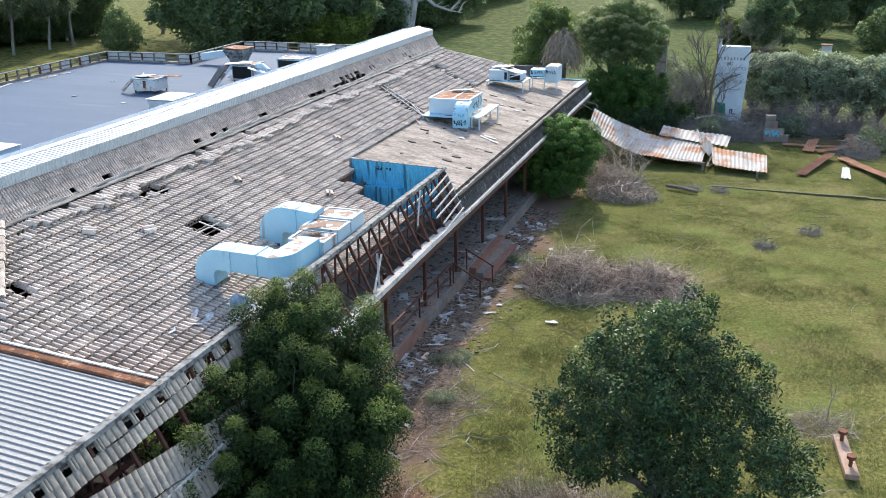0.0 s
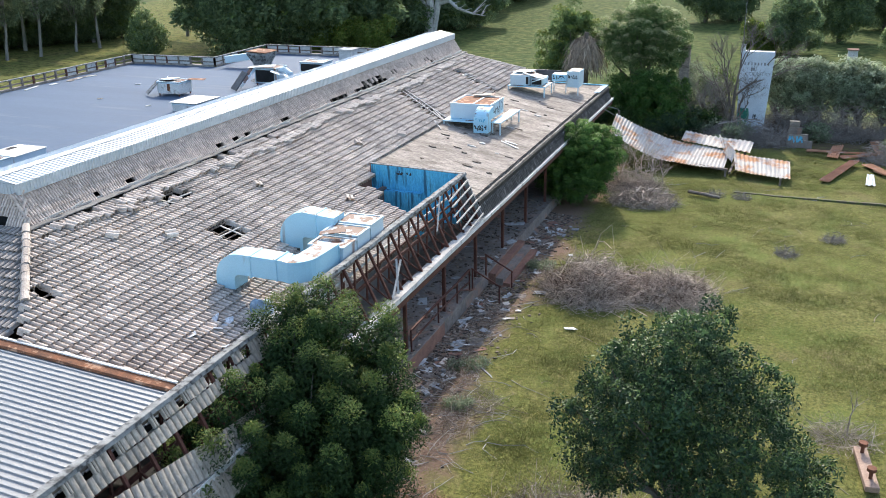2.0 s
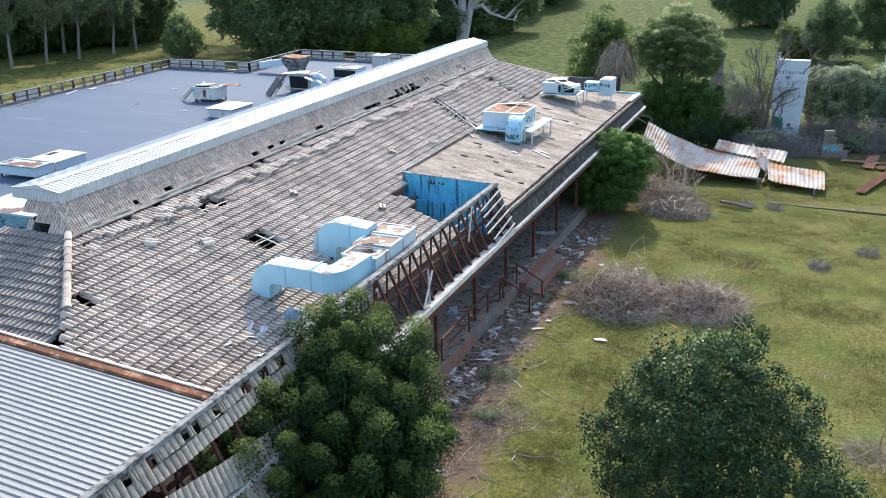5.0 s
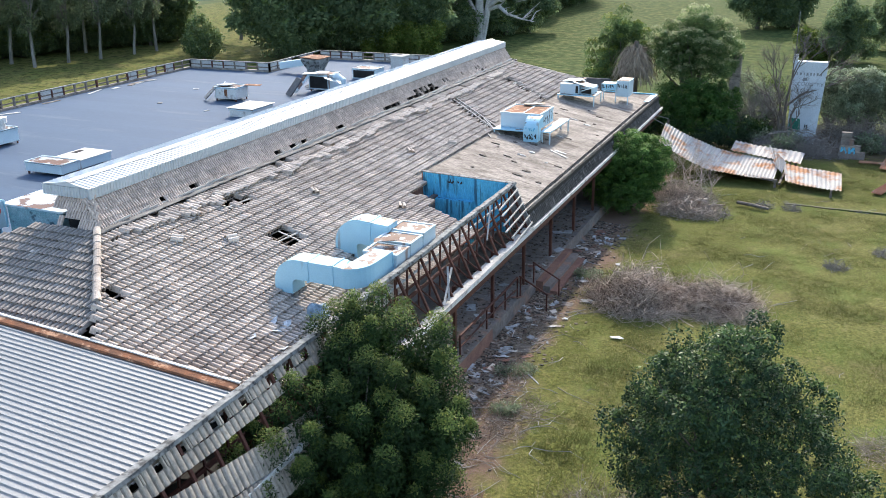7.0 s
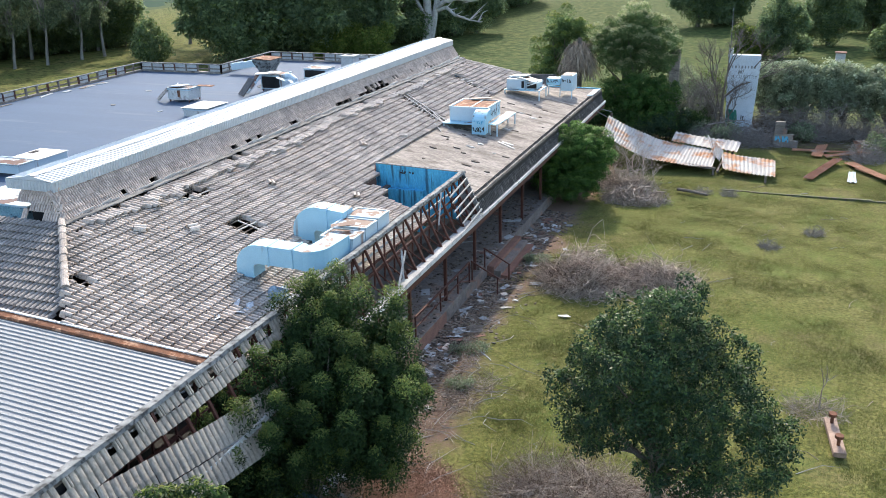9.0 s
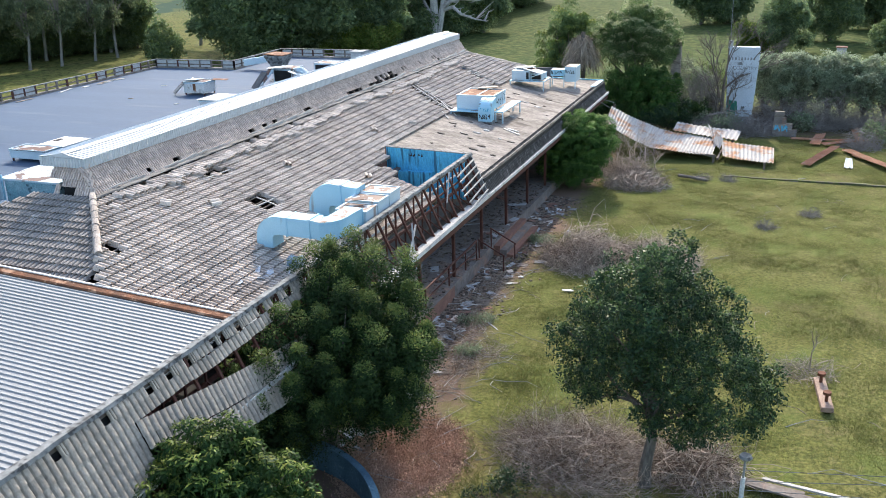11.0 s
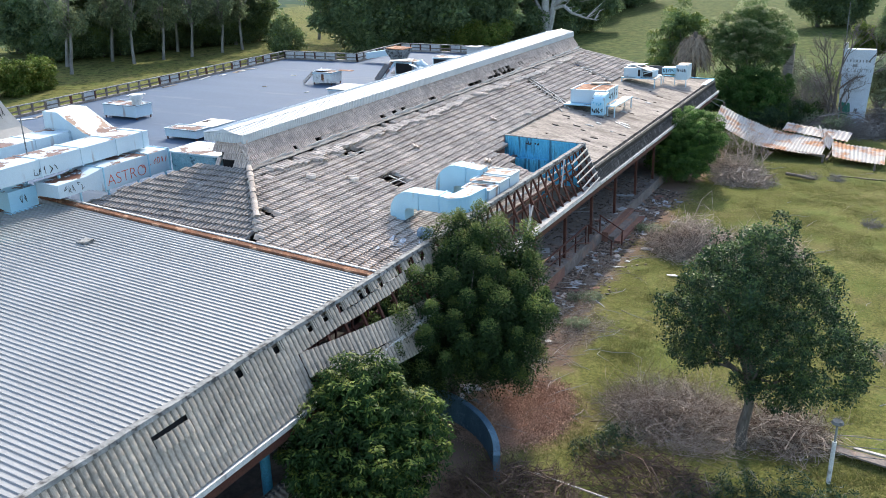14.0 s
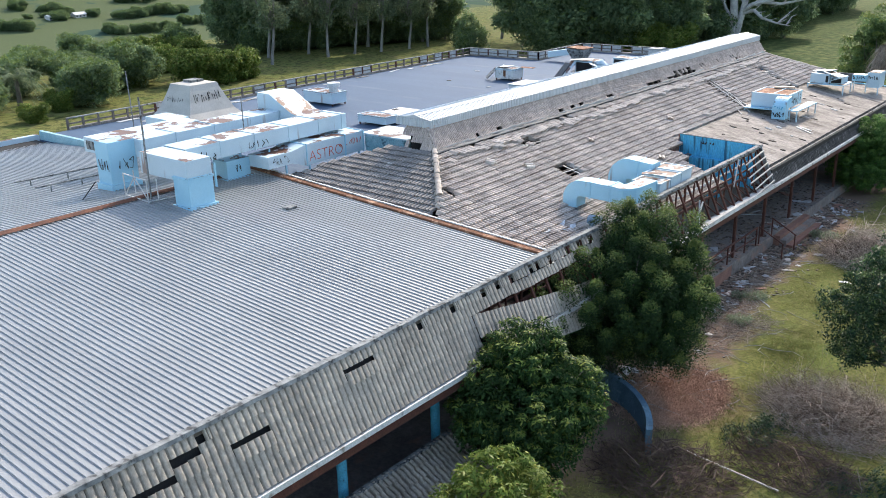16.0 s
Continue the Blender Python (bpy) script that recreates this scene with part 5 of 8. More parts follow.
bare_tree("dead_tree", (7.25, 47.0, 0), 6.6, 0.42, 13, M_DEADDARK, "leafless dead tree in front of a pale wall", 0.10, 5, 3)
for k, (x, y, h) in enumerate(((5.6, 48.4, 4.6), (4.7, 47.9, 5.6), (6.3, 47.4, 5.0), (5.4, 46.6, 4.2), (6.9, 48.6, 4.6))):
    bare_tree("dead_tree", (x, y, 0), h, 0.5, 4 + 31 * k, M_DEAD, "leafless grey scrub tree", 0.07, 5, 3)
# the bleached gum: a twin trunk that forks low, with long level limbs
gum = thing("dead_tree", (-31.0, 90.5, 0), "bleached leafless gum with long spreading limbs", "dead tree")
gd = random.Random(6)
bm = bmesh.new()
tube(bm, [(0, 0, -0.2), (0.1, 0, 2.0), (0.0, 0, 5.0), (-0.4, 0, 9.5)], [0.85, 0.6, 0.48, 0.3], 10)
part("trunk", bm, M_PALEDEAD, None).parent = gum
bm = bmesh.new()
tube(bm, [(0.35, 0, 0.6), (0.9, 0, 3.0), (1.5, 0, 6.0), (1.9, 0, 9.5)], [0.5, 0.4, 0.34, 0.22], 9)
part("trunk", bm, M_PALEDEAD, None).parent = gum
for sx, z0, pts_ in ((-1, 1.4, ((-1.6, 2.4), (-3.2, 3.9), (-4.3, 4.9), (-5.4, 5.6))), (-1, 3.0, ((-1.0, 4.0), (-1.6, 5.2), (-2.2, 6.6), (-2.4, 8.2))), (-1, 2.6, ((-2.4, 3.4), (-3.0, 4.8), (-2.8, 6.4), (-3.3, 7.6))),
                     (1, 4.2, ((2.6, 5.2), (4.6, 5.6), (6.4, 6.6), (8.6, 7.2))), (1, 4.6, ((3.0, 5.4), (5.6, 5.2), (7.6, 5.6), (9.6, 6.0))), (1, 4.0, ((2.6, 4.4), (4.0, 3.6), (5.4, 2.9), (6.4, 2.7))), (1, 5.4, ((2.6, 6.4), (4.2, 7.6), (5.0, 9.0), (6.6, 10.2)))):
    bm = bmesh.new()
    chain = [Vector((0.1 if sx < 0 else 1.1, 0, z0))] + [Vector((x_, gd.gauss(0, 0.5), z_)) for x_, z_ in pts_]
    tube(bm, chain, [0.30, 0.24, 0.17, 0.11, 0.05], 7, False)
    for q in chain[1:]:
        for _ in range(3):
            e_ = q + Vector((gd.gauss(0.5 * sx, 0.8), gd.gauss(0, 0.8), gd.gauss(0.5, 0.7)))
            tube(bm, [q, q.lerp(e_, 0.5) + Vector((0, 0, gd.gauss(0, 0.15))), e_], [0.09, 0.06, 0.02], 5, False)
    part("limb", bm, M_PALEDEAD, None).parent = gum
bare_tree("dead_tree", (13.5, 11.2, 0), 2.0, 0.4, 8, M_TWIG, "small leafless sapling in the grass", 0.03, 4, 2)


def brush(name, at, sx, sy, h, n, seed, label, twig=0.012, length=1.2, material=None, under=0):
    """A heap of dry tangled twigs: thin bent three-sided rods. The low inner ones are darker, the heap's inner shade
    put into their colour.
    """
    g = np.random.default_rng(seed)
    ob = thing(name, at, label, "brush heap")
    V, F = [], []
    for k in range(n + under):
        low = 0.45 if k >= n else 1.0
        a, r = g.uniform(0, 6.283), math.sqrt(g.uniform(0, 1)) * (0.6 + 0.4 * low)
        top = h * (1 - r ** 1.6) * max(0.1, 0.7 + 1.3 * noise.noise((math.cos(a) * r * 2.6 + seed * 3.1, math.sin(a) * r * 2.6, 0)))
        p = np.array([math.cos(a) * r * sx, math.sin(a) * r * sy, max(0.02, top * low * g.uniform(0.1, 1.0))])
        d = np.array([math.cos(a) * 0.5 + g.normal() * 0.8, math.sin(a) * 0.5 + g.normal() * 0.8, g.normal() * 0.35 + 0.12])
        d /= np.linalg.norm(d)
        ln = length * g.uniform(0.4, 1.1)
        if g.uniform() < 0.3:
            d[2] = abs(d[2]) + 0.6
            d /= np.linalg.norm(d)
            ln *= 1.25
        bend = g.normal(size=3) * 0.22 * ln
        b0 = len(V)
        s = np.cross(d, [0.3, 0.2, 1.0])
        s /= np.linalg.norm(s)
        u = np.cross(s, d)
        rad = twig * g.uniform(0.5, 1.5)
        for i, t in enumerate((0, 0.33, 0.66, 1)):
            c = p + d * ln * (t - 0.4) + bend * 4 * t * (1 - t)
            c[2] = max(c[2], 0.01)
            w = rad * (1 - 0.6 * t)
            for q in (0, 2.094, 4.189):
                V.append(tuple(c + (s * math.cos(q) + u * math.sin(q)) * w))
        for i in range(3):
            for q in range(3):
                F.append((b0 + i * 3 + q, b0 + i * 3 + (q + 1) % 3, b0 + i * 3 + 3 + (q + 1) % 3, b0 + i * 3 + 3 + q))
    me = bpy.data.meshes.new("twigs")
    me.from_pydata(V, [], F)
    me.materials.append(material or M_TWIG)
    # Second slot: dark twigs that paint the shade inside the heap.
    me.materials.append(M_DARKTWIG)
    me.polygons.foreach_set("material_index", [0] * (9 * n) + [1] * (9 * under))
    tw = tagged(new("twig_tangle", me), kind="stuff")
    tw.parent = ob
    gg = random.Random(seed)
    for k in range(10 if n > 400 else 2):
        bm = bmesh.new()
        a, r = gg.uniform(0, 6.28), gg.uniform(0.1, 0.8)
        p = Vector((math.cos(a) * r * sx, math.sin(a) * r * sy, h * (1 - r * r) * 0.9 + 0.05))
        b_ = gg.uniform(0, 6.28)
        d = Vector((math.cos(b_), math.sin(b_), gg.uniform(-0.2, 0.35))) * length * gg.uniform(0.5, 0.9)
        tube(bm, [p - d * 0.6, p + Vector((gg.gauss(0, 0.06), gg.gauss(0, 0.06), 0.08)), p + d * 0.6], [twig * 2.2, twig * 1.7, twig * 0.7], 5)
        for v in bm.verts:
            v.co.z = max(v.co.z, 0.01)
        part("branch", bm, material or M_TWIG, None).parent = ob
    return ob


M_TWIG2 = mat("pale_dry_twigs", (0.58, 0.48, 0.40), (0.33, 0.26, 0.21), 3, 0.95, island=0.45, bump=0)
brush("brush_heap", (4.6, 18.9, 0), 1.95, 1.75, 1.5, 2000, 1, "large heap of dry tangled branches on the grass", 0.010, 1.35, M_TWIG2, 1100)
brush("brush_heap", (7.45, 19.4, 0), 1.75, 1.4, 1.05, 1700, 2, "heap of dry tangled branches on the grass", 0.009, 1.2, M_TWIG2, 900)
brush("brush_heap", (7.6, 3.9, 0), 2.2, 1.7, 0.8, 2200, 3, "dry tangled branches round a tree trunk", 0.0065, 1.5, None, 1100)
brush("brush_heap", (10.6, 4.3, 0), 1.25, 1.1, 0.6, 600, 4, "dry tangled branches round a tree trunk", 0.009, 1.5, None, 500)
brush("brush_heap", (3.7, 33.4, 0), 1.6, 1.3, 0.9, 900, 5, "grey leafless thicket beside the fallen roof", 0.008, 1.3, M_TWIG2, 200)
for k, (x, y, h) in enumerate(((3.0, 33.8, 3.0), (3.9, 34.2, 3.4), (4.6, 33.9, 2.8), (3.5, 34.8, 3.2), (5.0, 34.6, 2.5), (4.3, 33.2, 2.3))):
    bare_tree("dead_sapling", (x, y, 0), h, 0.5, 120 + k, M_TWIG2, "thin grey leafless sapling beside the fallen roof", 0.03, 5, 3)
brush("brush_heap", (4.6, 31.0, 0), 1.7, 1.2, 0.7, 700, 6, "pile of brown branches and rubble", 0.02, 1.0)
brush("brush_heap", (4.9, -1.9, 0), 2.0, 1.6, 0.8, 1500, 7, "dark dry scrub beside a curved wall", 0.010, 0.9, M_DARKTWIG)
brush("brush_heap", (7.6, 0.4, 0), 1.8, 1.2, 0.5, 700, 8, "low dry scrub in the grass", 0.010, 1.0, M_DARKTWIG)
brush("brush_heap", (13.4, 10.9, 0), 0.9, 0.8, 0.35, 260, 9, "low dry scrub in the grass", 0.006, 0.8)
brush("brush_heap", (8.6, 45.8, 0), 2.8, 1.2, 1.6, 1200, 10, "grey dead scrub at the foot of a wall", 0.016, 1.5, M_DEAD)
brush("brush_heap", (11.4, 49.6, 0), 2.6, 1.2, 2.6, 1300, 15, "grey leafless stems under shrubs", 0.016, 1.6, M_DEAD, 500)
brush("brush_heap", (6.2, 48.6, 0), 2.2, 1.3, 3.4, 1500, 16, "tangled grey dead scrub among the trees", 0.014, 1.6, M_DEAD, 700)
brush("brush_heap", (15.0, 48.8, 0), 4.2, 1.2, 2.2, 1500, 11, "grey leafless stems under shrubs", 0.016, 1.8, M_DEAD)
brush("brush_heap", (16.4, 43.2, 0), 1.2, 1.0, 1.3, 500, 12, "rounded grey leafless bush", 0.012, 0.9, M_DEAD)
for k, (x, y) in enumerate(((9.2, 33.4), (7.9, 33.3), (11.6, 25.5), (13.5, 28.0))):
    brush("brush_heap", (x, y, 0), 0.5, 0.4, 0.35, 120, 20 + k, "small tuft of dry twigs in the grass", 0.010, 0.5, M_DEAD)

for k, (x, y, sx_, sy_) in enumerate(((2.0, 10.5, 0.7, 2.2), (2.4, 6.8, 0.9, 2.0), (1.7, 14.6, 0.5, 1.8), (3.2, 8.6, 0.7, 1.6))):
    brush("brush_heap", (x, y, 0.01), sx_, sy_, 0.10, 260, 60 + k, "thin litter of dry twigs on bare soil", 0.006, 0.7, M_TWIG, 60)
# weeds in the shade of the near tree and by the rubble
for k, (x, y, s) in enumerate(((10.4, 1.6, 1.0), (11.6, 1.3, 0.9), (9.3, 0.6, 1.1), (10.8, 0.2, 1.0), (12.3, 0.4, 0.8), (6.4, 2.3, 0.6), (6.1, 1.2, 0.7), (2.1, 11.4, 0.5), (2.7, 8.9, 0.35), (2.1, 20.6, 0.5))):
    tree("weed_clump", (x, y, 0), [((0, 0, 0.1), (1.0 * s, 0.6 * s, 0.14)), ((0.6 * s, 0.4 * s, 0.08), (0.7 * s, 0.8 * s, 0.12)), ((-0.6 * s, -0.3 * s, 0.1), (0.5 * s, 0.7 * s, 0.16))], (0, 0, 0.1), 0.015, M_LEAF_B if k < 7 else M_LEAF_S, M_TWIG,
         "low clump of dark green weeds in the grass", 90 + k, clumps=46, per=26, radius=0.16, size=0.10, aspect=0.3, up=0.5, n_limb=6, category="weeds")

# far woods: a few model trees, copied
protos = {}
gg_ = random.Random(170)
gum_lobes = []
for k in range(24):
    a_, r_, q_ = gg_.uniform(0, 6.28), gg_.uniform(0.2, 2.7), gg_.uniform(0.5, 1.1)
    gum_lobes.append(((r_ * math.cos(a_), r_ * math.sin(a_), gg_.uniform(4.2, 13.0) - 0.25 * r_), (q_, q_, q_ * 0.75)))
protos["gum"] = tree("gum_tree", (-68.6, 61, 0), gum_lobes, (0.5, 0.2, 4.4), 0.15, M_LEAF_G, M_GUMBARK,
                     "tall gum tree with a pale bare trunk", 70, clumps=210, per=48, radius=0.55, size=0.34, aspect=0.3, droop=0.7, n_limb=34)
protos["dense"] = tree("forest_tree", (-46.5, 72, 0), rough_lobes(171, 13, 4.0, 10.5, 0.15), (0, 0, 2.5), 0.28, M_LEAF_F, M_BARK,
                       "dark dense forest tree", 71, clumps=230, per=90, radius=0.75, size=0.34, aspect=0.45, droop=0.3, n_limb=12, gap=0.95, skin=0.4, loose=0.25, inner=60, top_leaf=M_LITTIP_F, share=0.22)
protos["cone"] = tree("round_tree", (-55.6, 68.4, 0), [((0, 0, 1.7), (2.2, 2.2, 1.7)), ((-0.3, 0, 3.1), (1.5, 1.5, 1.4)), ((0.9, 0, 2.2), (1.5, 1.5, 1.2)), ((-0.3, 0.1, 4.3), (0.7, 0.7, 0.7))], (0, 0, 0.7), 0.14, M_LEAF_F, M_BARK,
                      "small dense rounded dark tree", 72, clumps=170, per=50, radius=0.42, size=0.26, aspect=0.5, n_limb=8, gap=0.4, top_leaf=M_LITTIP_F, share=0.25)
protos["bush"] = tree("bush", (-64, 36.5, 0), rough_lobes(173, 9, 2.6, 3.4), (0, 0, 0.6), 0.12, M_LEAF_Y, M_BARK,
                      "leafy yellow-green bush in the paddock", 73, clumps=130, per=80, radius=0.48, size=0.24, aspect=0.45, n_limb=8, category="bush", gap=0.6, skin=0.4, loose=0.25, inner=30, top_leaf=M_LITTIP_C, share=0.25)
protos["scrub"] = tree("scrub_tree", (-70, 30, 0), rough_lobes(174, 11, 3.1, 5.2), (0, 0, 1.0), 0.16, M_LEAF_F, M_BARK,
                       "dark leafy scrub tree", 74, clumps=170, per=90, radius=0.55, size=0.26, aspect=0.45, n_limb=8, gap=0.68, skin=0.4, loose=0.25, inner=40, top_leaf=M_LITTIP_F, share=0.32)
spots = []
for x, y, s in ((-70, 48.5, 1.1), (-69.3, 57, 1.1), (-67.3, 64.5, 1.05), (-66.2, 68.8, 1.0), (-65.6, 72, 1.05), (-76, 53, 1.2), (-74, 58, 1.15), (-73, 68, 1.2), (-70, 76, 1.2), (-62, 84, 1.2), (-57, 86, 1.1),  (-80, 62, 1.2)):
    spots.append(("gum", x, y, s))
# the wood right behind the gums
for k in range(11):
    t = k / 10
    for row, off in enumerate((2, 5, 10, 16)):
        spots.append((("scrub", "dense", "dense", "dense")[row], -80 + 12 * t - 0.92 * off + g.uniform(-1, 1), 55 + 24 * t + 0.39 * off + g.uniform(-1, 1), g.uniform(0.7, 0.95) if row == 0 else g.uniform(1.0, 1.35)))
# the wood north of the flat roof, up to the bleached gum
for k in range(6):
    for row in range(4):
        spots.append(("dense", -47.6 + 2.5 * k + g.uniform(-0.6, 0.6) - 0.7 * row, 71.0 + 2.5 * k + row * 6 + g.uniform(-1, 1), g.uniform(1.0, 1.3)))
for x, y, s in ((-33, 97, 1.1), (-30.5, 99, 1.2), (-36, 99, 1.2), (-28.5, 102, 0.9)):
    spots.append(("dense", x, y, s))
# its edge runs on north beside the paddock
for k in range(9):
    for row in range(3):
        spots.append(("dense", -34.5 - 4.5 * row + g.uniform(-1, 1), 104 + 6.0 * k + g.uniform(-1.5, 1.5), g.uniform(0.95, 1.25)))
for x, y, s in ((10.4, 86.5, 0.68), (15.5, 97, 0.8), (-0.8, 114, 1.0), (1.3, 118, 1.05), (3.6, 117, 1.0), (21, 111, 1.0), (24, 108, 0.9), (20.5, 123, 1.1), (16, 136, 1.1), (26, 110, 0.9), (30, 120, 1.1), (34, 132, 1.1), (22, 138, 1.1), (27, 96, 0.8)):
    spots.append(("dense", x, y, s))
for x, y, s in ((21, 88.5, 0.9), (26, 84, 1.0)):
    spots.append(("cone", x, y, s))
for x, y, s in ((7.7, 88, 0.95), (-64.5, 39.5, 0.9), (-66, 34, 1.1), (-33.2, 78.2, 1.15), (-35.8, 78.6, 1.0), (-38.5, 76.8, 0.6), (-63, 18, 0.55), (-60, 14, 0.55), (-74, 33, 1.0), (-77, 39, 1.0), (-80, 45, 1.0), (-71, 29, 0.9), (-82, 38, 1.0), (-84, 44, 1.0)):
    spots.append(("bush", x, y, s))
for x, y, s in ((-63.5, 21.5, 0.95), (-68, 24, 0.8), (-73, 25, 0.8), (-75, 20, 0.8), (-80, 30, 0.75), (-84, 36, 0.75), (-88, 42, 0.75), (-90, 30, 0.7), (-82, 24, 0.75), (-86, 47, 0.8), (-66, 12, 0.9), (-78, 14, 0.8), (-95, 38, 0.75)):
    spots.append(("scrub", x, y, s))
# tree lines on the far slopes
gh = random.Random(77)
for (xa, ya), (xb, yb), cnt, far_s in (((-510, 286), (-484, 322), 22, 1.9), ((-556, 320), (-544, 366), 34, 2.0), ((-580, 278), (-570, 322), 14, 1.8), ((-500, 334), (-490, 362), 22, 2.0), ((-626, 280), (-600, 300), 12, 2.2), ((-566, 248), (-554, 266), 9, 2.2), ((-664, 308), (-640, 366), 26, 2.2), ((-600, 352), (-590, 380), 18, 2.0)):
    for k in range(cnt):
        t = gh.random()
        spots.append(("scrub", xa + (xb - xa) * t + gh.gauss(0, 4), ya + (yb - ya) * t + gh.gauss(0, 2), gh.uniform(0.6, 1.2) * far_s * 0.62))
for kind_, x, y, s in spots:
    copy_thing(protos[kind_], Matrix.Translation((x, y, ground_z(x, y) - 0.05)) @ Matrix.Rotation(g.uniform(0, 6.28), 4, "Z") @ Matrix.Diagonal((s, s, s * g.uniform(0.9, 1.12), 1)))
# feathery palm in the paddock
for px, py in ((-69.5, 17.6), (-71, 26.5)):
    pl = thing("palm_tree", (px, py, 0), "green palm with arching fronds", "palm")
    bm = bmesh.new()
    tube(bm, [(0, 0, -0.1), (0.05, 0, 1.2), (0, 0, 2.6)], [0.28, 0.2, 0.2], 8)
    part("trunk", bm, M_BARK, None).parent = pl
    bm = bmesh.new()
    for k in range(46):
        a, l, e = g.uniform(0, 6.28), g.uniform(2.8, 4.2), g.uniform(-0.1, 1.25)
        d = Vector((math.cos(a), math.sin(a), 0))
        for i in range(28):
            t = (i + 1) / 28
            c = Vector((0, 0, 2.6)) + d * l * t + Vector((0, 0, l * (e * t - 1.1 * t * t)))
            for sgn in (-1, 1):
                s = Vector((-d.y, d.x, 0)) * sgn * 0.45 * (1 - 0.6 * t) + d * 0.2 - Vector((0, 0, 0.22))
                bm.faces.new((bm.verts.new(c), bm.verts.new(c + d * 0.07), bm.verts.new(c + s)))
    part("fronds", bm, M_LEAF_G, None).parent = pl

# grass tufts over the near pasture
g2 = np.random.default_rng(4)
n = 190000
gxy = np.stack([g2.uniform(1.2, 22, n), g2.uniform(-4, 46, n)], 1)
dens = np.array([noise.noise((x * 0.45, y * 0.45, 5)) + 0.6 * noise.noise((x * 1.3, y * 1.3, 9)) for x, y in gxy])
keep = 0.55 * dens + 0.75 + np.minimum(0, gxy[:, 0] - 3.6) * 0.5 > g2.uniform(-0.5, 0.75, n)
gxy, dens = gxy[keep], dens[keep]
gz = np.array([ground_z(x, y) for x, y in gxy]) - 0.01
n = len(gxy)
hh = np.repeat(0.034 + 0.05 * np.clip(dens + 0.1, 0, 1), 4)
bx, by, bz = np.repeat(gxy[:, 0], 4) + g2.normal(0, 0.06, 4 * n), np.repeat(gxy[:, 1], 4) + g2.normal(0, 0.06, 4 * n), np.repeat(gz, 4)
an = g2.uniform(0, 6.283, 4 * n)
ln = hh * g2.uniform(0.5, 1.5, 4 * n)
ca, sa = np.cos(an), np.sin(an)
V = np.stack([np.stack([bx - sa * 0.014, by + ca * 0.014, bz], 1), np.stack([bx + sa * 0.014, by - ca * 0.014, bz], 1), np.stack([bx + ca * ln * 1.2, by + sa * ln * 1.2, bz + ln * 0.8], 1)], 1).reshape(-1, 3)
M_GRASS = leaf_mat("pasture_grass_blade", (0.145, 0.168, 0.046), (0.205, 0.212, 0.068), (0.34, 0.30, 0.14), 0.45, 0.7)
grass = raw("grass", V.tolist(), np.arange(12 * n).reshape(-1, 3).tolist(), M_GRASS, None, "short tufted pasture grass, partly dry")
tagged(grass, category="grass", kind="stuff")

# ---- ducts and machines on the roofs ----
def sweep(frames, w, h):
    """A rectangular tube along frames of (centre, width direction, height direction)."""
    bm = bmesh.new()
    rings = []
    for c, a, b in frames:
        c, a, b = Vector(c), Vector(a), Vector(b)
        rings.append([bm.verts.new(c + a * w * i + b * h * j) for i, j in ((-.5, -.5), (.5, -.5), (.5, .5), (-.5, .5))])
    for r, q in zip(rings, rings[1:]):
        for k in range(4):
            bm.faces.new((r[k], r[(k + 1) % 4], q[(k + 1) % 4], q[k]))
    bm.faces.new(rings[0][::-1])
    bm.faces.new(rings[-1])
    bmesh.ops.recalc_face_normals(bm, faces=bm.faces)
    return bm


def arc_up(x, y, z0, zc, r, steps=8):
    """Frames of a riser at (x, y) that bends towards +x with middle radius r; the arm's middle height is zc."""
    fr = [((x, y, z0), (0, 1, 0), (-1, 0, 0)), ((x, y, zc - r), (0, 1, 0), (-1, 0, 0))]
    for i in range(1, steps + 1):
        a = math.pi / 2 * i / steps
        fr.append(((x + r - r * math.cos(a), y, zc - r + r * math.sin(a)), (0, 1, 0), (-math.cos(a), 0, math.sin(a))))
    return fr


def seam(x0, x1, y0, y1, z0, z1, parent, mat_=None):
    """A flange band round a duct."""
    bm = bmesh.new()
    block(bm, x0, x1, y0, y1, z0, z1)
    part("flange", bm, mat_ or M_DUCT, parent)


duct_unit = thing("roof_duct_unit", (-1.0, 8.5, 4.0), "pale blue sheet metal duct unit with rusted top on the tiles", "duct")
fr = arc_up(-2.8, 6.05, 4.0, 5.16, 0.46)
fr += [((-1.0, 6.05, 5.14), (0, 1, 0), (0, 0, 1))]
for i in range(1, 8):
    a = math.pi / 2 * i / 7
    fr.append(((-1.0 + 0.42 * math.sin(a), 6.05 + 0.42 - 0.42 * math.cos(a), 5.10), (-math.sin(a), math.cos(a), 0), (0, 0, 1)))
fr.append(((-0.58, 7.62, 5.06), (-1, 0, 0), (0, 0, 1)))
part("elbow_duct", sweep(fr, 0.62, 0.58), M_DUCT, duct_unit)
fr = arc_up(-2.75, 9.5, 4.0, 5.18, 0.5, 12)
fr += [((-1.25, 9.5, 5.10), (0, 1, 0), (0, 0, 1))]
part("elbow_duct", sweep(fr, 0.66, 0.78), M_DUCT, duct_unit)
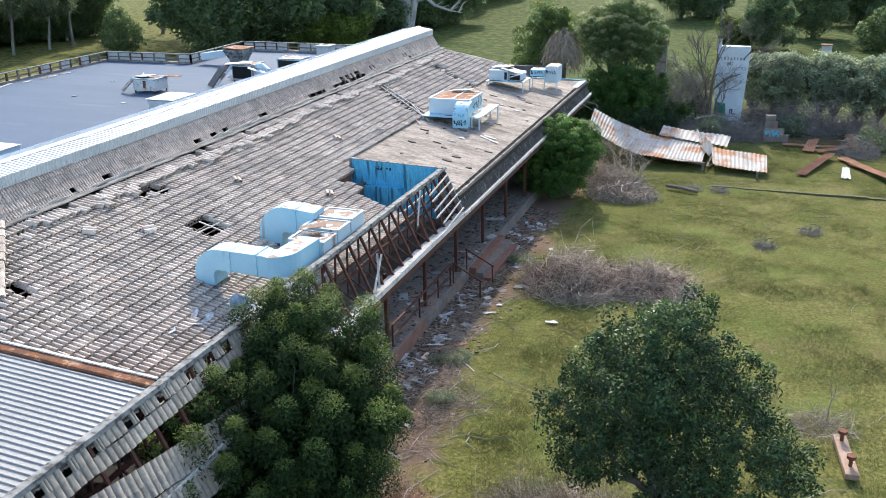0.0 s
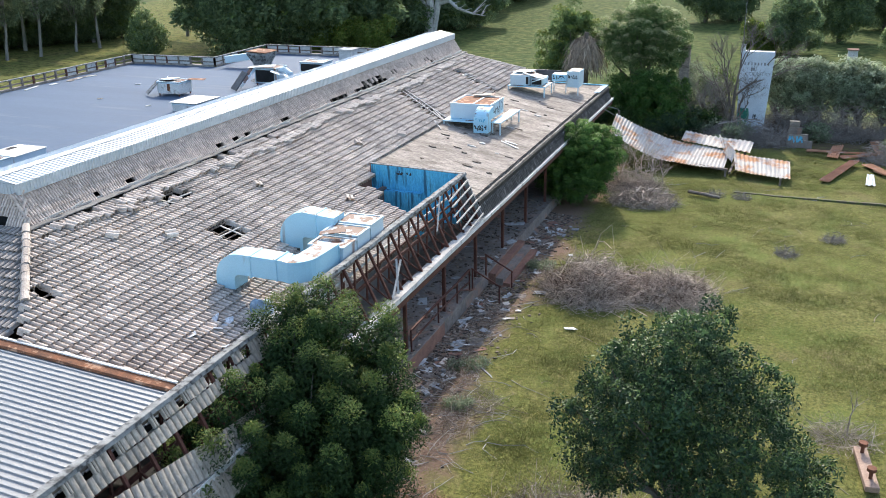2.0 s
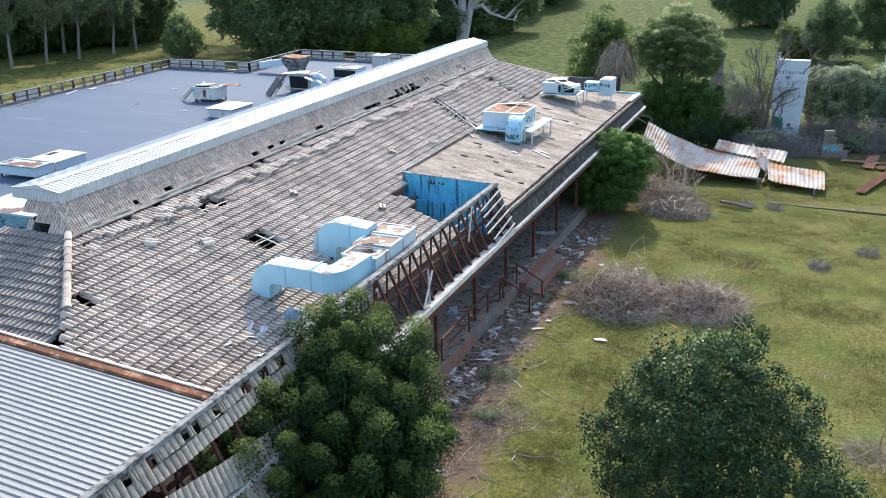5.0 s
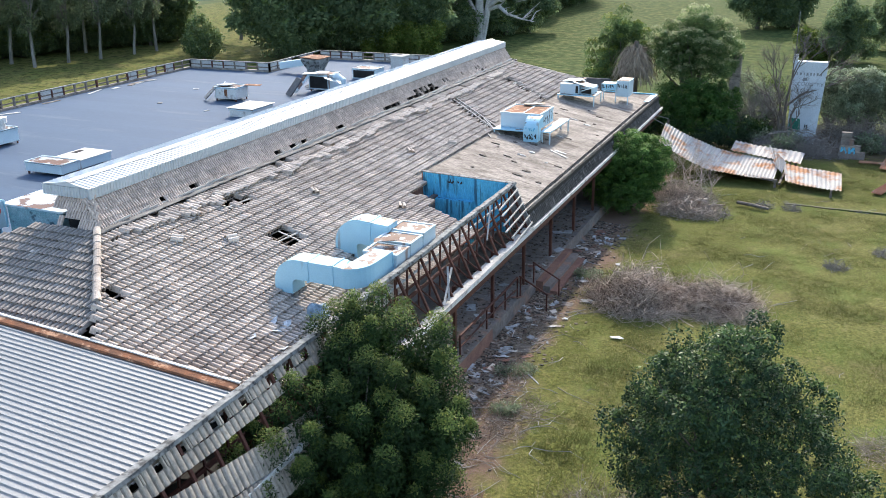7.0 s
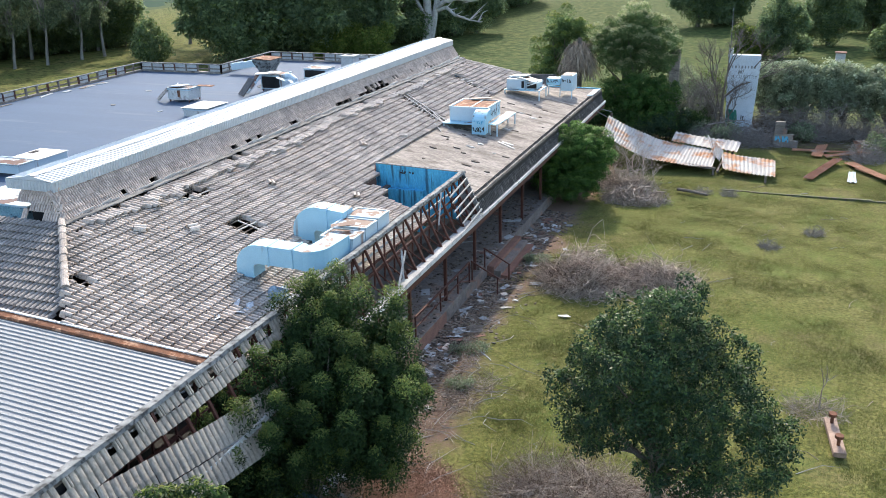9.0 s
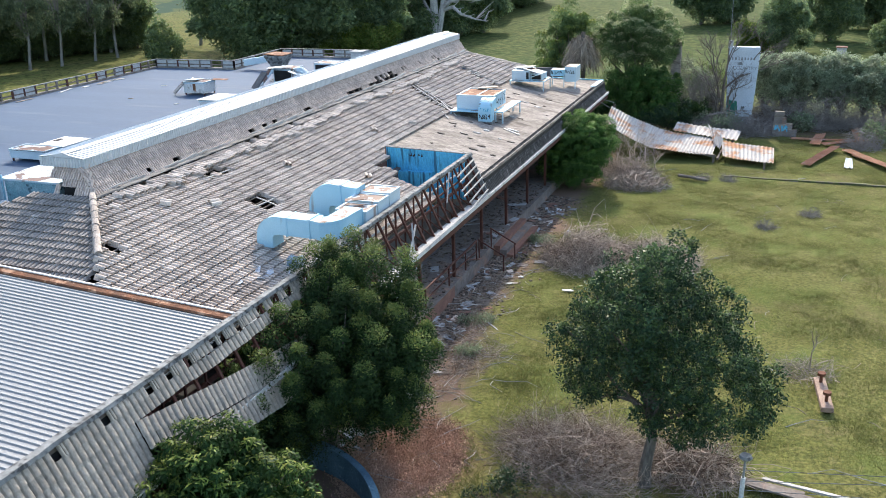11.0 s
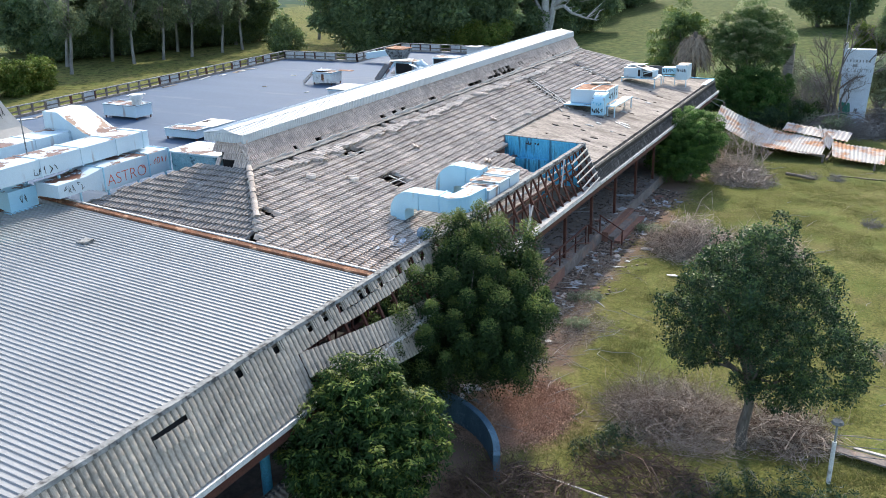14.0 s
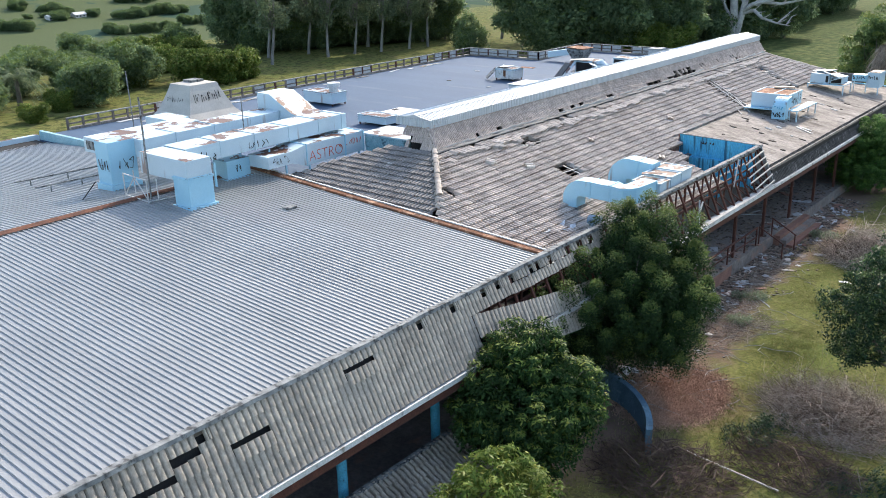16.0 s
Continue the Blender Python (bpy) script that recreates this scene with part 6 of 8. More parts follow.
for k, (y0, y1, z1, x0) in enumerate(((7.62, 8.46, 5.20, -1.26), (8.52, 9.36, 5.26, -1.32), (9.42, 10.3, 5.30, -1.32))):
    part("plenum_box", boxbm(x0, -0.16, y0, y1, 4.60, z1), M_DUCTW, duct_unit, "pale box with rusted lid", bevel=0.015)
    part("rusted_lid", boxbm(x0 + 0.06, -0.22, y0 + 0.06, y1 - 0.06, z1 + 0.004, z1 + 0.012), M_RUSTLID, duct_unit, "heavily rusted lid")
    for xa, xb, ya, yb in ((x0 - 0.02, x0 + 0.05, y0, y1), (-0.21, -0.14, y0, y1), (x0 + 0.05, -0.21, y0 - 0.01, y0 + 0.05), (x0 + 0.05, -0.21, y1 - 0.05, y1 + 0.01)):
        part("lid_rim", boxbm(xa, xb, ya, yb, z1 - 0.03, z1 + 0.035), M_DUCTW, duct_unit)
part("torn_lid", barbm((-1.2, 8.2, 5.36), (-0.5, 8.5, 5.42), 0.3, 0.02), M_RUSTLID, duct_unit)
for x in (-2.0, -1.2):
    seam(x, x + 0.05, 5.71, 6.39, 4.84, 5.46, duct_unit)
seam(-1.9, -1.85, 9.14, 9.86, 4.73, 5.56, duct_unit)
seam(-0.93, -0.25, 7.55, 7.60, 4.66, 5.30, duct_unit)
for x, y in ((-2.8, 6.05), (-2.8, 9.5)):
    part("curb", boxbm(x - 0.33, x + 0.33, y - 0.36, y + 0.36, tile_z(x) - 0.25, tile_z(x) + 0.09), M_FLASH, duct_unit)
for x, y in ((-1.2, 7.8), (-1.2, 10.1), (-0.3, 7.8), (-0.3, 10.1)):
    part("leg", barbm((x, y, tile_z(x) - 0.1), (x, y, 4.6), 0.05), M_STEEL, duct_unit)
# crushed blue drum and scraps by it
drum = thing("drum", (-1.6, 5.55, tile_z(-1.6) + 0.05), "crushed faded blue metal drum on the tiles", "drum")
bm = bmesh.new()
bmesh.ops.create_icosphere(bm, subdivisions=3, radius=0.34, matrix=Matrix.Translation((-1.6, 5.55, tile_z(-1.6) + 0.22)) @ Matrix.Diagonal((1.0, 0.85, 0.62, 1)))
for v in bm.verts:
    v.co += Vector((noise.noise(v.co * 5), noise.noise(v.co * 6 + Vector((3, 0, 0))), noise.noise(v.co * 4 + Vector((0, 7, 0))))) * 0.16
part("body", bm, mat("faded_blue_drum", (0.34, 0.44, 0.52), (0.14, 0.20, 0.26), 6, 0.7), drum)
M_SCRAP = mat("pale_scrap_sheet", (0.60, 0.63, 0.66), (0.42, 0.45, 0.48), 4, 0.8)
for k in range(16):
    x, y = rng.uniform(-2.3, -1.2), rng.uniform(2.6, 6.0)
    if k > 9:
        x, y = rng.uniform(-1.2, -0.7), rng.uniform(1.5, 14)
    sc = thing("scrap_sheet", (x, y, tile_z(x) + 0.05), "torn pale scrap of sheet on the roof tiles", "scrap", "scraps on the roof")
    bm = bmesh.new()
    n_ = 6
    vs = [bm.verts.new((math.cos(6.28 * i / n_) * rng.uniform(0.08, 0.26), math.sin(6.28 * i / n_) * rng.uniform(0.08, 0.22), rng.uniform(0.02, 0.09))) for i in range(n_)]
    top = bm.faces.new(vs)
    r = bmesh.ops.extrude_face_region(bm, geom=[top])
    for v in [e for e in r["geom"] if isinstance(e, bmesh.types.BMVert)]:
        v.co.z -= 0.015
    ob = part("sheet", bm, M_SCRAP, None)
    ob.parent = sc
    sc.rotation_euler = (0, math.atan(SL), rng.uniform(0, 6))

# the duct runs on the zinc roof
dA = thing("roof_duct_run", (-12, -4, 5.3), "long pale blue roof duct with rust-stained top", "duct", "ducts on the zinc roof")
part("riser", boxbm(-12.42, -11.56, -4.43, -3.42, 5.15, 6.4), M_DUCT, dA, bevel=0.012)
seam(-12.45, -11.53, -4.46, -3.39, 6.30, 6.36, dA)
part("arm", boxbm(-14.35, -11.57, -4.42, -3.43, 6.22, 6.98), M_DUCTW, dA, bevel=0.012)
part("foot_flange", boxbm(-12.5, -11.48, -4.51, -3.34, 5.1, 5.36), M_DUCT, dA)
run_dA = part("run", boxbm(-14.35, -13.05, -3.40, 4.6, 6.42, 7.02), M_DUCTW, dA, bevel=0.012)
for y in (-1.9, -0.3, 1.4, 3.0, 4.3):
    seam(-14.38, -13.02, y, y + 0.05, 6.39, 7.05, run_dA, M_DUCTW)
for y in (-2.2, 0.4, 2.4, 4.4):
    part("support", barbm((-13.1, y, 5.35), (-13.1, y, 6.3), 0.07), M_DUCT, dA)
bm = bmesh.new()
hood = [(-14.3, 6.95), (-14.9, 7.05), (-16.2, 7.75), (-17.0, 7.75), (-17.0, 6.0), (-16.3, 6.0), (-15.6, 6.3), (-14.3, 6.3)]
prism(bm, hood, 3.2, 4.6)
bmesh.ops.recalc_face_normals(bm, faces=bm.faces)
part("intake_hood", bm, M_DUCTW, dA)
part("louvre", boxbm(-17.03, -16.99, 3.3, 4.5, 6.1, 7.65), M_FLASH, dA, "grey louvre panel")

dB = thing("roof_duct_run", (-16.3, -4, 5.5), "pale blue roof duct with black graffiti scrawl", "duct", "ducts on the zinc roof")
part("riser", boxbm(-16.95, -16.05, -4.62, -3.5, 5.3, 7.1), M_DUCT, dB, bevel=0.012)
part("foot_flange", boxbm(-17.02, -15.98, -4.69, -3.43, 5.25, 5.52), M_DUCT, dB)
run_dB = part("run", boxbm(-16.9, -15.6, -3.52, 3.3, 6.4, 7.08), M_DUCTW, dB, bevel=0.012)
for y in (-2.0, -0.2, 1.6, 3.1):
    seam(-16.93, -15.57, y, y + 0.05, 6.37, 7.11, run_dB, M_DUCTW)
for y in (-1.5, 1.0, 3.0):
    part("support", barbm((-15.7, y, 5.4), (-15.7, y, 6.4), 0.07), M_DUCT, dB)
dW = thing("roof_duct_run", (-19.5, 0, 5.2), "low pale roof duct with an open end", "duct", "ducts on the zinc roof")
part("run", boxbm(-20.3, -19.1, -3.2, 1.6, 6.0, 6.6), M_DUCTW, dW, bevel=0.012)
part("branch", boxbm(-22.0, -20.3, 0.8, 1.9, 6.0, 6.6), M_DUCTW, dW, bevel=0.012)
part("open_end", boxbm(-20.1, -19.3, -3.215, -3.19, 6.12, 6.48), M_FLASH, dW)
for y in (-2.6, 1.2):
    part("support", barbm((-19.3, y, 5.1), (-19.3, y, 6.05), 0.08), M_DUCT, dW)
    part("support", barbm((-20.1, y, 5.1), (-20.1, y, 6.05), 0.08), M_DUCT, dW)
dC = thing("roof_duct_run", (-13.5, 2, 5.3), "pale blue duct with red and black graffiti beside the hip", "duct", "ducts on the zinc roof")
part("riser", boxbm(-14.3, -13.45, -1.4, -0.3, 5.2, 6.1), M_DUCT, dC, bevel=0.012)
part("foot_flange", boxbm(-14.4, -13.35, -1.5, -0.2, 5.15, 5.42), M_DUCT, dC)
bm = bmesh.new()
ring = []
for y, z0, z1 in ((-0.3, 5.72, 6.18), (0.9, 5.72, 6.2), (1.6, 5.5, 6.32), (4.9, 5.5, 6.32)):
    ring.append([bm.verts.new(p) for p in ((-13.5, y, z0), (-12.35, y, z0), (-12.35, y, z1), (-13.5, y, z1))])
for r, q in zip(ring, ring[1:]):
    for k in range(4):
        bm.faces.new((r[k], r[(k + 1) % 4], q[(k + 1) % 4], q[k]))
bm.faces.new(ring[0][::-1])
bm.faces.new(ring[-1])
bmesh.ops.recalc_face_normals(bm, faces=bm.faces)
run_dC = part("run", bm, M_DUCTW, dC)
for y in (1.62, 3.75, 4.8):
    seam(-13.53, -12.32, y, y + 0.05, 5.47, 6.35, run_dC)
for y in (0.6, 1.8, 3.2, 4.6):
    part("support", barbm((-12.4, y, 4.6), (-12.4, y, 5.75), 0.06), M_DUCT, dC)
# link from duct to the monitor with a teal stained box
part("end_box", boxbm(-12.3, -10.1, 4.9, 6.0, 5.2, 6.15), mat("teal_stained_metal", (0.16, 0.33, 0.38), (0.30, 0.45, 0.50), 2.5, 0.6, stain=(0.06, 0.12, 0.15), sscale=3, sthresh=0.56), dC, "dark teal stained box")
part("end_tray", boxbm(-12.5, -9.9, 4.85, 6.6, 6.16, 6.22), M_DUCTW, dC)


def scrawl(name, origin, u, v, width, height, letters, material, parent, seed, thick=0.035):
    """Spray-painted strokes on a flat face: zigzags and loops that spell nothing."""
    g = random.Random(seed)
    u, v = Vector(u).normalized(), Vector(v).normalized()
    n = u.cross(v)
    bm = bmesh.new()
    step = width / letters
    for k in range(letters):
        pts = []
        for i in range(5):
            pts.append(Vector(origin) + u * (k * step + g.uniform(0.05, 0.9) * step) + v * (g.uniform(0, 1) * height) + n * 0.008)
        for i, (a, b) in enumerate(zip(pts, pts[1:])):
            lift = n * 0.0012 * (i + 5 * (k % 2))
            a, b = a + lift, b + lift
            d = (b - a)
            if d.length < 0.03:
                continue
            s = d.cross(n).normalized() * thick * 0.5
            bm.faces.new([bm.verts.new(q) for q in (a - s, b - s, b + s, a + s)])
    return tagged(part(name, bm, material, parent), kind="stuff")


def text_on(name, words, origin, u, v, size, material, parent, bold=0.0):
    """Flat lettering on a face, in the built-in font."""
    cu = bpy.data.curves.new(name, "FONT")
    cu.body, cu.size, cu.offset = words, size, bold
    tmp = bpy.data.objects.new(name, cu)
    scene.collection.objects.link(tmp)
    dg = bpy.context.evaluated_depsgraph_get()
    me = bpy.data.meshes.new_from_object(tmp.evaluated_get(dg))
    bpy.data.objects.remove(tmp)
    me.materials.clear()
    me.materials.append(material)
    ob = new(name, me)
    u, v = Vector(u).normalized(), Vector(v).normalized()
    m = Matrix((u, v, u.cross(v))).transposed().to_4x4()
    m.translation = Vector(origin) + u.cross(v) * 0.008
    ob.matrix_basis = m
    put(ob, parent)
    return ob


E = (0, 1, 0)
U = (0, 0, 1)
text_on("graffiti", "ASTRO", (-12.35, 1.75, 5.62), E, U, 0.6, M_REDP, dC, -0.012)
scrawl("graffiti", (-12.35, 3.4, 5.85), E, U, 0.5, 0.15, 2, M_REDP, dC, 3, 0.02)
scrawl("graffiti", (-12.35, 4.0, 5.85), E, U, 0.7, 0.3, 4, M_REDP, dC, 4, 0.025)
scrawl("graffiti", (-12.35, -0.1, 5.78), E, U, 0.9, 0.33, 5, M_BLACK, dC, 5, 0.02)
scrawl("graffiti", (-13.45, -1.0, 5.5), E, U, 0.3, 0.5, 2, M_BLACK, dC, 6, 0.025)
scrawl("graffiti", (-13.05, -3.2, 6.4), E, U, 1.2, 0.42, 4, M_BLACK, dA, 7, 0.03)
scrawl("graffiti", (-13.05, -0.6, 6.45), E, U, 1.0, 0.3, 5, M_BLACK, dA, 8, 0.025)
scrawl("graffiti", (-16.8, -4.62, 6.0), (1, 0, 0), U, 0.7, 0.5, 4, M_BLACK, dB, 9, 0.03)
scrawl("graffiti", (-16.05, -4.4, 6.0), E, U, 0.8, 0.45, 3, M_BLACK, dB, 10, 0.025)

# light frames, rails and poles on the zinc roof
rack = thing("pipe_rack", (-13.5, -4.2, 5.4), "small white pipe rack on the zinc roof", "rack")
for a, b in (((-14.6, -5.0, 5.45), (-14.6, -5.0, 6.3)), ((-13.2, -5.0, 5.4), (-13.2, -5.0, 6.25)), ((-14.6, -4.6, 5.45), (-14.6, -4.6, 6.3)), ((-13.2, -4.6, 5.4), (-13.2, -4.6, 6.2)), ((-14.6, -5.0, 6.28), (-13.2, -5.0, 6.23)), ((-14.6, -5.0, 5.5), (-13.2, -5.0, 5.45)), ((-14.6, -5.0, 5.5), (-13.9, -5.0, 6.25)), ((-13.2, -5.0, 5.5), (-13.9, -5.0, 6.25)), ((-13.2, -5.0, 5.45), (-13.2, -3.6, 5.4))):
    part("pipe", barbm(a, b, 0.03), M_GUT, rack)
mast = thing("aerial_mast", (-13.62, -4.6, 5.4), "thin grey aerial mast", "mast")
part("pole", barbm((-13.62, -4.62, 5.38), (-13.58, -4.62, 9.0), 0.045), M_FLASH, mast)
mast = thing("aerial_mast", (-22.5, 0.5, 4.8), "thin grey aerial mast", "mast")
part("pole", barbm((-22.5, 0.5, 4.8), (-22.6, 0.5, 8.6), 0.04), M_FLASH, mast)
mast = thing("aerial_mast", (-12.0, -2.5, 5.2), "thin vent rod on a duct", "mast")
part("pole", barbm((-14.0, 0.0, 6.98), (-14.0, 0.0, 8.3), 0.03), M_FLASH, mast)
for (a, b) in (((-20.4, -5.6), (-20.0, -2.7)), ((-18.5, -5.75), (-18.2, -3.4))):
    rail = thing("pipe_rail", (*a, zinc_z(a[0])), "low metal pipe rail on the zinc roof", "rail")
    z0 = zinc_z(a[0]) + 0.28
    part("pipe", barbm((a[0], a[1] - 0.6, z0), (b[0], b[1] + 0.8, z0), 0.05), M_FLASH, rail)
    for t in (0.0, 0.5, 1.0):
        part("foot", barbm((a[0] + (b[0] - a[0]) * t, a[1] + (b[1] - a[1]) * t, zinc_z(a[0]) - 0.02), (a[0] + (b[0] - a[0]) * t, a[1] + (b[1] - a[1]) * t, z0), 0.04), M_FLASH, rail)
vent = thing("roof_vent", (-9.25, -2.05, 5.14), "small grey roof vent plate", "vent")
part("plate", boxbm(-9.45, -9.1, -2.25, -1.85, zinc_z(-9.3) + 0.01, zinc_z(-9.3) + 0.09), M_FLASH, vent, bevel=0.01)
aer = thing("fallen_aerial", (-15.7, -5.9, 5.5), "fallen dark television aerial on the zinc roof", "aerial")
for k in range(7):
    a = Vector((-15.75 + 0.04 * k, -5.95 + 0.05 * k, zinc_z(-15.7) + 0.1 + 0.08 * k))
    part("rod", barbm(a - Vector((0.25, -0.15, 0.05)), a + Vector((0.2, -0.1, 0.05)), 0.03), M_BLACK, aer)
part("boom", barbm((-15.8, -6.0, zinc_z(-15.7) + 0.02), (-15.45, -5.6, zinc_z(-15.7) + 0.65), 0.035), M_BLACK, aer)

# tiled pyramid vent on the west side
pyr = thing("vent_tower", (-28.6, 9.0, 4.5), "flared grey tile-clad vent tower with black graffiti", "vent tower")
bm = bmesh.new()
rings = []
cx, cy = -28.9, 8.4
for z, r in ((4.45, 2.3), (4.7, 1.85), (5.1, 1.5), (5.7, 1.22), (6.25, 1.0), (6.55, 0.9), (6.62, 0.5)):
    rings.append([bm.verts.new((cx + r * a, cy + r * b, z)) for a, b in ((-1, -1), (1, -1), (1, 1), (-1, 1))])
for r, q in zip(rings, rings[1:]):
    for k in range(4):
        bm.faces.new((r[k], r[(k + 1) % 4], q[(k + 1) % 4], q[k]))
bm.faces.new(rings[-1])
part("cladding", bm, mat("pale_vent_tiles", (0.52, 0.48, 0.425), (0.45, 0.41, 0.36), 1.2, 0.9, stain=(0.33, 0.29, 0.25), sscale=1.4, sthresh=0.62, ssoft=0.1, fine=0.12), pyr)
part("cowl", boxbm(cx - 0.4, cx + 0.4, cy - 0.4, cy + 0.4, 6.60, 6.74), M_FLASH, pyr)
scrawl("graffiti", (cx - 0.9, cy - 1.29, 5.6), (1, 0, 0), (0, 0.41, 1), 1.6, 0.35, 7, M_BLACK, pyr, 12, 0.02)
scrawl("graffiti", (cx + 1.31, cy - 0.95, 5.55), (0, 1, 0), (-0.41, 0, 1), 1.8, 0.65, 12, M_BLACK, pyr, 13, 0.03)
# teal upstand between the zinc roof and the membrane
part("upstand", boxbm(-31.4, -14.4, 0.42, 0.6, 4.3, 4.95), mat("teal_upstand", (0.22, 0.40, 0.46), (0.34, 0.50, 0.55), 1.5, 0.7), building, "pale teal upstand wall")
part("west_upstand", boxbm(-31.7, -31.42, SOUTH, 0.4, 3.7, 4.75), M_DUCTW, building)


def machine(label, x0, x1, y0, y1, z, h, mt, legs=True, category="air conditioner", open_face=False):
    ob = thing("air_conditioner", ((x0 + x1) / 2, (y0 + y1) / 2, z), label, category, "machines on the roofs")
    b0 = z + (0.14 if legs else 0)
    case = part("casing", boxbm(x0, x1, y0, y1, b0, b0 + h), mt, ob, bevel=0.02)
    part("lid", boxbm(x0 - 0.03, x1 + 0.03, y0 - 0.03, y1 + 0.03, b0 + h + 0.003, b0 + h + 0.03), M_RUSTLID, case, "rust-stained lid")
    for xa, xb, ya, yb in ((x0 - 0.03, x0 + 0.03, y0, y1), (x1 - 0.03, x1 + 0.03, y0, y1), (x0 + 0.031, x1 - 0.031, y0 - 0.03, y0 + 0.03), (x0 + 0.031, x1 - 0.031, y1 - 0.03, y1 + 0.03)):
        part("lid_rim", boxbm(xa, xb, ya, yb, b0 + h - 0.05, b0 + h + 0.06), M_DUCTW, case)
    if open_face:
        # Dark plate on the casing; its colour stands for the shade inside.
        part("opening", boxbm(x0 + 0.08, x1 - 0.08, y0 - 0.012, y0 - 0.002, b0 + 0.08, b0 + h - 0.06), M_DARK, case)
    if legs:
        for x in (x0 + 0.08, x1 - 0.08):
            for y in (y0 + 0.08, y1 - 0.08):
                part("leg", barbm((x, y, z), (x, y, b0), 0.06), M_STEEL, ob)
    return ob


m1 = machine("long low white rooftop duct with rusted lid", -20.05, -18.0, 12.3, 13.3, FZ, 0.36, M_DUCTW)
part("branch", boxbm(-19.6, -18.1, 13.34, 15.2, FZ + 0.1, FZ + 0.46), M_DUCTW, m1, bevel=0.02)
part("branch_lid", boxbm(-19.64, -18.06, 13.34, 15.24, FZ + 0.463, FZ + 0.49), M_GUT, m1)
part("cut_opening", boxbm(-19.5, -19.2, 14.3, 14.8, FZ + 0.492, FZ + 0.498), M_DARK, m1)
m2 = machine("white rooftop duct with a round cowl", -27.5, -25.0, 15.2, 16.4, FZ, 0.6, M_DUCTW)
bm = bmesh.new()
tube(bm, [(-25.45, 15.8, FZ + 0.75), (-25.45, 15.8, FZ + 1.05), (-25.45, 15.8, FZ + 1.07), (-25.45, 15.8, FZ + 1.32)], [0.27, 0.27, 0.36, 0.38], 16)
part("cowl", bm, M_GUT, m2)
m3 = machine("white rooftop air conditioner streaked with rust", -22.9, -21.4, 29.1, 30.3, FZ, 0.62, M_GUT)
part("panel", barbm((-23.5, 28.9, FZ + 0.12), (-23.0, 29.4, FZ + 0.8), 0.75, 0.05), M_FLASH, m3, "tilted dark grille panel")
part("rust_run", boxbm(-22.2, -22.0, 29.085, 29.097, FZ + 0.3, FZ + 0.74), M_RUST, m3)
part("rust_sheet", barbm((-21.5, 30.2, FZ + 0.84), (-20.6, 30.5, FZ + 0.8), 0.5, 0.02), M_RUST, m3, "bent rusted sheet")
for a, b, w_ in (((-22.9, 29.8, FZ + 0.86), (-22.0, 29.6, FZ + 0.92), 0.8), ((-23.3, 30.0, FZ + 0.3), (-22.95, 30.2, FZ + 0.9), 0.6)):
    part("torn_panel", barbm(a, b, w_, 0.03), M_DUCTW, m3)
m3.location += Vector((0.15, -0.6, 0))
box3 = machine("low white rooftop box with a clean lid", -19.1, -17.6, 25.0, 26.9, FZ, 0.42, M_GUT, False)
part("cover_sheet", boxbm(-19.2, -17.5, 24.9, 27.0, FZ + 0.483, FZ + 0.50), M_GUT, box3, "white cover sheet")
m4 = machine("broken rooftop unit with dark open front", -19.6, -18.2, 34.9, 36.3, FZ, 0.85, M_DUCTW, True, open_face=True)
part("panel", barbm((-19.9, 33.0, FZ + 0.05), (-19.4, 33.6, FZ + 1.0), 1.0, 0.06), mat("dark_grille", (0.075, 0.08, 0.09), (0.045, 0.05, 0.055), 4, 0.7), m4, "fallen dark grille panel")
for a, b, w_, mt_ in (((-19.9, 33.6, FZ + 0.1), (-19.6, 34.8, FZ + 1.05), 0.5, M_DUCTW), ((-18.3, 34.7, FZ + 0.95), (-17.3, 35.0, FZ + 0.55), 0.6, M_DUCTW), ((-20.2, 35.5, FZ + 0.1), (-19.7, 36.3, FZ + 0.6), 0.5, M_FLASH), ((-19.9, 34.8, FZ + 1.08), (-18.4, 35.3, FZ + 1.16), 0.7, M_GUT)):
    part("torn_panel", barbm(a, b, w_, 0.03), mt_, m4)
bm = bmesh.new()
tube(bm, [(-18.1, 35.2, FZ + 0.9), (-17.6, 35.1, FZ + 1.0), (-17.2, 35.0, FZ + 0.8), (-17.1, 34.9, FZ + 0.2)], [0.16, 0.17, 0.17, 0.16], 10)
part("flexible_duct", bm, M_DUCTW, m4)
m4.location += Vector((0.5, -1.9, 0))
machine("white rooftop box with a dark side", -18.9, -17.2, 38.0, 39.3, FZ, 0.62, M_DUCTW, False, open_face=True)
hop = thing("roof_hopper", (-22.9, 39.3, FZ), "flared metal hopper with rusted rim", "hopper")
HX, HY = -22.5, 39.3
bm = bmesh.new()
rings = [[bm.verts.new((HX + a * r, HY + b * r, z)) for a, b in ((-1, -1), (1, -1), (1, 1), (-1, 1))] for z, r in ((FZ, 0.45), (FZ + 0.25, 0.45), (FZ + 0.9, 0.74), (FZ + 1.0, 0.74))]
for r, q in zip(rings, rings[1:]):
    for k in range(4):
        bm.faces.new((r[k], r[(k + 1) % 4], q[(k + 1) % 4], q[k]))
part("funnel", bm, M_FLASH, hop)
part("rim", barbm((HX - 0.76, HY, FZ + 1.1), (HX + 0.76, HY, FZ + 1.04), 1.5, 0.05), M_RUST, hop)
part("side_pipe", barbm((HX - 2.4, HY - 0.7, FZ + 0.5), (HX - 0.7, HY - 0.4, FZ + 0.75), 0.45), M_DUCTW, hop)
cow = thing("vent_cowl", (-17.7, 42.6, FZ), "pale square vent cowl", "vent")
bm = bmesh.new()
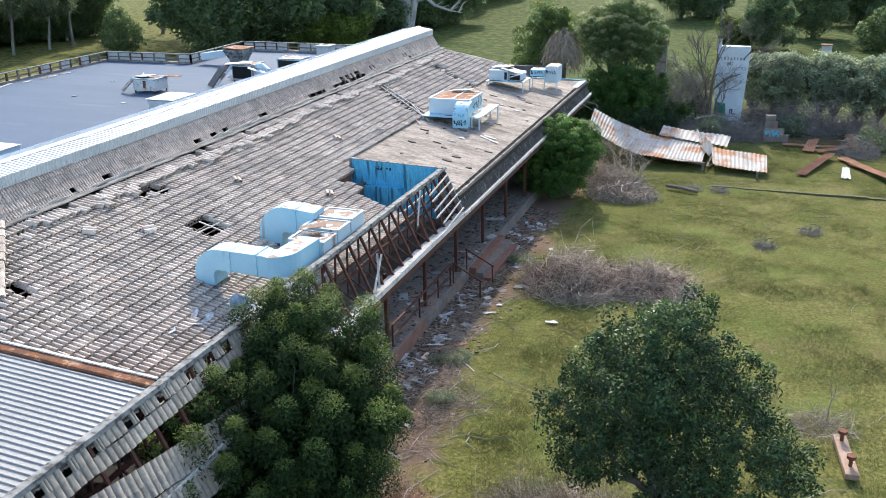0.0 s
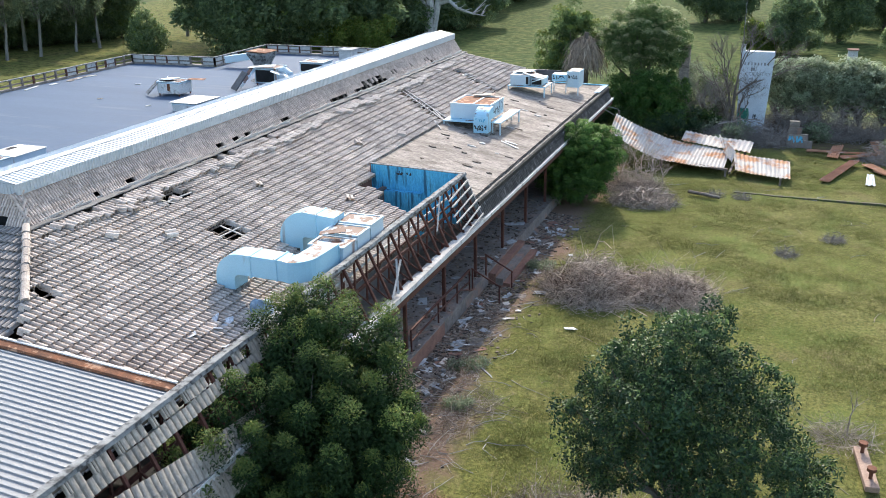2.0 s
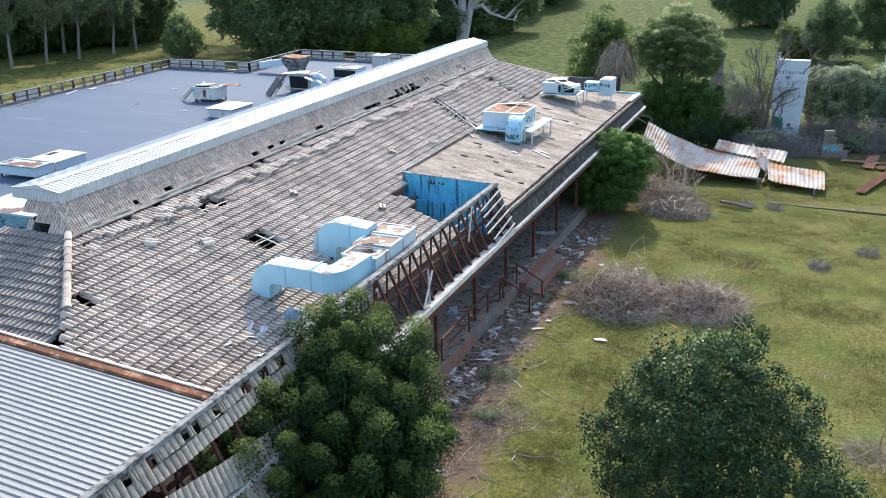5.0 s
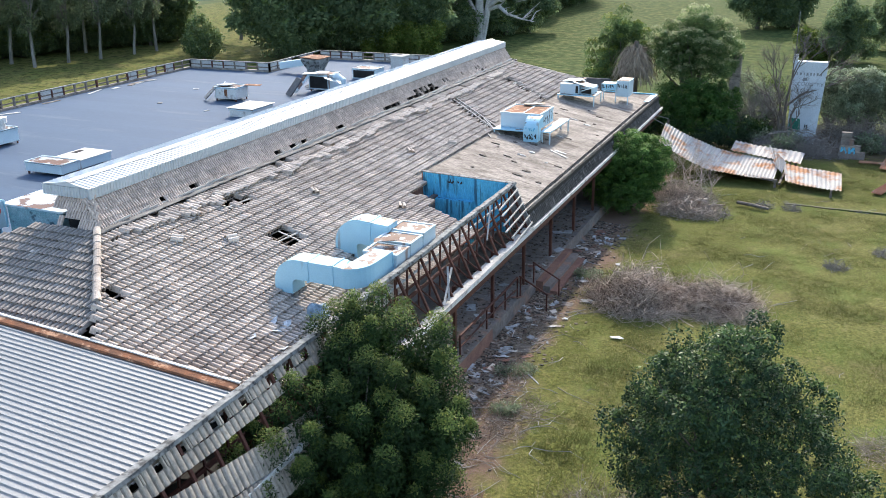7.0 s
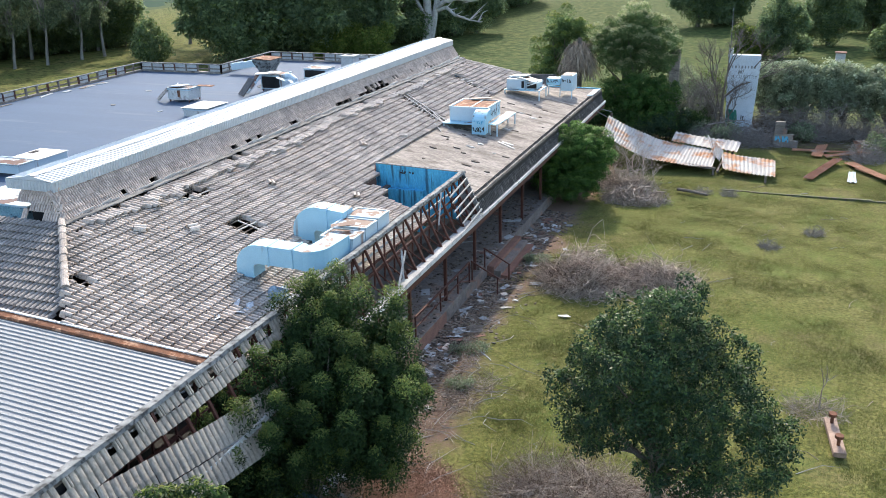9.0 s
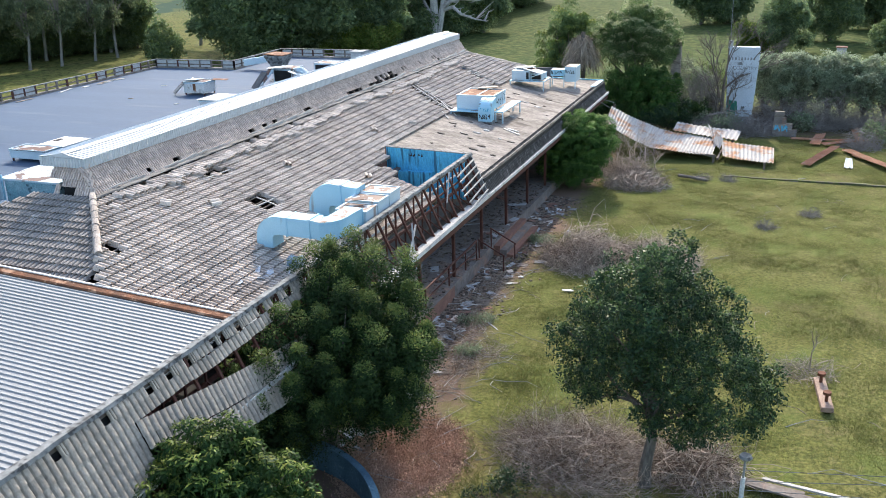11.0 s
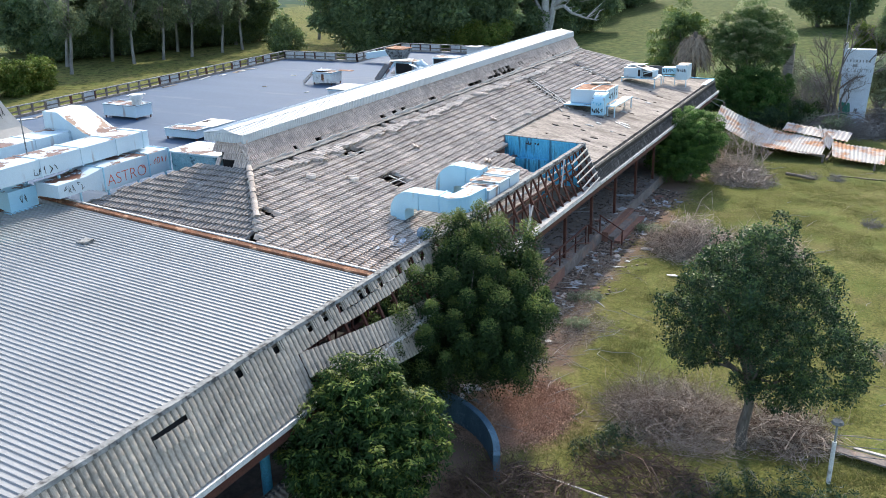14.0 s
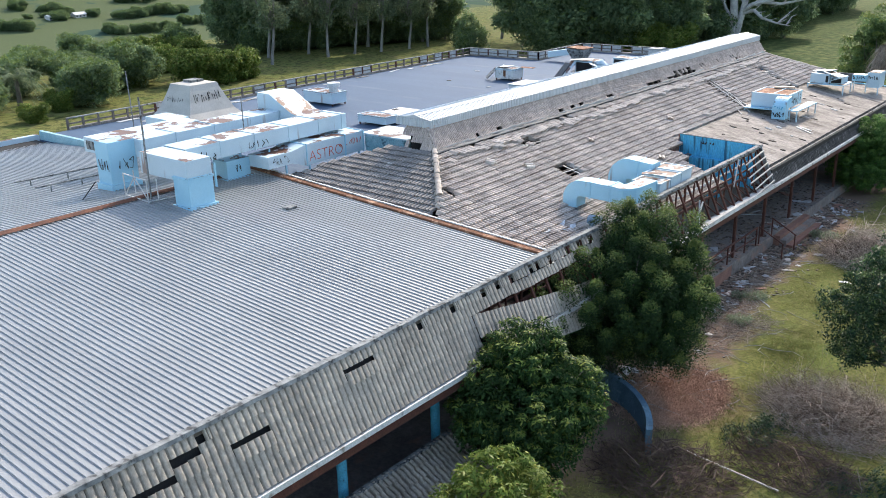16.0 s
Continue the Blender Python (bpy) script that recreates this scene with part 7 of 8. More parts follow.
rings = [[bm.verts.new((-17.7 + a * r, 42.6 + b * r, z)) for a, b in ((-1, -1), (1, -1), (1, 1), (-1, 1))] for z, r in ((FZ, 0.5), (FZ + 0.75, 0.46), (FZ + 0.95, 0.55), (FZ + 1.0, 0.2))]
for r, q in zip(rings, rings[1:]):
    for k in range(4):
        bm.faces.new((r[k], r[(k + 1) % 4], q[(k + 1) % 4], q[k]))
part("cowl", bm, M_FIBRO, cow)
# small things lying on the membrane
for k in range(22):
    x, y = (rng.uniform(-32.0, -31.2), rng.uniform(5, 37)) if k < 15 else (rng.uniform(-28, -13), rng.uniform(14, 37))
    ob = thing("loose_board", (x, y, FZ + 0.01), "pale broken board lying on the membrane roof", "board", "boards on the membrane")
    w, l = rng.uniform(0.06, 0.2), rng.uniform(0.2, 0.8) if k < 15 else rng.uniform(0.06, 0.16)
    b = part("board", boxbm(-w, w, -l, l, 0.0, 0.03), M_CONC if k % 3 == 0 else M_FIBRO, None)
    b.parent = ob
    ob.rotation_euler = (0, 0, rng.gauss(0, 0.35))


# machines on the concrete deck
def stilts(x0, x1, y0, y1, z1, parent, thick=0.05):
    """A thin shelf on four legs that stand on the deck."""
    part("bench_top", boxbm(x0, x1, y0, y1, z1 - thick, z1), M_DUCT, parent)
    for x in (x0 + 0.05, x1 - 0.05):
        for y in (y0 + 0.05, y1 - 0.05):
            part("bench_leg", barbm((x, y, deck_z(x) - 0.01), (x, y, z1 - thick), 0.06), M_DUCTW, parent)


u1 = thing("air_conditioner", (-2.6, 26.2, deck_z(-2.6)), "blue air conditioner with rusted top and black graffiti on a bench", "air conditioner")
stilts(-4.0, -2.35, 25.2, 28.0, 4.95, u1)
stilts(-1.72, -1.25, 25.5, 28.6, 4.93, u1)
part("casing", boxbm(-3.82, -1.85, 25.75, 27.8, 4.953, 5.62), M_DUCTW, u1, bevel=0.02)
part("rusted_lid", boxbm(-3.72, -1.95, 25.85, 27.7, 5.624, 5.64), M_RUST, u1, "heavily rusted torn lid")
for k, (x0, x1, y0, y1) in enumerate(((-3.84, -1.83, 25.73, 25.80), (-3.84, -1.83, 27.74, 27.82), (-3.84, -3.77, 25.8, 27.74), (-1.9, -1.83, 25.8, 27.74), (-2.75, -2.70, 25.8, 27.74))):
    part("lid_rim", boxbm(x0, x1, y0, y1, 5.6, 5.67), M_DUCTW, u1)
part("torn_lid", barbm((-3.3, 27.6, 5.72), (-2.3, 27.9, 5.76), 0.35, 0.02), M_RUSTLID, u1)
fr = [((-2.05, 25.2, deck_z(-2.05) - 0.02), (1, 0, 0), (0, -1, 0)), ((-2.05, 25.2, 5.0), (1, 0, 0), (0, -1, 0))]
for i in range(1, 9):
    a = math.pi / 2 * i / 8
    fr.append(((-2.05, 25.2 + 0.62 * (1 - math.cos(a)), 5.0 + 0.36 * math.sin(a)), (1, 0, 0), (0, -math.cos(a), math.sin(a))))
part("riser_duct", sweep(fr, 0.68, 0.5), M_DUCT, u1)
part("riser_foot", boxbm(-2.43, -1.67, 24.9, 25.5, deck_z(-2.05) - 0.1, deck_z(-2.05) + 0.06), M_FLASH, u1)
scrawl("graffiti", (-1.85, 25.9, 5.05), E, U, 1.75, 0.5, 6, M_BLACK, u1, 20, 0.04)
scrawl("graffiti", (-2.36, 24.95, 4.62), (1, 0, 0), U, 0.6, 0.3, 5, M_BLACK, u1, 21, 0.045)
scrawl("graffiti", (-2.3, 24.95, 5.0), (1, 0, 0), U, 0.5, 0.18, 4, M_BLUECOL, u1, 24, 0.03)
u2 = thing("air_conditioner", (-2.8, 35.3, deck_z(-2.8)), "broken white and blue air conditioner with torn lid on a bench", "air conditioner")
stilts(-3.75, -1.6, 34.55, 36.2, 4.98, u2)
part("casing", boxbm(-3.65, -2.55, 34.75, 36.1, 4.983, 5.55), M_DUCTW, u2, bevel=0.02)
part("casing", boxbm(-2.5, -1.85, 34.9, 36.1, 4.983, 5.36), M_DUCTW, u2, bevel=0.02)
part("opening", boxbm(-2.75, -2.6, 34.735, 34.748, 5.05, 5.45), M_DARK, u2)
part("opening", boxbm(-2.46, -1.9, 34.885, 34.898, 5.03, 5.3), M_DARK, u2)
for a, b, w_ in (((-3.6, 35.6, 5.62), (-2.5, 35.4, 5.7), 0.8), ((-2.9, 35.2, 5.66), (-1.9, 35.1, 5.42), 0.9), ((-2.4, 34.7, 5.2), (-1.5, 34.6, 5.5), 0.5)):
    part("torn_lid", barbm(a, b, w_, 0.03), M_DUCTW, u2)
part("arm", boxbm(-1.75, -0.95, 36.6, 37.3, 4.98, 5.36), M_DUCT, u2, bevel=0.015)
part("end_box", boxbm(-0.95, -0.25, 36.9, 38.1, 4.6, 5.5), M_DUCTW, u2, bevel=0.02)
part("rusted_lid", boxbm(-0.9, -0.3, 36.95, 38.05, 5.504, 5.52), M_RUSTLID, u2)
for x in (-1.7, -1.0, -0.3):
    part("leg", barbm((x, 36.95, deck_z(x) - 0.01), (x, 36.95, 5.0), 0.05), M_DUCTW, u2)
scrawl("graffiti", (-1.7, 36.6, 5.06), (1, 0, 0), U, 0.7, 0.25, 5, M_BLACK, u2, 22, 0.035)
scrawl("graffiti", (-0.9, 36.9, 5.06), (1, 0, 0), U, 0.6, 0.25, 4, M_BLACK, u2, 25, 0.035)
part("deck_trim", barbm((-2.2, yw + 0.85 * (-2.2 - xw) - 0.1, deck_z(-2.2) + 0.05), (0.6, DECK_Y1 - 0.05, deck_z(0.6) + 0.05), 0.12, 0.05), M_BLUECOL, deck)
part("deck_trim", barbm((0.45, DECK_Y1 - 2.6, deck_z(0.45) + 0.03), (0.45, DECK_Y1 - 0.1, deck_z(0.45) + 0.03), 0.3, 0.03), M_DUCT, deck)
scrawl("graffiti", (-2.6, DECK_Y0 - 0.07, 4.7), (1, 0, 0), U, 0.7, 0.18, 4, M_BLACK, building, 23, 0.04)

# ---- veranda ----
for k, y in enumerate((7.35, 10.75, 14.2, 17.6, 21.1, 24.6, 28.0, 31.5, 35.0, 38.4)):
    part("veranda_post", barbm((0.25, y, 0.5), (0.25, y, GUT_Z - 0.15), 0.11), M_STEEL, building, "red-brown steel veranda post")
for y in (-15.8, -12.25, -8.7, -5.15, -1.6):
    bm = bmesh.new()
    tube(bm, [(-0.3, y, 0.5), (-0.3, y, GUT_Z - 0.15)], [0.13, 0.13], 16)
    part("veranda_column", bm, M_BLUECOL, building, "round blue painted veranda column", smooth=False)
for y in np.arange(SOUTH + 1.5, 5, 1.78):
    part("dark_window", boxbm(-2.995, -2.96, y, y + 1.6, 1.0, 2.7), M_GLASS, building, "dusty dark shopfront window")
# Near-black panels on the wall paint in the shade of open doorways.
for y in (25.5, 29.0, 32.5):
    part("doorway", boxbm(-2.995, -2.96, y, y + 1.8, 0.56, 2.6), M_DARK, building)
rail = thing("handrail", (0.4, 14, 0.55), "bent rusty steel handrail on the veranda edge", "handrail")
pts = [(0.42, 10.8, 1.35), (0.42, 13.2, 1.35), (0.45, 15.0, 1.35), (0.5, 16.2, 1.42)]
for a, b in zip(pts, pts[1:]):
    part("top_rail", barbm(a, b, 0.06), M_STEEL, rail)
    part("mid_rail", barbm((a[0], a[1], 0.95), (b[0], b[1], 0.95), 0.04), M_STEEL, rail)
for p in pts:
    part("baluster", barbm((p[0], p[1], 0.5), p, 0.05), M_STEEL, rail)
for y, dx in ((16.4, 0.0), (18.0, 0.0)):
    part("stair_rail", barbm((0.5, y, 1.4), (1.6, y + 0.2, 0.7), 0.05), M_STEEL, rail)
    part("baluster", barbm((0.55, y, 0.5), (0.55, y, 1.4), 0.05), M_STEEL, rail)
    part("baluster", barbm((1.55, y + 0.2, 0.0), (1.55, y + 0.2, 0.72), 0.05), M_STEEL, rail)
steps = thing("steps", (0.9, 20.3, 0), "red-brown concrete steps to the veranda", "steps")
for k in range(3):
    part("step", boxbm(0.55 + 0.3 * k + 0.003, 0.85 + 0.3 * k, 18.3, 22.4, 0.0, 0.54 - 0.17 * (k + 0.3)), M_STEP if k != 1 else M_CONCDK, steps)
part("plinth_face", boxbm(0.552, 0.57, 8.0, 13.4, 0.0, 0.5), M_STEP, building)

# debris along the foot of the building
M_SLATE = mat("broken_grey_sheet", (0.40, 0.415, 0.425), (0.27, 0.28, 0.29), 3, 0.9, rand=0.35)
M_DEB = [M_SLATE, M_SLATE, M_CONCDK, M_STEP, M_SLATE, M_CONCDK, M_FIBRO, M_TILE_PIECE, M_SLATE]
for k in range(230):
    y = rng.uniform(8.3, 27) if k < 190 else rng.uniform(1.5, 9)
    x = 0.65 + abs(rng.gauss(0, 0.75))
    z = 0.0
    if k % 5 == 0:
        x, z = rng.uniform(-1.6, 0.4), 0.55
    kind_ = rng.random()
    ob = thing("rubble_piece", (x, y, z + 0.01), "broken piece of board or tile among rubble", "rubble", "rubble beside the veranda")
    if kind_ < 0.78:
        a, b, h = rng.uniform(0.05, 0.24), rng.uniform(0.05, 0.32), rng.uniform(0.012, 0.03)
    elif kind_ < 0.88:
        a, b, h = rng.uniform(0.015, 0.03), rng.uniform(0.25, 0.7), rng.uniform(0.015, 0.03)
    else:
        a, b, h = rng.uniform(0.04, 0.12), rng.uniform(0.04, 0.12), rng.uniform(0.04, 0.1)
    bm = boxbm(-a, a, -b, b, 0, h)
    for v in bm.verts:
        v.co.x *= rng.uniform(0.7, 1.1)
        v.co.y *= rng.uniform(0.7, 1.1)
    p_ = part("piece", bm, rng.choice(M_DEB), None)
    p_.parent = ob
    ob.rotation_euler = (rng.gauss(0, 0.1), rng.gauss(0, 0.1), rng.uniform(0, 6.28))
# fine rubble
V, F = [], []
gr = np.random.default_rng(21)
for k in range(5200):
    y = gr.uniform(4.0, 28)
    x = 0.6 + abs(gr.normal(0, 0.8))
    z = 0.0
    if k % 4 == 0:
        x, z = gr.uniform(-2.2, 0.5), 0.55
    a, b, h = gr.uniform(0.012, 0.06), gr.uniform(0.012, 0.07), gr.uniform(0.008, 0.04)
    t = gr.uniform(0, 6.28)
    c, s_ = math.cos(t), math.sin(t)
    i = len(V)
    tilt = gr.normal(0, 0.25)
    for dx, dy, dz in ((-a, -b, 0), (a, -b, 0), (a, b, 0), (-a, b, 0), (-a, -b, h), (a, -b, h), (a, b, h), (-a, b, h)):
        V.append((x + dx * c - dy * s_, y + dx * s_ + dy * c, z + dz + max(0, dx * tilt) + 0.003))
    for f in ((4, 5, 6, 7), (0, 1, 5, 4), (1, 2, 6, 5), (2, 3, 7, 6), (3, 0, 4, 7)):
        F.append(tuple(i + q for q in f))
M_CHIP = mat("mixed_rubble_chips", (0.22, 0.18, 0.15), (0.10, 0.075, 0.058), 3, 0.95, island=0.7, bump=0)
tagged(raw("rubble", V, F, M_CHIP, None, "scattered chips of tile, board and mortar"), category="rubble", kind="stuff")
for x, y, s in ((4.6, 15.25, 0.22), (2.44, 16.15, 0.13), (1.55, 12.86, 0.15), (1.58, 15.14, 0.13)):
    ob = thing("fallen_sheet", (x, y, ground_z(x, y) + 0.02), "white broken sheet lying on the grass", "sheet", "white sheets on the grass")
    bm = bmesh.new()
    vs = [bm.verts.new((s * math.cos(a) * rng.uniform(0.7, 1.35), s * 0.5 * math.sin(a) * rng.uniform(0.6, 1.3), rng.uniform(0.01, 0.07))) for a in np.arange(0, 6.2, 0.9)]
    r = bmesh.ops.extrude_face_region(bm, geom=[bm.faces.new(vs)])
    for v in r["geom"]:
        if isinstance(v, bmesh.types.BMVert):
            v.co.z -= 0.02
    p_ = part("sheet", bm, M_GUT, None)
    p_.parent = ob
    ob.rotation_euler = (0.03, 0.04, rng.uniform(-0.4, 0.4))
# sticks on the ground
for k in range(210):
    if k < 165:
        x, y = 1.5 + abs(rng.gauss(0, 1.5)), rng.uniform(1.0, 18) if k < 90 else rng.uniform(2.5, 10)
    else:
        x, y = rng.uniform(4, 16), rng.uniform(4, 36)
    l, r_ = (rng.uniform(0.25, 1.3), 1.0) if k % 5 else (rng.uniform(0.8, 1.8), 1.4)
    ob = thing("stick", (x, y, ground_z(x, y) + 0.02), "dry fallen stick on the ground", "stick", "sticks on the ground")
    bm = bmesh.new()
    tube(bm, [(0, 0, 0), (l * 0.3, rng.gauss(0, 0.07 * r_), 0.02), (l * 0.7, rng.gauss(0, 0.09 * r_), 0.03), (l, rng.gauss(0, 0.16 * r_), 0.015)], [0.009 * r_, 0.008 * r_, 0.006 * r_, 0.003], 5)
    p_ = part("stick", bm, M_TWIG if k % 3 and k % 5 else M_PALEDEAD, None)
    p_.parent = ob
    ob.rotation_euler = (0, 0, rng.uniform(0, 6.28))

# brown leaf litter under the near trees
g3 = np.random.default_rng(9)
n = 60000
la, lr = g3.uniform(0, 6.283, n), np.sqrt(g3.uniform(0, 1, n)) * g3.normal(1, 0.12, n)
lx, ly = 3.15 + 1.55 * lr * np.cos(la), 2.4 + 2.1 * lr * np.sin(la)
V, F = [], []
for x, y in zip(lx, ly):
    z = ground_z(x, y) + g3.uniform(0.005, 0.03)
    a, t = g3.uniform(0, 6.28), g3.normal(0, 0.03)
    ca, sa, w = math.cos(a), math.sin(a), g3.uniform(0.015, 0.035)
    i = len(V)
    V += [(x, y, z), (x + ca * w - sa * w * 0.4, y + sa * w + ca * w * 0.4, z + t), (x + ca * w * 2, y + sa * w * 2, z), (x + ca * w + sa * w * 0.4, y + sa * w - ca * w * 0.4, z - t * 0.3)]
    F.append((i, i + 1, i + 2, i + 3))
M_LITTER = mat("fallen_brown_leaves", (0.48, 0.315, 0.225), (0.37, 0.235, 0.165), 2, 0.9, island=0.2, bump=0)
tagged(raw("leaf_litter", V, F, M_LITTER, None, "thick carpet of red-brown fallen leaves"), category="leaf litter", kind="stuff")

# curved blue wall
cw = thing("curved_wall", (2.0, 0.0, 0), "low curved blue-painted masonry wall", "wall")
bm = bmesh.new()
prev = None
for i in range(25):
    a = radians(96 - 74 * i / 24)
    c, s_ = math.cos(a), math.sin(a)
    q = [bm.verts.new((0.32 + r * c, -2.75 + r * s_, z)) for r, z in ((4.2, -0.05), (4.2, 0.82), (4.02, 0.82), (4.02, -0.05))]
    if prev:
        for k in range(4):
            bm.faces.new((prev[k], prev[(k + 1) % 4], q[(k + 1) % 4], q[k]))
    else:
        bm.faces.new(q)
    prev = q
bm.faces.new(prev[::-1])
part("wall", bm, mat("faded_blue_masonry", (0.105, 0.195, 0.255), (0.065, 0.125, 0.175), 1.5, 0.85, stain=(0.22, 0.32, 0.37), sscale=4, sthresh=0.62), cw)
# fallen tiled canopy below the veranda
can = thing("fallen_canopy", (0.6, -7.5, 0), "fallen tiled canopy lying against the veranda", "canopy")
places = []
cu_ = Vector((-1, 0, 0.62)).normalized()
for j in range(5):
    for i in range(16):
        p = Vector((1.55, -9.6 + i * TILE_W, 0.42)) + cu_ * (j * TILE_G)
        m_ = tile_frame((0, 1, 0), cu_, p)
        places.append(jitter(m_, 0.005, 1.0))
raw("canopy_board", [(1.6, -9.8, 0.36), (1.6, -4.3, 0.36), (0.25, -4.3, 1.2), (0.25, -9.8, 1.2), (1.6, -9.8, 0.0), (1.6, -4.3, 0.0), (0.25, -4.3, 0.5), (0.25, -9.8, 0.5)],
    [(0, 1, 2, 3), (4, 7, 6, 5), (0, 4, 5, 1), (1, 5, 6, 2), (2, 6, 7, 3), (3, 7, 4, 0)], M_DARK, can)
lay_tiles(places, "canopy_tiles", M_FACE, M_FACE_PIECE, can, "canopy_tile", lambda p: True)
part("ridge_board", barbm((0.24, -9.8, 1.28), (0.24, -4.3, 1.28), 0.16, 0.06), M_FLASH, can)

# ---- north-east yard ----
tower = thing("sign_wall", (8.7, 48.3, 0), "tall white painted wall with faded black lettering and green graffiti", "wall")
bm = bmesh.new()
v = [bm.verts.new(p) for p in ((7.9, 48.0, 0), (9.54, 48.0, 0), (9.54, 48.6, 0), (7.9, 48.6, 0), (7.73, 48.0, 5.42), (9.84, 48.0, 5.42), (9.84, 48.6, 5.42), (7.73, 48.6, 5.42))]
for f in ((0, 3, 2, 1), (4, 5, 6, 7), (0, 1, 5, 4), (1, 2, 6, 5), (2, 3, 7, 6), (3, 0, 4, 7)):
    bm.faces.new([v[i] for i in f])
part("wall", bm, mat("white_blue_limewash", (0.56, 0.62, 0.68), (0.46, 0.53, 0.60), 1.2, 0.8, stain=(0.30, 0.34, 0.38), sscale=1.5, sthresh=0.6), tower)
M_FADED = mat("faded_black_lettering", (0.16, 0.17, 0.18), (0.30, 0.33, 0.36), 4, 0.8)
g = random.Random(8)
bm = bmesh.new()
x = 8.02
while x < 9.55:
    l = g.uniform(0.1, 0.15)
    block(bm, x, x + l * 0.75, 47.982, 47.994, 4.56, 4.74)
    x += l + 0.08
part("lettering", bm, M_FADED, tower)
text_on("lettering", "COUNTRY", (8.1, 47.996, 3.9), (1, 0, 0), U, 0.33, M_FADED, tower, 0.0)
text_on("lettering", "CLUB", (8.35, 47.996, 3.5), (1, 0, 0), U, 0.33, M_FADED, tower, 0.0)
part("lettering", boxbm(8.45, 8.7, 47.982, 47.994, 4.22, 4.42), M_FADED, tower)
scrawl("graffiti", (7.95, 48.0, 0.75), (1, 0, 0), U, 0.6, 1.05, 7, mat("green_spray_paint", (0.02, 0.13, 0.10), (0.03, 0.19, 0.13), 5, 0.7), tower, 31, 0.14)
scrawl("graffiti", (8.85, 48.0, 1.05), (1, 0, 0), U, 0.3, 0.4, 3, M_BLACK, tower, 32, 0.05)
part("pole", barbm((7.8, 48.5, 5.4), (7.78, 48.5, 8.5), 0.05), M_FLASH, tower)
part("chimney", boxbm(7.74, 8.0, 48.1, 48.4, 5.42, 5.85), M_FIBRO, tower)
pil = thing("pillar", (4.2, 49, 0), "grey rendered pillar among trees", "pillar")
part("shaft", boxbm(3.85, 4.5, 48.8, 49.3, 0, 5.6), M_CONC, pil, bevel=0.03)
hut = thing("water_tank_stand", (16.3, 84, 0), "small box on the far paddock", "box")
part("box", boxbm(15.85, 16.75, 83.6, 84.4, -0.1, 0.95), M_FIBRO, hut, bevel=0.05)
part("lid", boxbm(15.78, 16.82, 83.5, 84.5, 0.953, 1.05), M_STEP, hut)

M_CORR = mat("rusting_corrugated_sheet", (0.46, 0.43, 0.40), (0.37, 0.35, 0.33), 0.8, 0.75, 0.1, stain=(0.38, 0.18, 0.085), sscale=0.8, sthresh=0.50, ssoft=0.12, fine=0.2)


def corrugated(name, a, b, c, d, n_wave, parent, sag=0.0, material=None, amp=0.03):
    """A corrugated sheet over the corners a, b, c, d; the waves run from a-b to d-c."""
    a, b, c, d = (Vector(p) for p in (a, b, c, d))
    n = n_wave * 4
    m_ = 8
    V, F = [], []
    for j in range(m_ + 1):
        t = j / m_
        for i in range(n + 1):
            s_ = i / n
            p = a.lerp(b, s_).lerp(d.lerp(c, s_), t)
            z = amp * math.sin(s_ * n_wave * 2 * math.pi) - sag * math.sin(math.pi * s_) * 1.0 + 0.05 * noise.noise((p.x, p.y, 3))
            V.append((p.x, p.y, p.z + z))
    w = n + 1
    F = [(j * w + i, j * w + i + 1, (j + 1) * w + i + 1, (j + 1) * w + i) for j in range(m_) for i in range(n)]
    return raw(name, V, F, material or M_CORR, parent)


froof = thing("collapsed_roof", (6.5, 40, 0), "collapsed corrugated iron roof, sagging and rusting", "roof")
corrugated("roof_sheet", (1.48, 37.6, 2.0), (4.4, 37.1, 0.75), (4.6, 40.9, 1.05), (1.45, 39.8, 2.65), 18, froof, 0.09)
corrugated("roof_sheet", (4.3, 37.1, 0.78), (8.0, 37.2, 0.45), (8.1, 40.2, 0.8), (4.5, 40.9, 1.08), 18, froof, 0.05)
corrugated("roof_sheet", (5.2, 40.8, 1.08), (9.2, 39.8, 0.85), (9.3, 42.2, 0.92), (5.2, 43.0, 1.15), 14, froof, 0.03)
corrugated("roof_sheet", (8.62, 37.2, 0.45), (11.5, 36.7, 0.32), (11.4, 39.5, 0.6), (8.3, 39.6, 0.85), 13, froof, 0.05)
corrugated("roof_sheet", (7.9, 39.0, 0.8), (8.35, 38.2, 0.6), (8.5, 38.6, 1.15), (7.3, 41.2, 1.5), 4, froof, 0.0)
for a, b in (((4.5, 38.0, 0.1), (4.5, 38.0, 0.7)), ((8.1, 37.2, 0.0), (8.1, 37.2, 0.5)), ((1.3, 41.4, 0.0), (1.3, 41.4, 2.5)), ((5.0, 41.0, 0), (5.0, 41.0, 0.9)), ((11.0, 36.4, 0), (11.0, 36.4, 0.4)), ((8.9, 40.8, 0), (8.9, 40.8, 0.8)), ((4.4, 37.9, 0.6), (8.2, 37.2, 0.42)), ((8.3, 37.4, 0.2), (8.6, 41, 0.6))):
    part("beam", barbm(a, b, 0.12), M_BATTEN, froof)
part("tie", barbm((1.3, 41.3, 2.6), (0.9, 39.2, 3.2), 0.04), M_FLASH, froof)
part("tie", barbm((1.2, 40.5, 2.4), (0.9, 38.4, 3.2), 0.04), M_FLASH, froof)
bw = thing("block_wall", (11.9, 45.4, 0), "broken stub of blockwork with blue graffiti", "wall")
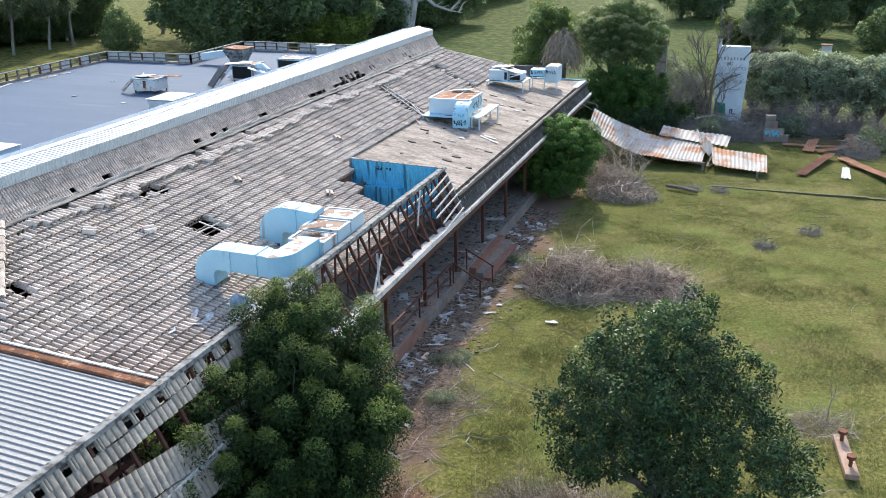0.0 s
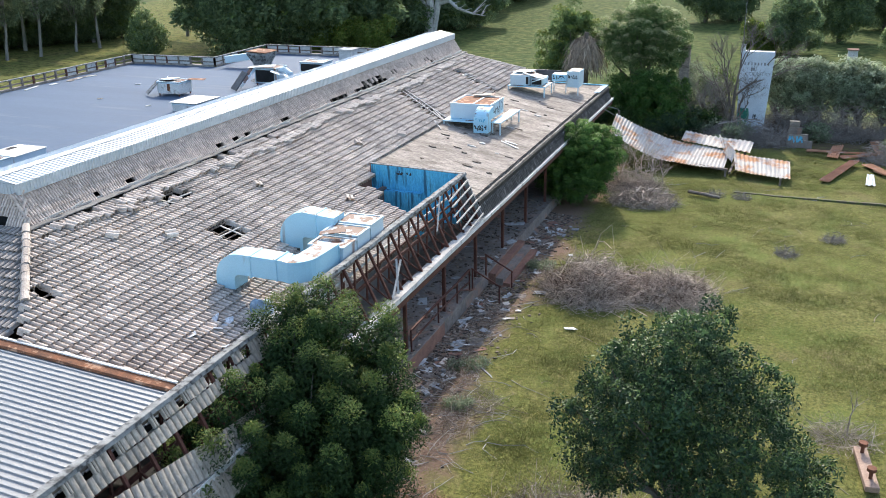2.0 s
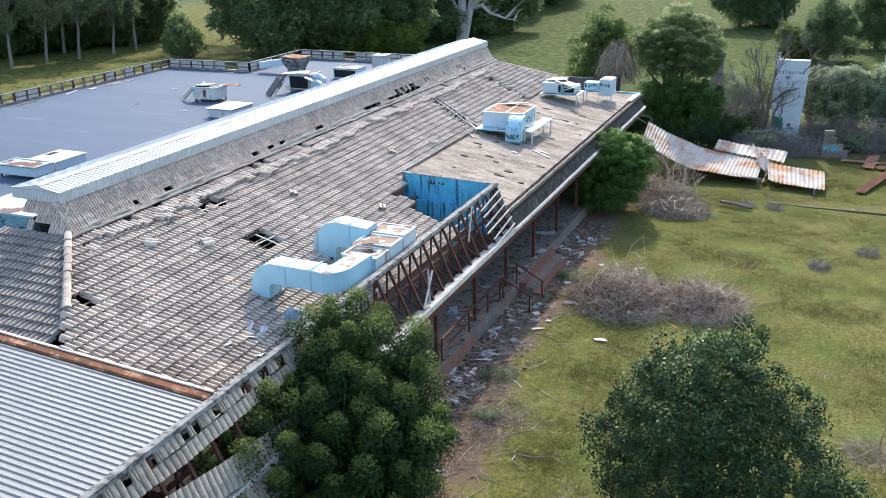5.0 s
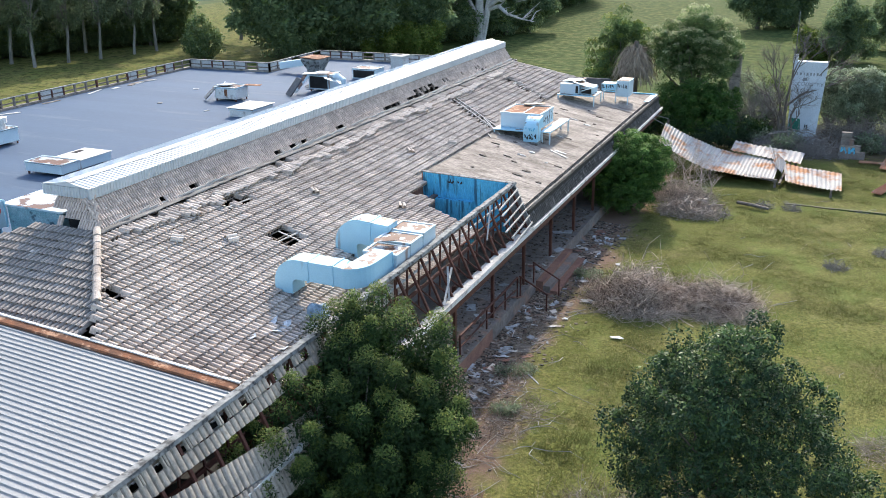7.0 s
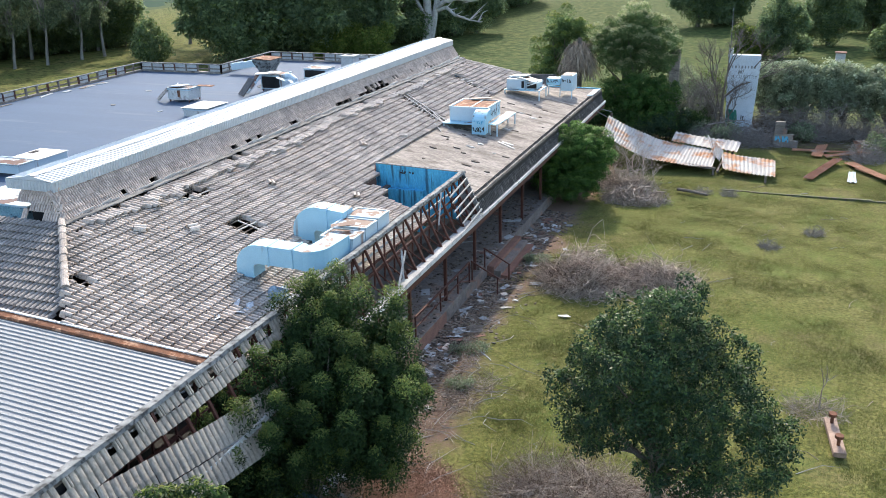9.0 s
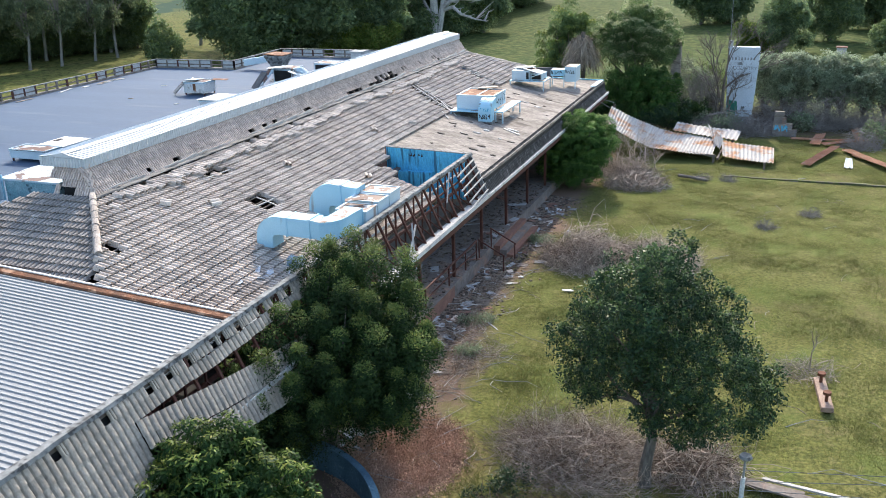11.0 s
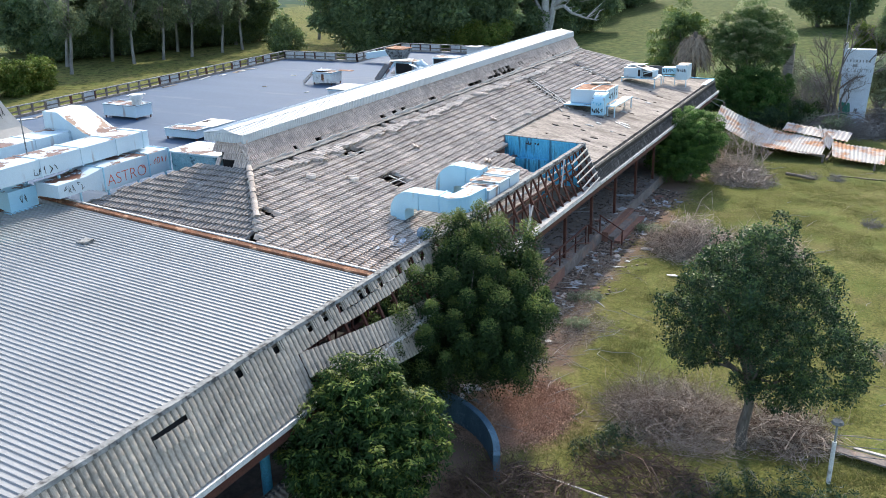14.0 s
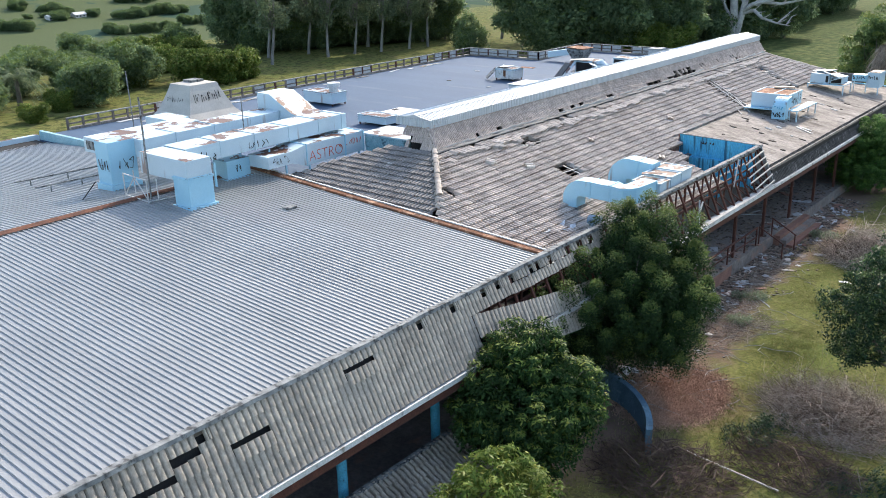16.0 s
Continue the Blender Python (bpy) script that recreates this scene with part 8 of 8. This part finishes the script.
for k, (x0, x1, z0, z1) in enumerate(((11.1, 12.6, 0, 0.45), (11.12, 12.3, 0.453, 0.85), (11.14, 11.9, 0.853, 1.25), (11.16, 11.75, 1.253, 1.65))):
    part("block_course", boxbm(x0, x1, 45.3, 45.6, z0, z1), M_CONC if k % 2 else M_CONCDK, bw, bevel=0.015)
scrawl("graffiti", (11.2, 45.295, 0.3), (1, 0, 0), U, 0.9, 0.5, 5, M_BLUECOL, bw, 40, 0.08)
# rusted roofing iron strewn on the grass
M_IRON = mat("rusted_roofing_iron", (0.42, 0.22, 0.135), (0.29, 0.15, 0.09), 1.5, 0.85, stain=(0.42, 0.30, 0.24), sscale=2.5, sthresh=0.58)
for k, (a, b, w) in enumerate((((13.2, 37.6), (14.9, 42.1), 0.8), ((13.7, 43.0), (14.1, 45.6), 0.9), ((14.2, 43.2), (16.2, 43.9), 0.8), ((15.5, 42.0), (17.9, 37.0), 0.9), ((15.9, 40.6), (18.6, 36.6), 0.5), ((16.4, 44.5), (16.2, 47.5), 0.7), ((12.3, 44.4), (16.8, 44.0), 0.5))):
    a, b = Vector((*a, 0.12)), Vector((*b, 0.22))
    s_ = (b - a).cross(Vector((0, 0, 1))).normalized() * w * 0.36
    ob = thing("roofing_iron", tuple(a), "rusted length of roofing iron lying on the grass", "roofing iron", "iron in the yard")
    corrugated("sheet", a - s_, a + s_, b + s_ + Vector((0, 0, 0.1)), b - s_, 5, ob, 0.0, M_IRON, 0.04)
ob = thing("fallen_sheet", (15.4, 38.6, 0.05), "pale pointed scrap sheet on the grass", "sheet")
corrugated("sheet", (15.25, 37.6, 0.06), (15.75, 37.6, 0.06), (15.75, 39.4, 0.2), (15.4, 39.4, 0.2), 2, ob, 0.0, M_SCRAP)
log = thing("timber_log", (4.9, 30.6, 0), "dark rotting log on the grass", "log")
bm = bmesh.new()
tube(bm, [(6.6, 33.1, 0.2), (7.4, 32.8, 0.22), (8.2, 32.6, 0.16)], [0.09, 0.085, 0.07], 8)
part("log", bm, M_BATTEN, log)
# houses on the far slope
M_PAINT = mat("far_pale_wall", (0.6, 0.58, 0.54), (0.5, 0.48, 0.45), 1, 0.8)
for x, y in ((-577, 288), (-574, 305)):
    z = ground_z(x, y)
    fh = thing("farm_house", (x, y, z), "pale farm house on a far green slope", "house", "far farm houses")
    part("wall", boxbm(x - 3, x + 3, y - 4, y + 4, z - 1, z + 2.2), M_PAINT, fh)
    bm = bmesh.new()
    prism(bm, [(x - 3.4, z + 2.1), (x + 3.4, z + 2.1), (x, z + 3.6)], y - 4.5, y + 4.5)
    part("roof", bm, M_GUT, fh)
    for k in range(3):
        part("window", boxbm(x + 3.01, x + 3.05, y - 3.4 + 2.6 * k, y - 2.4 + 2.6 * k, z + 0.7, z + 1.6), M_GLASS, fh)
plank = thing("plank", (6.2, -0.75, 0), "long white plank lying in dry scrub", "plank")
part("board", barbm((4.9, -0.55, 0.14), (7.7, -1.0, 0.2), 0.045, 0.03), M_WHITEW, plank)
# kerb line across the paddock
M_KERB = mat("mossy_kerb", (0.13, 0.125, 0.075), (0.10, 0.085, 0.06), 2, 0.95, stain=(0.10, 0.12, 0.04), sscale=3, sthresh=0.5)
kerb = thing("kerb", (14, 34.6, 0), "low weathered concrete kerb in the grass", "kerb")
x = 8.8
while x < 30:
    l = rng.uniform(0.5, 1.3)
    part("kerb_stone", boxbm(x, x + l - 0.02, 34.2 + rng.gauss(0, 0.02), 34.4 + rng.gauss(0, 0.02), -0.1, 0.06 + rng.gauss(0, 0.02)), M_KERB, kerb, bevel=0.02)
    x += l

# rusted beam with two stubs on the grass
bm_ = thing("rusted_beam", (14.0, 9.4, 0), "rusted steel beam with two stub posts", "beam")
part("plank", barbm((13.78, 10.35, 0.12), (14.0, 8.45, 0.12), 0.34, 0.16), mat("pale_rusted_plate", (0.36, 0.25, 0.19), (0.27, 0.18, 0.135), 3, 0.85), bm_, bevel=0.02)
for x, y in ((13.82, 10.05), (13.96, 8.85)):
    bm = bmesh.new()
    tube(bm, [(x, y, 0.2), (x, y, 0.42), (x, y, 0.43), (x, y, 0.52)], [0.05, 0.05, 0.12, 0.12], 10)
    part("stub", bm, M_RUSTDK, bm_)
# lamp pole with wires, tin sheets
pole = thing("garden_lamp_pole", (11.94, 2.47, 0), "white metal pole with a small dish lamp", "lamp pole")
bm = bmesh.new()
tube(bm, [(11.94, 2.47, 0), (11.96, 2.47, 1.25)], [0.06, 0.055], 10)
part("lower_pole", bm, M_GUT, pole)
bm = bmesh.new()
tube(bm, [(11.96, 2.47, 1.25), (11.97, 2.47, 1.75)], [0.03, 0.03], 8)
part("upper_pole", bm, M_FLASH, pole)
bm = bmesh.new()
tube(bm, [(11.97, 2.47, 1.72), (11.97, 2.47, 1.80), (11.97, 2.47, 1.86)], [0.06, 0.16, 0.13], 14)
part("lamp_head", bm, M_FLASH, pole)
for z, dy in ((1.45, 0.0), (1.15, 0.1), (0.9, -0.1)):
    wire = thing("fence_wire", (14, 3, z), "thin sagging wire from the pole", "wire", "wires at the pole")
    bm = bmesh.new()
    tube(bm, [(11.97, 2.47, z), (15, 3.4 + dy, z - 0.12), (20, 5.0 + dy, z - 0.1)], [0.009] * 3, 4)
    part("wire", bm, M_FLASH, wire)
tin = thing("timber_planks", (12.8, 3.9, 0), "weathered planks lying by a lamp pole", "planks")
for k, (a, b) in enumerate((((11.6, 4.2, 0.08), (13.4, 3.9, 0.12)), ((12.0, 4.0, 0.14), (14.4, 3.5, 0.16)), ((12.4, 4.35, 0.1), (15.2, 3.9, 0.16)))):
    part("plank", barbm(a, b, 0.24 if k < 2 else 0.1, 0.05), (M_BATTEN, M_CONCDK, M_WHITEW)[k], tin)
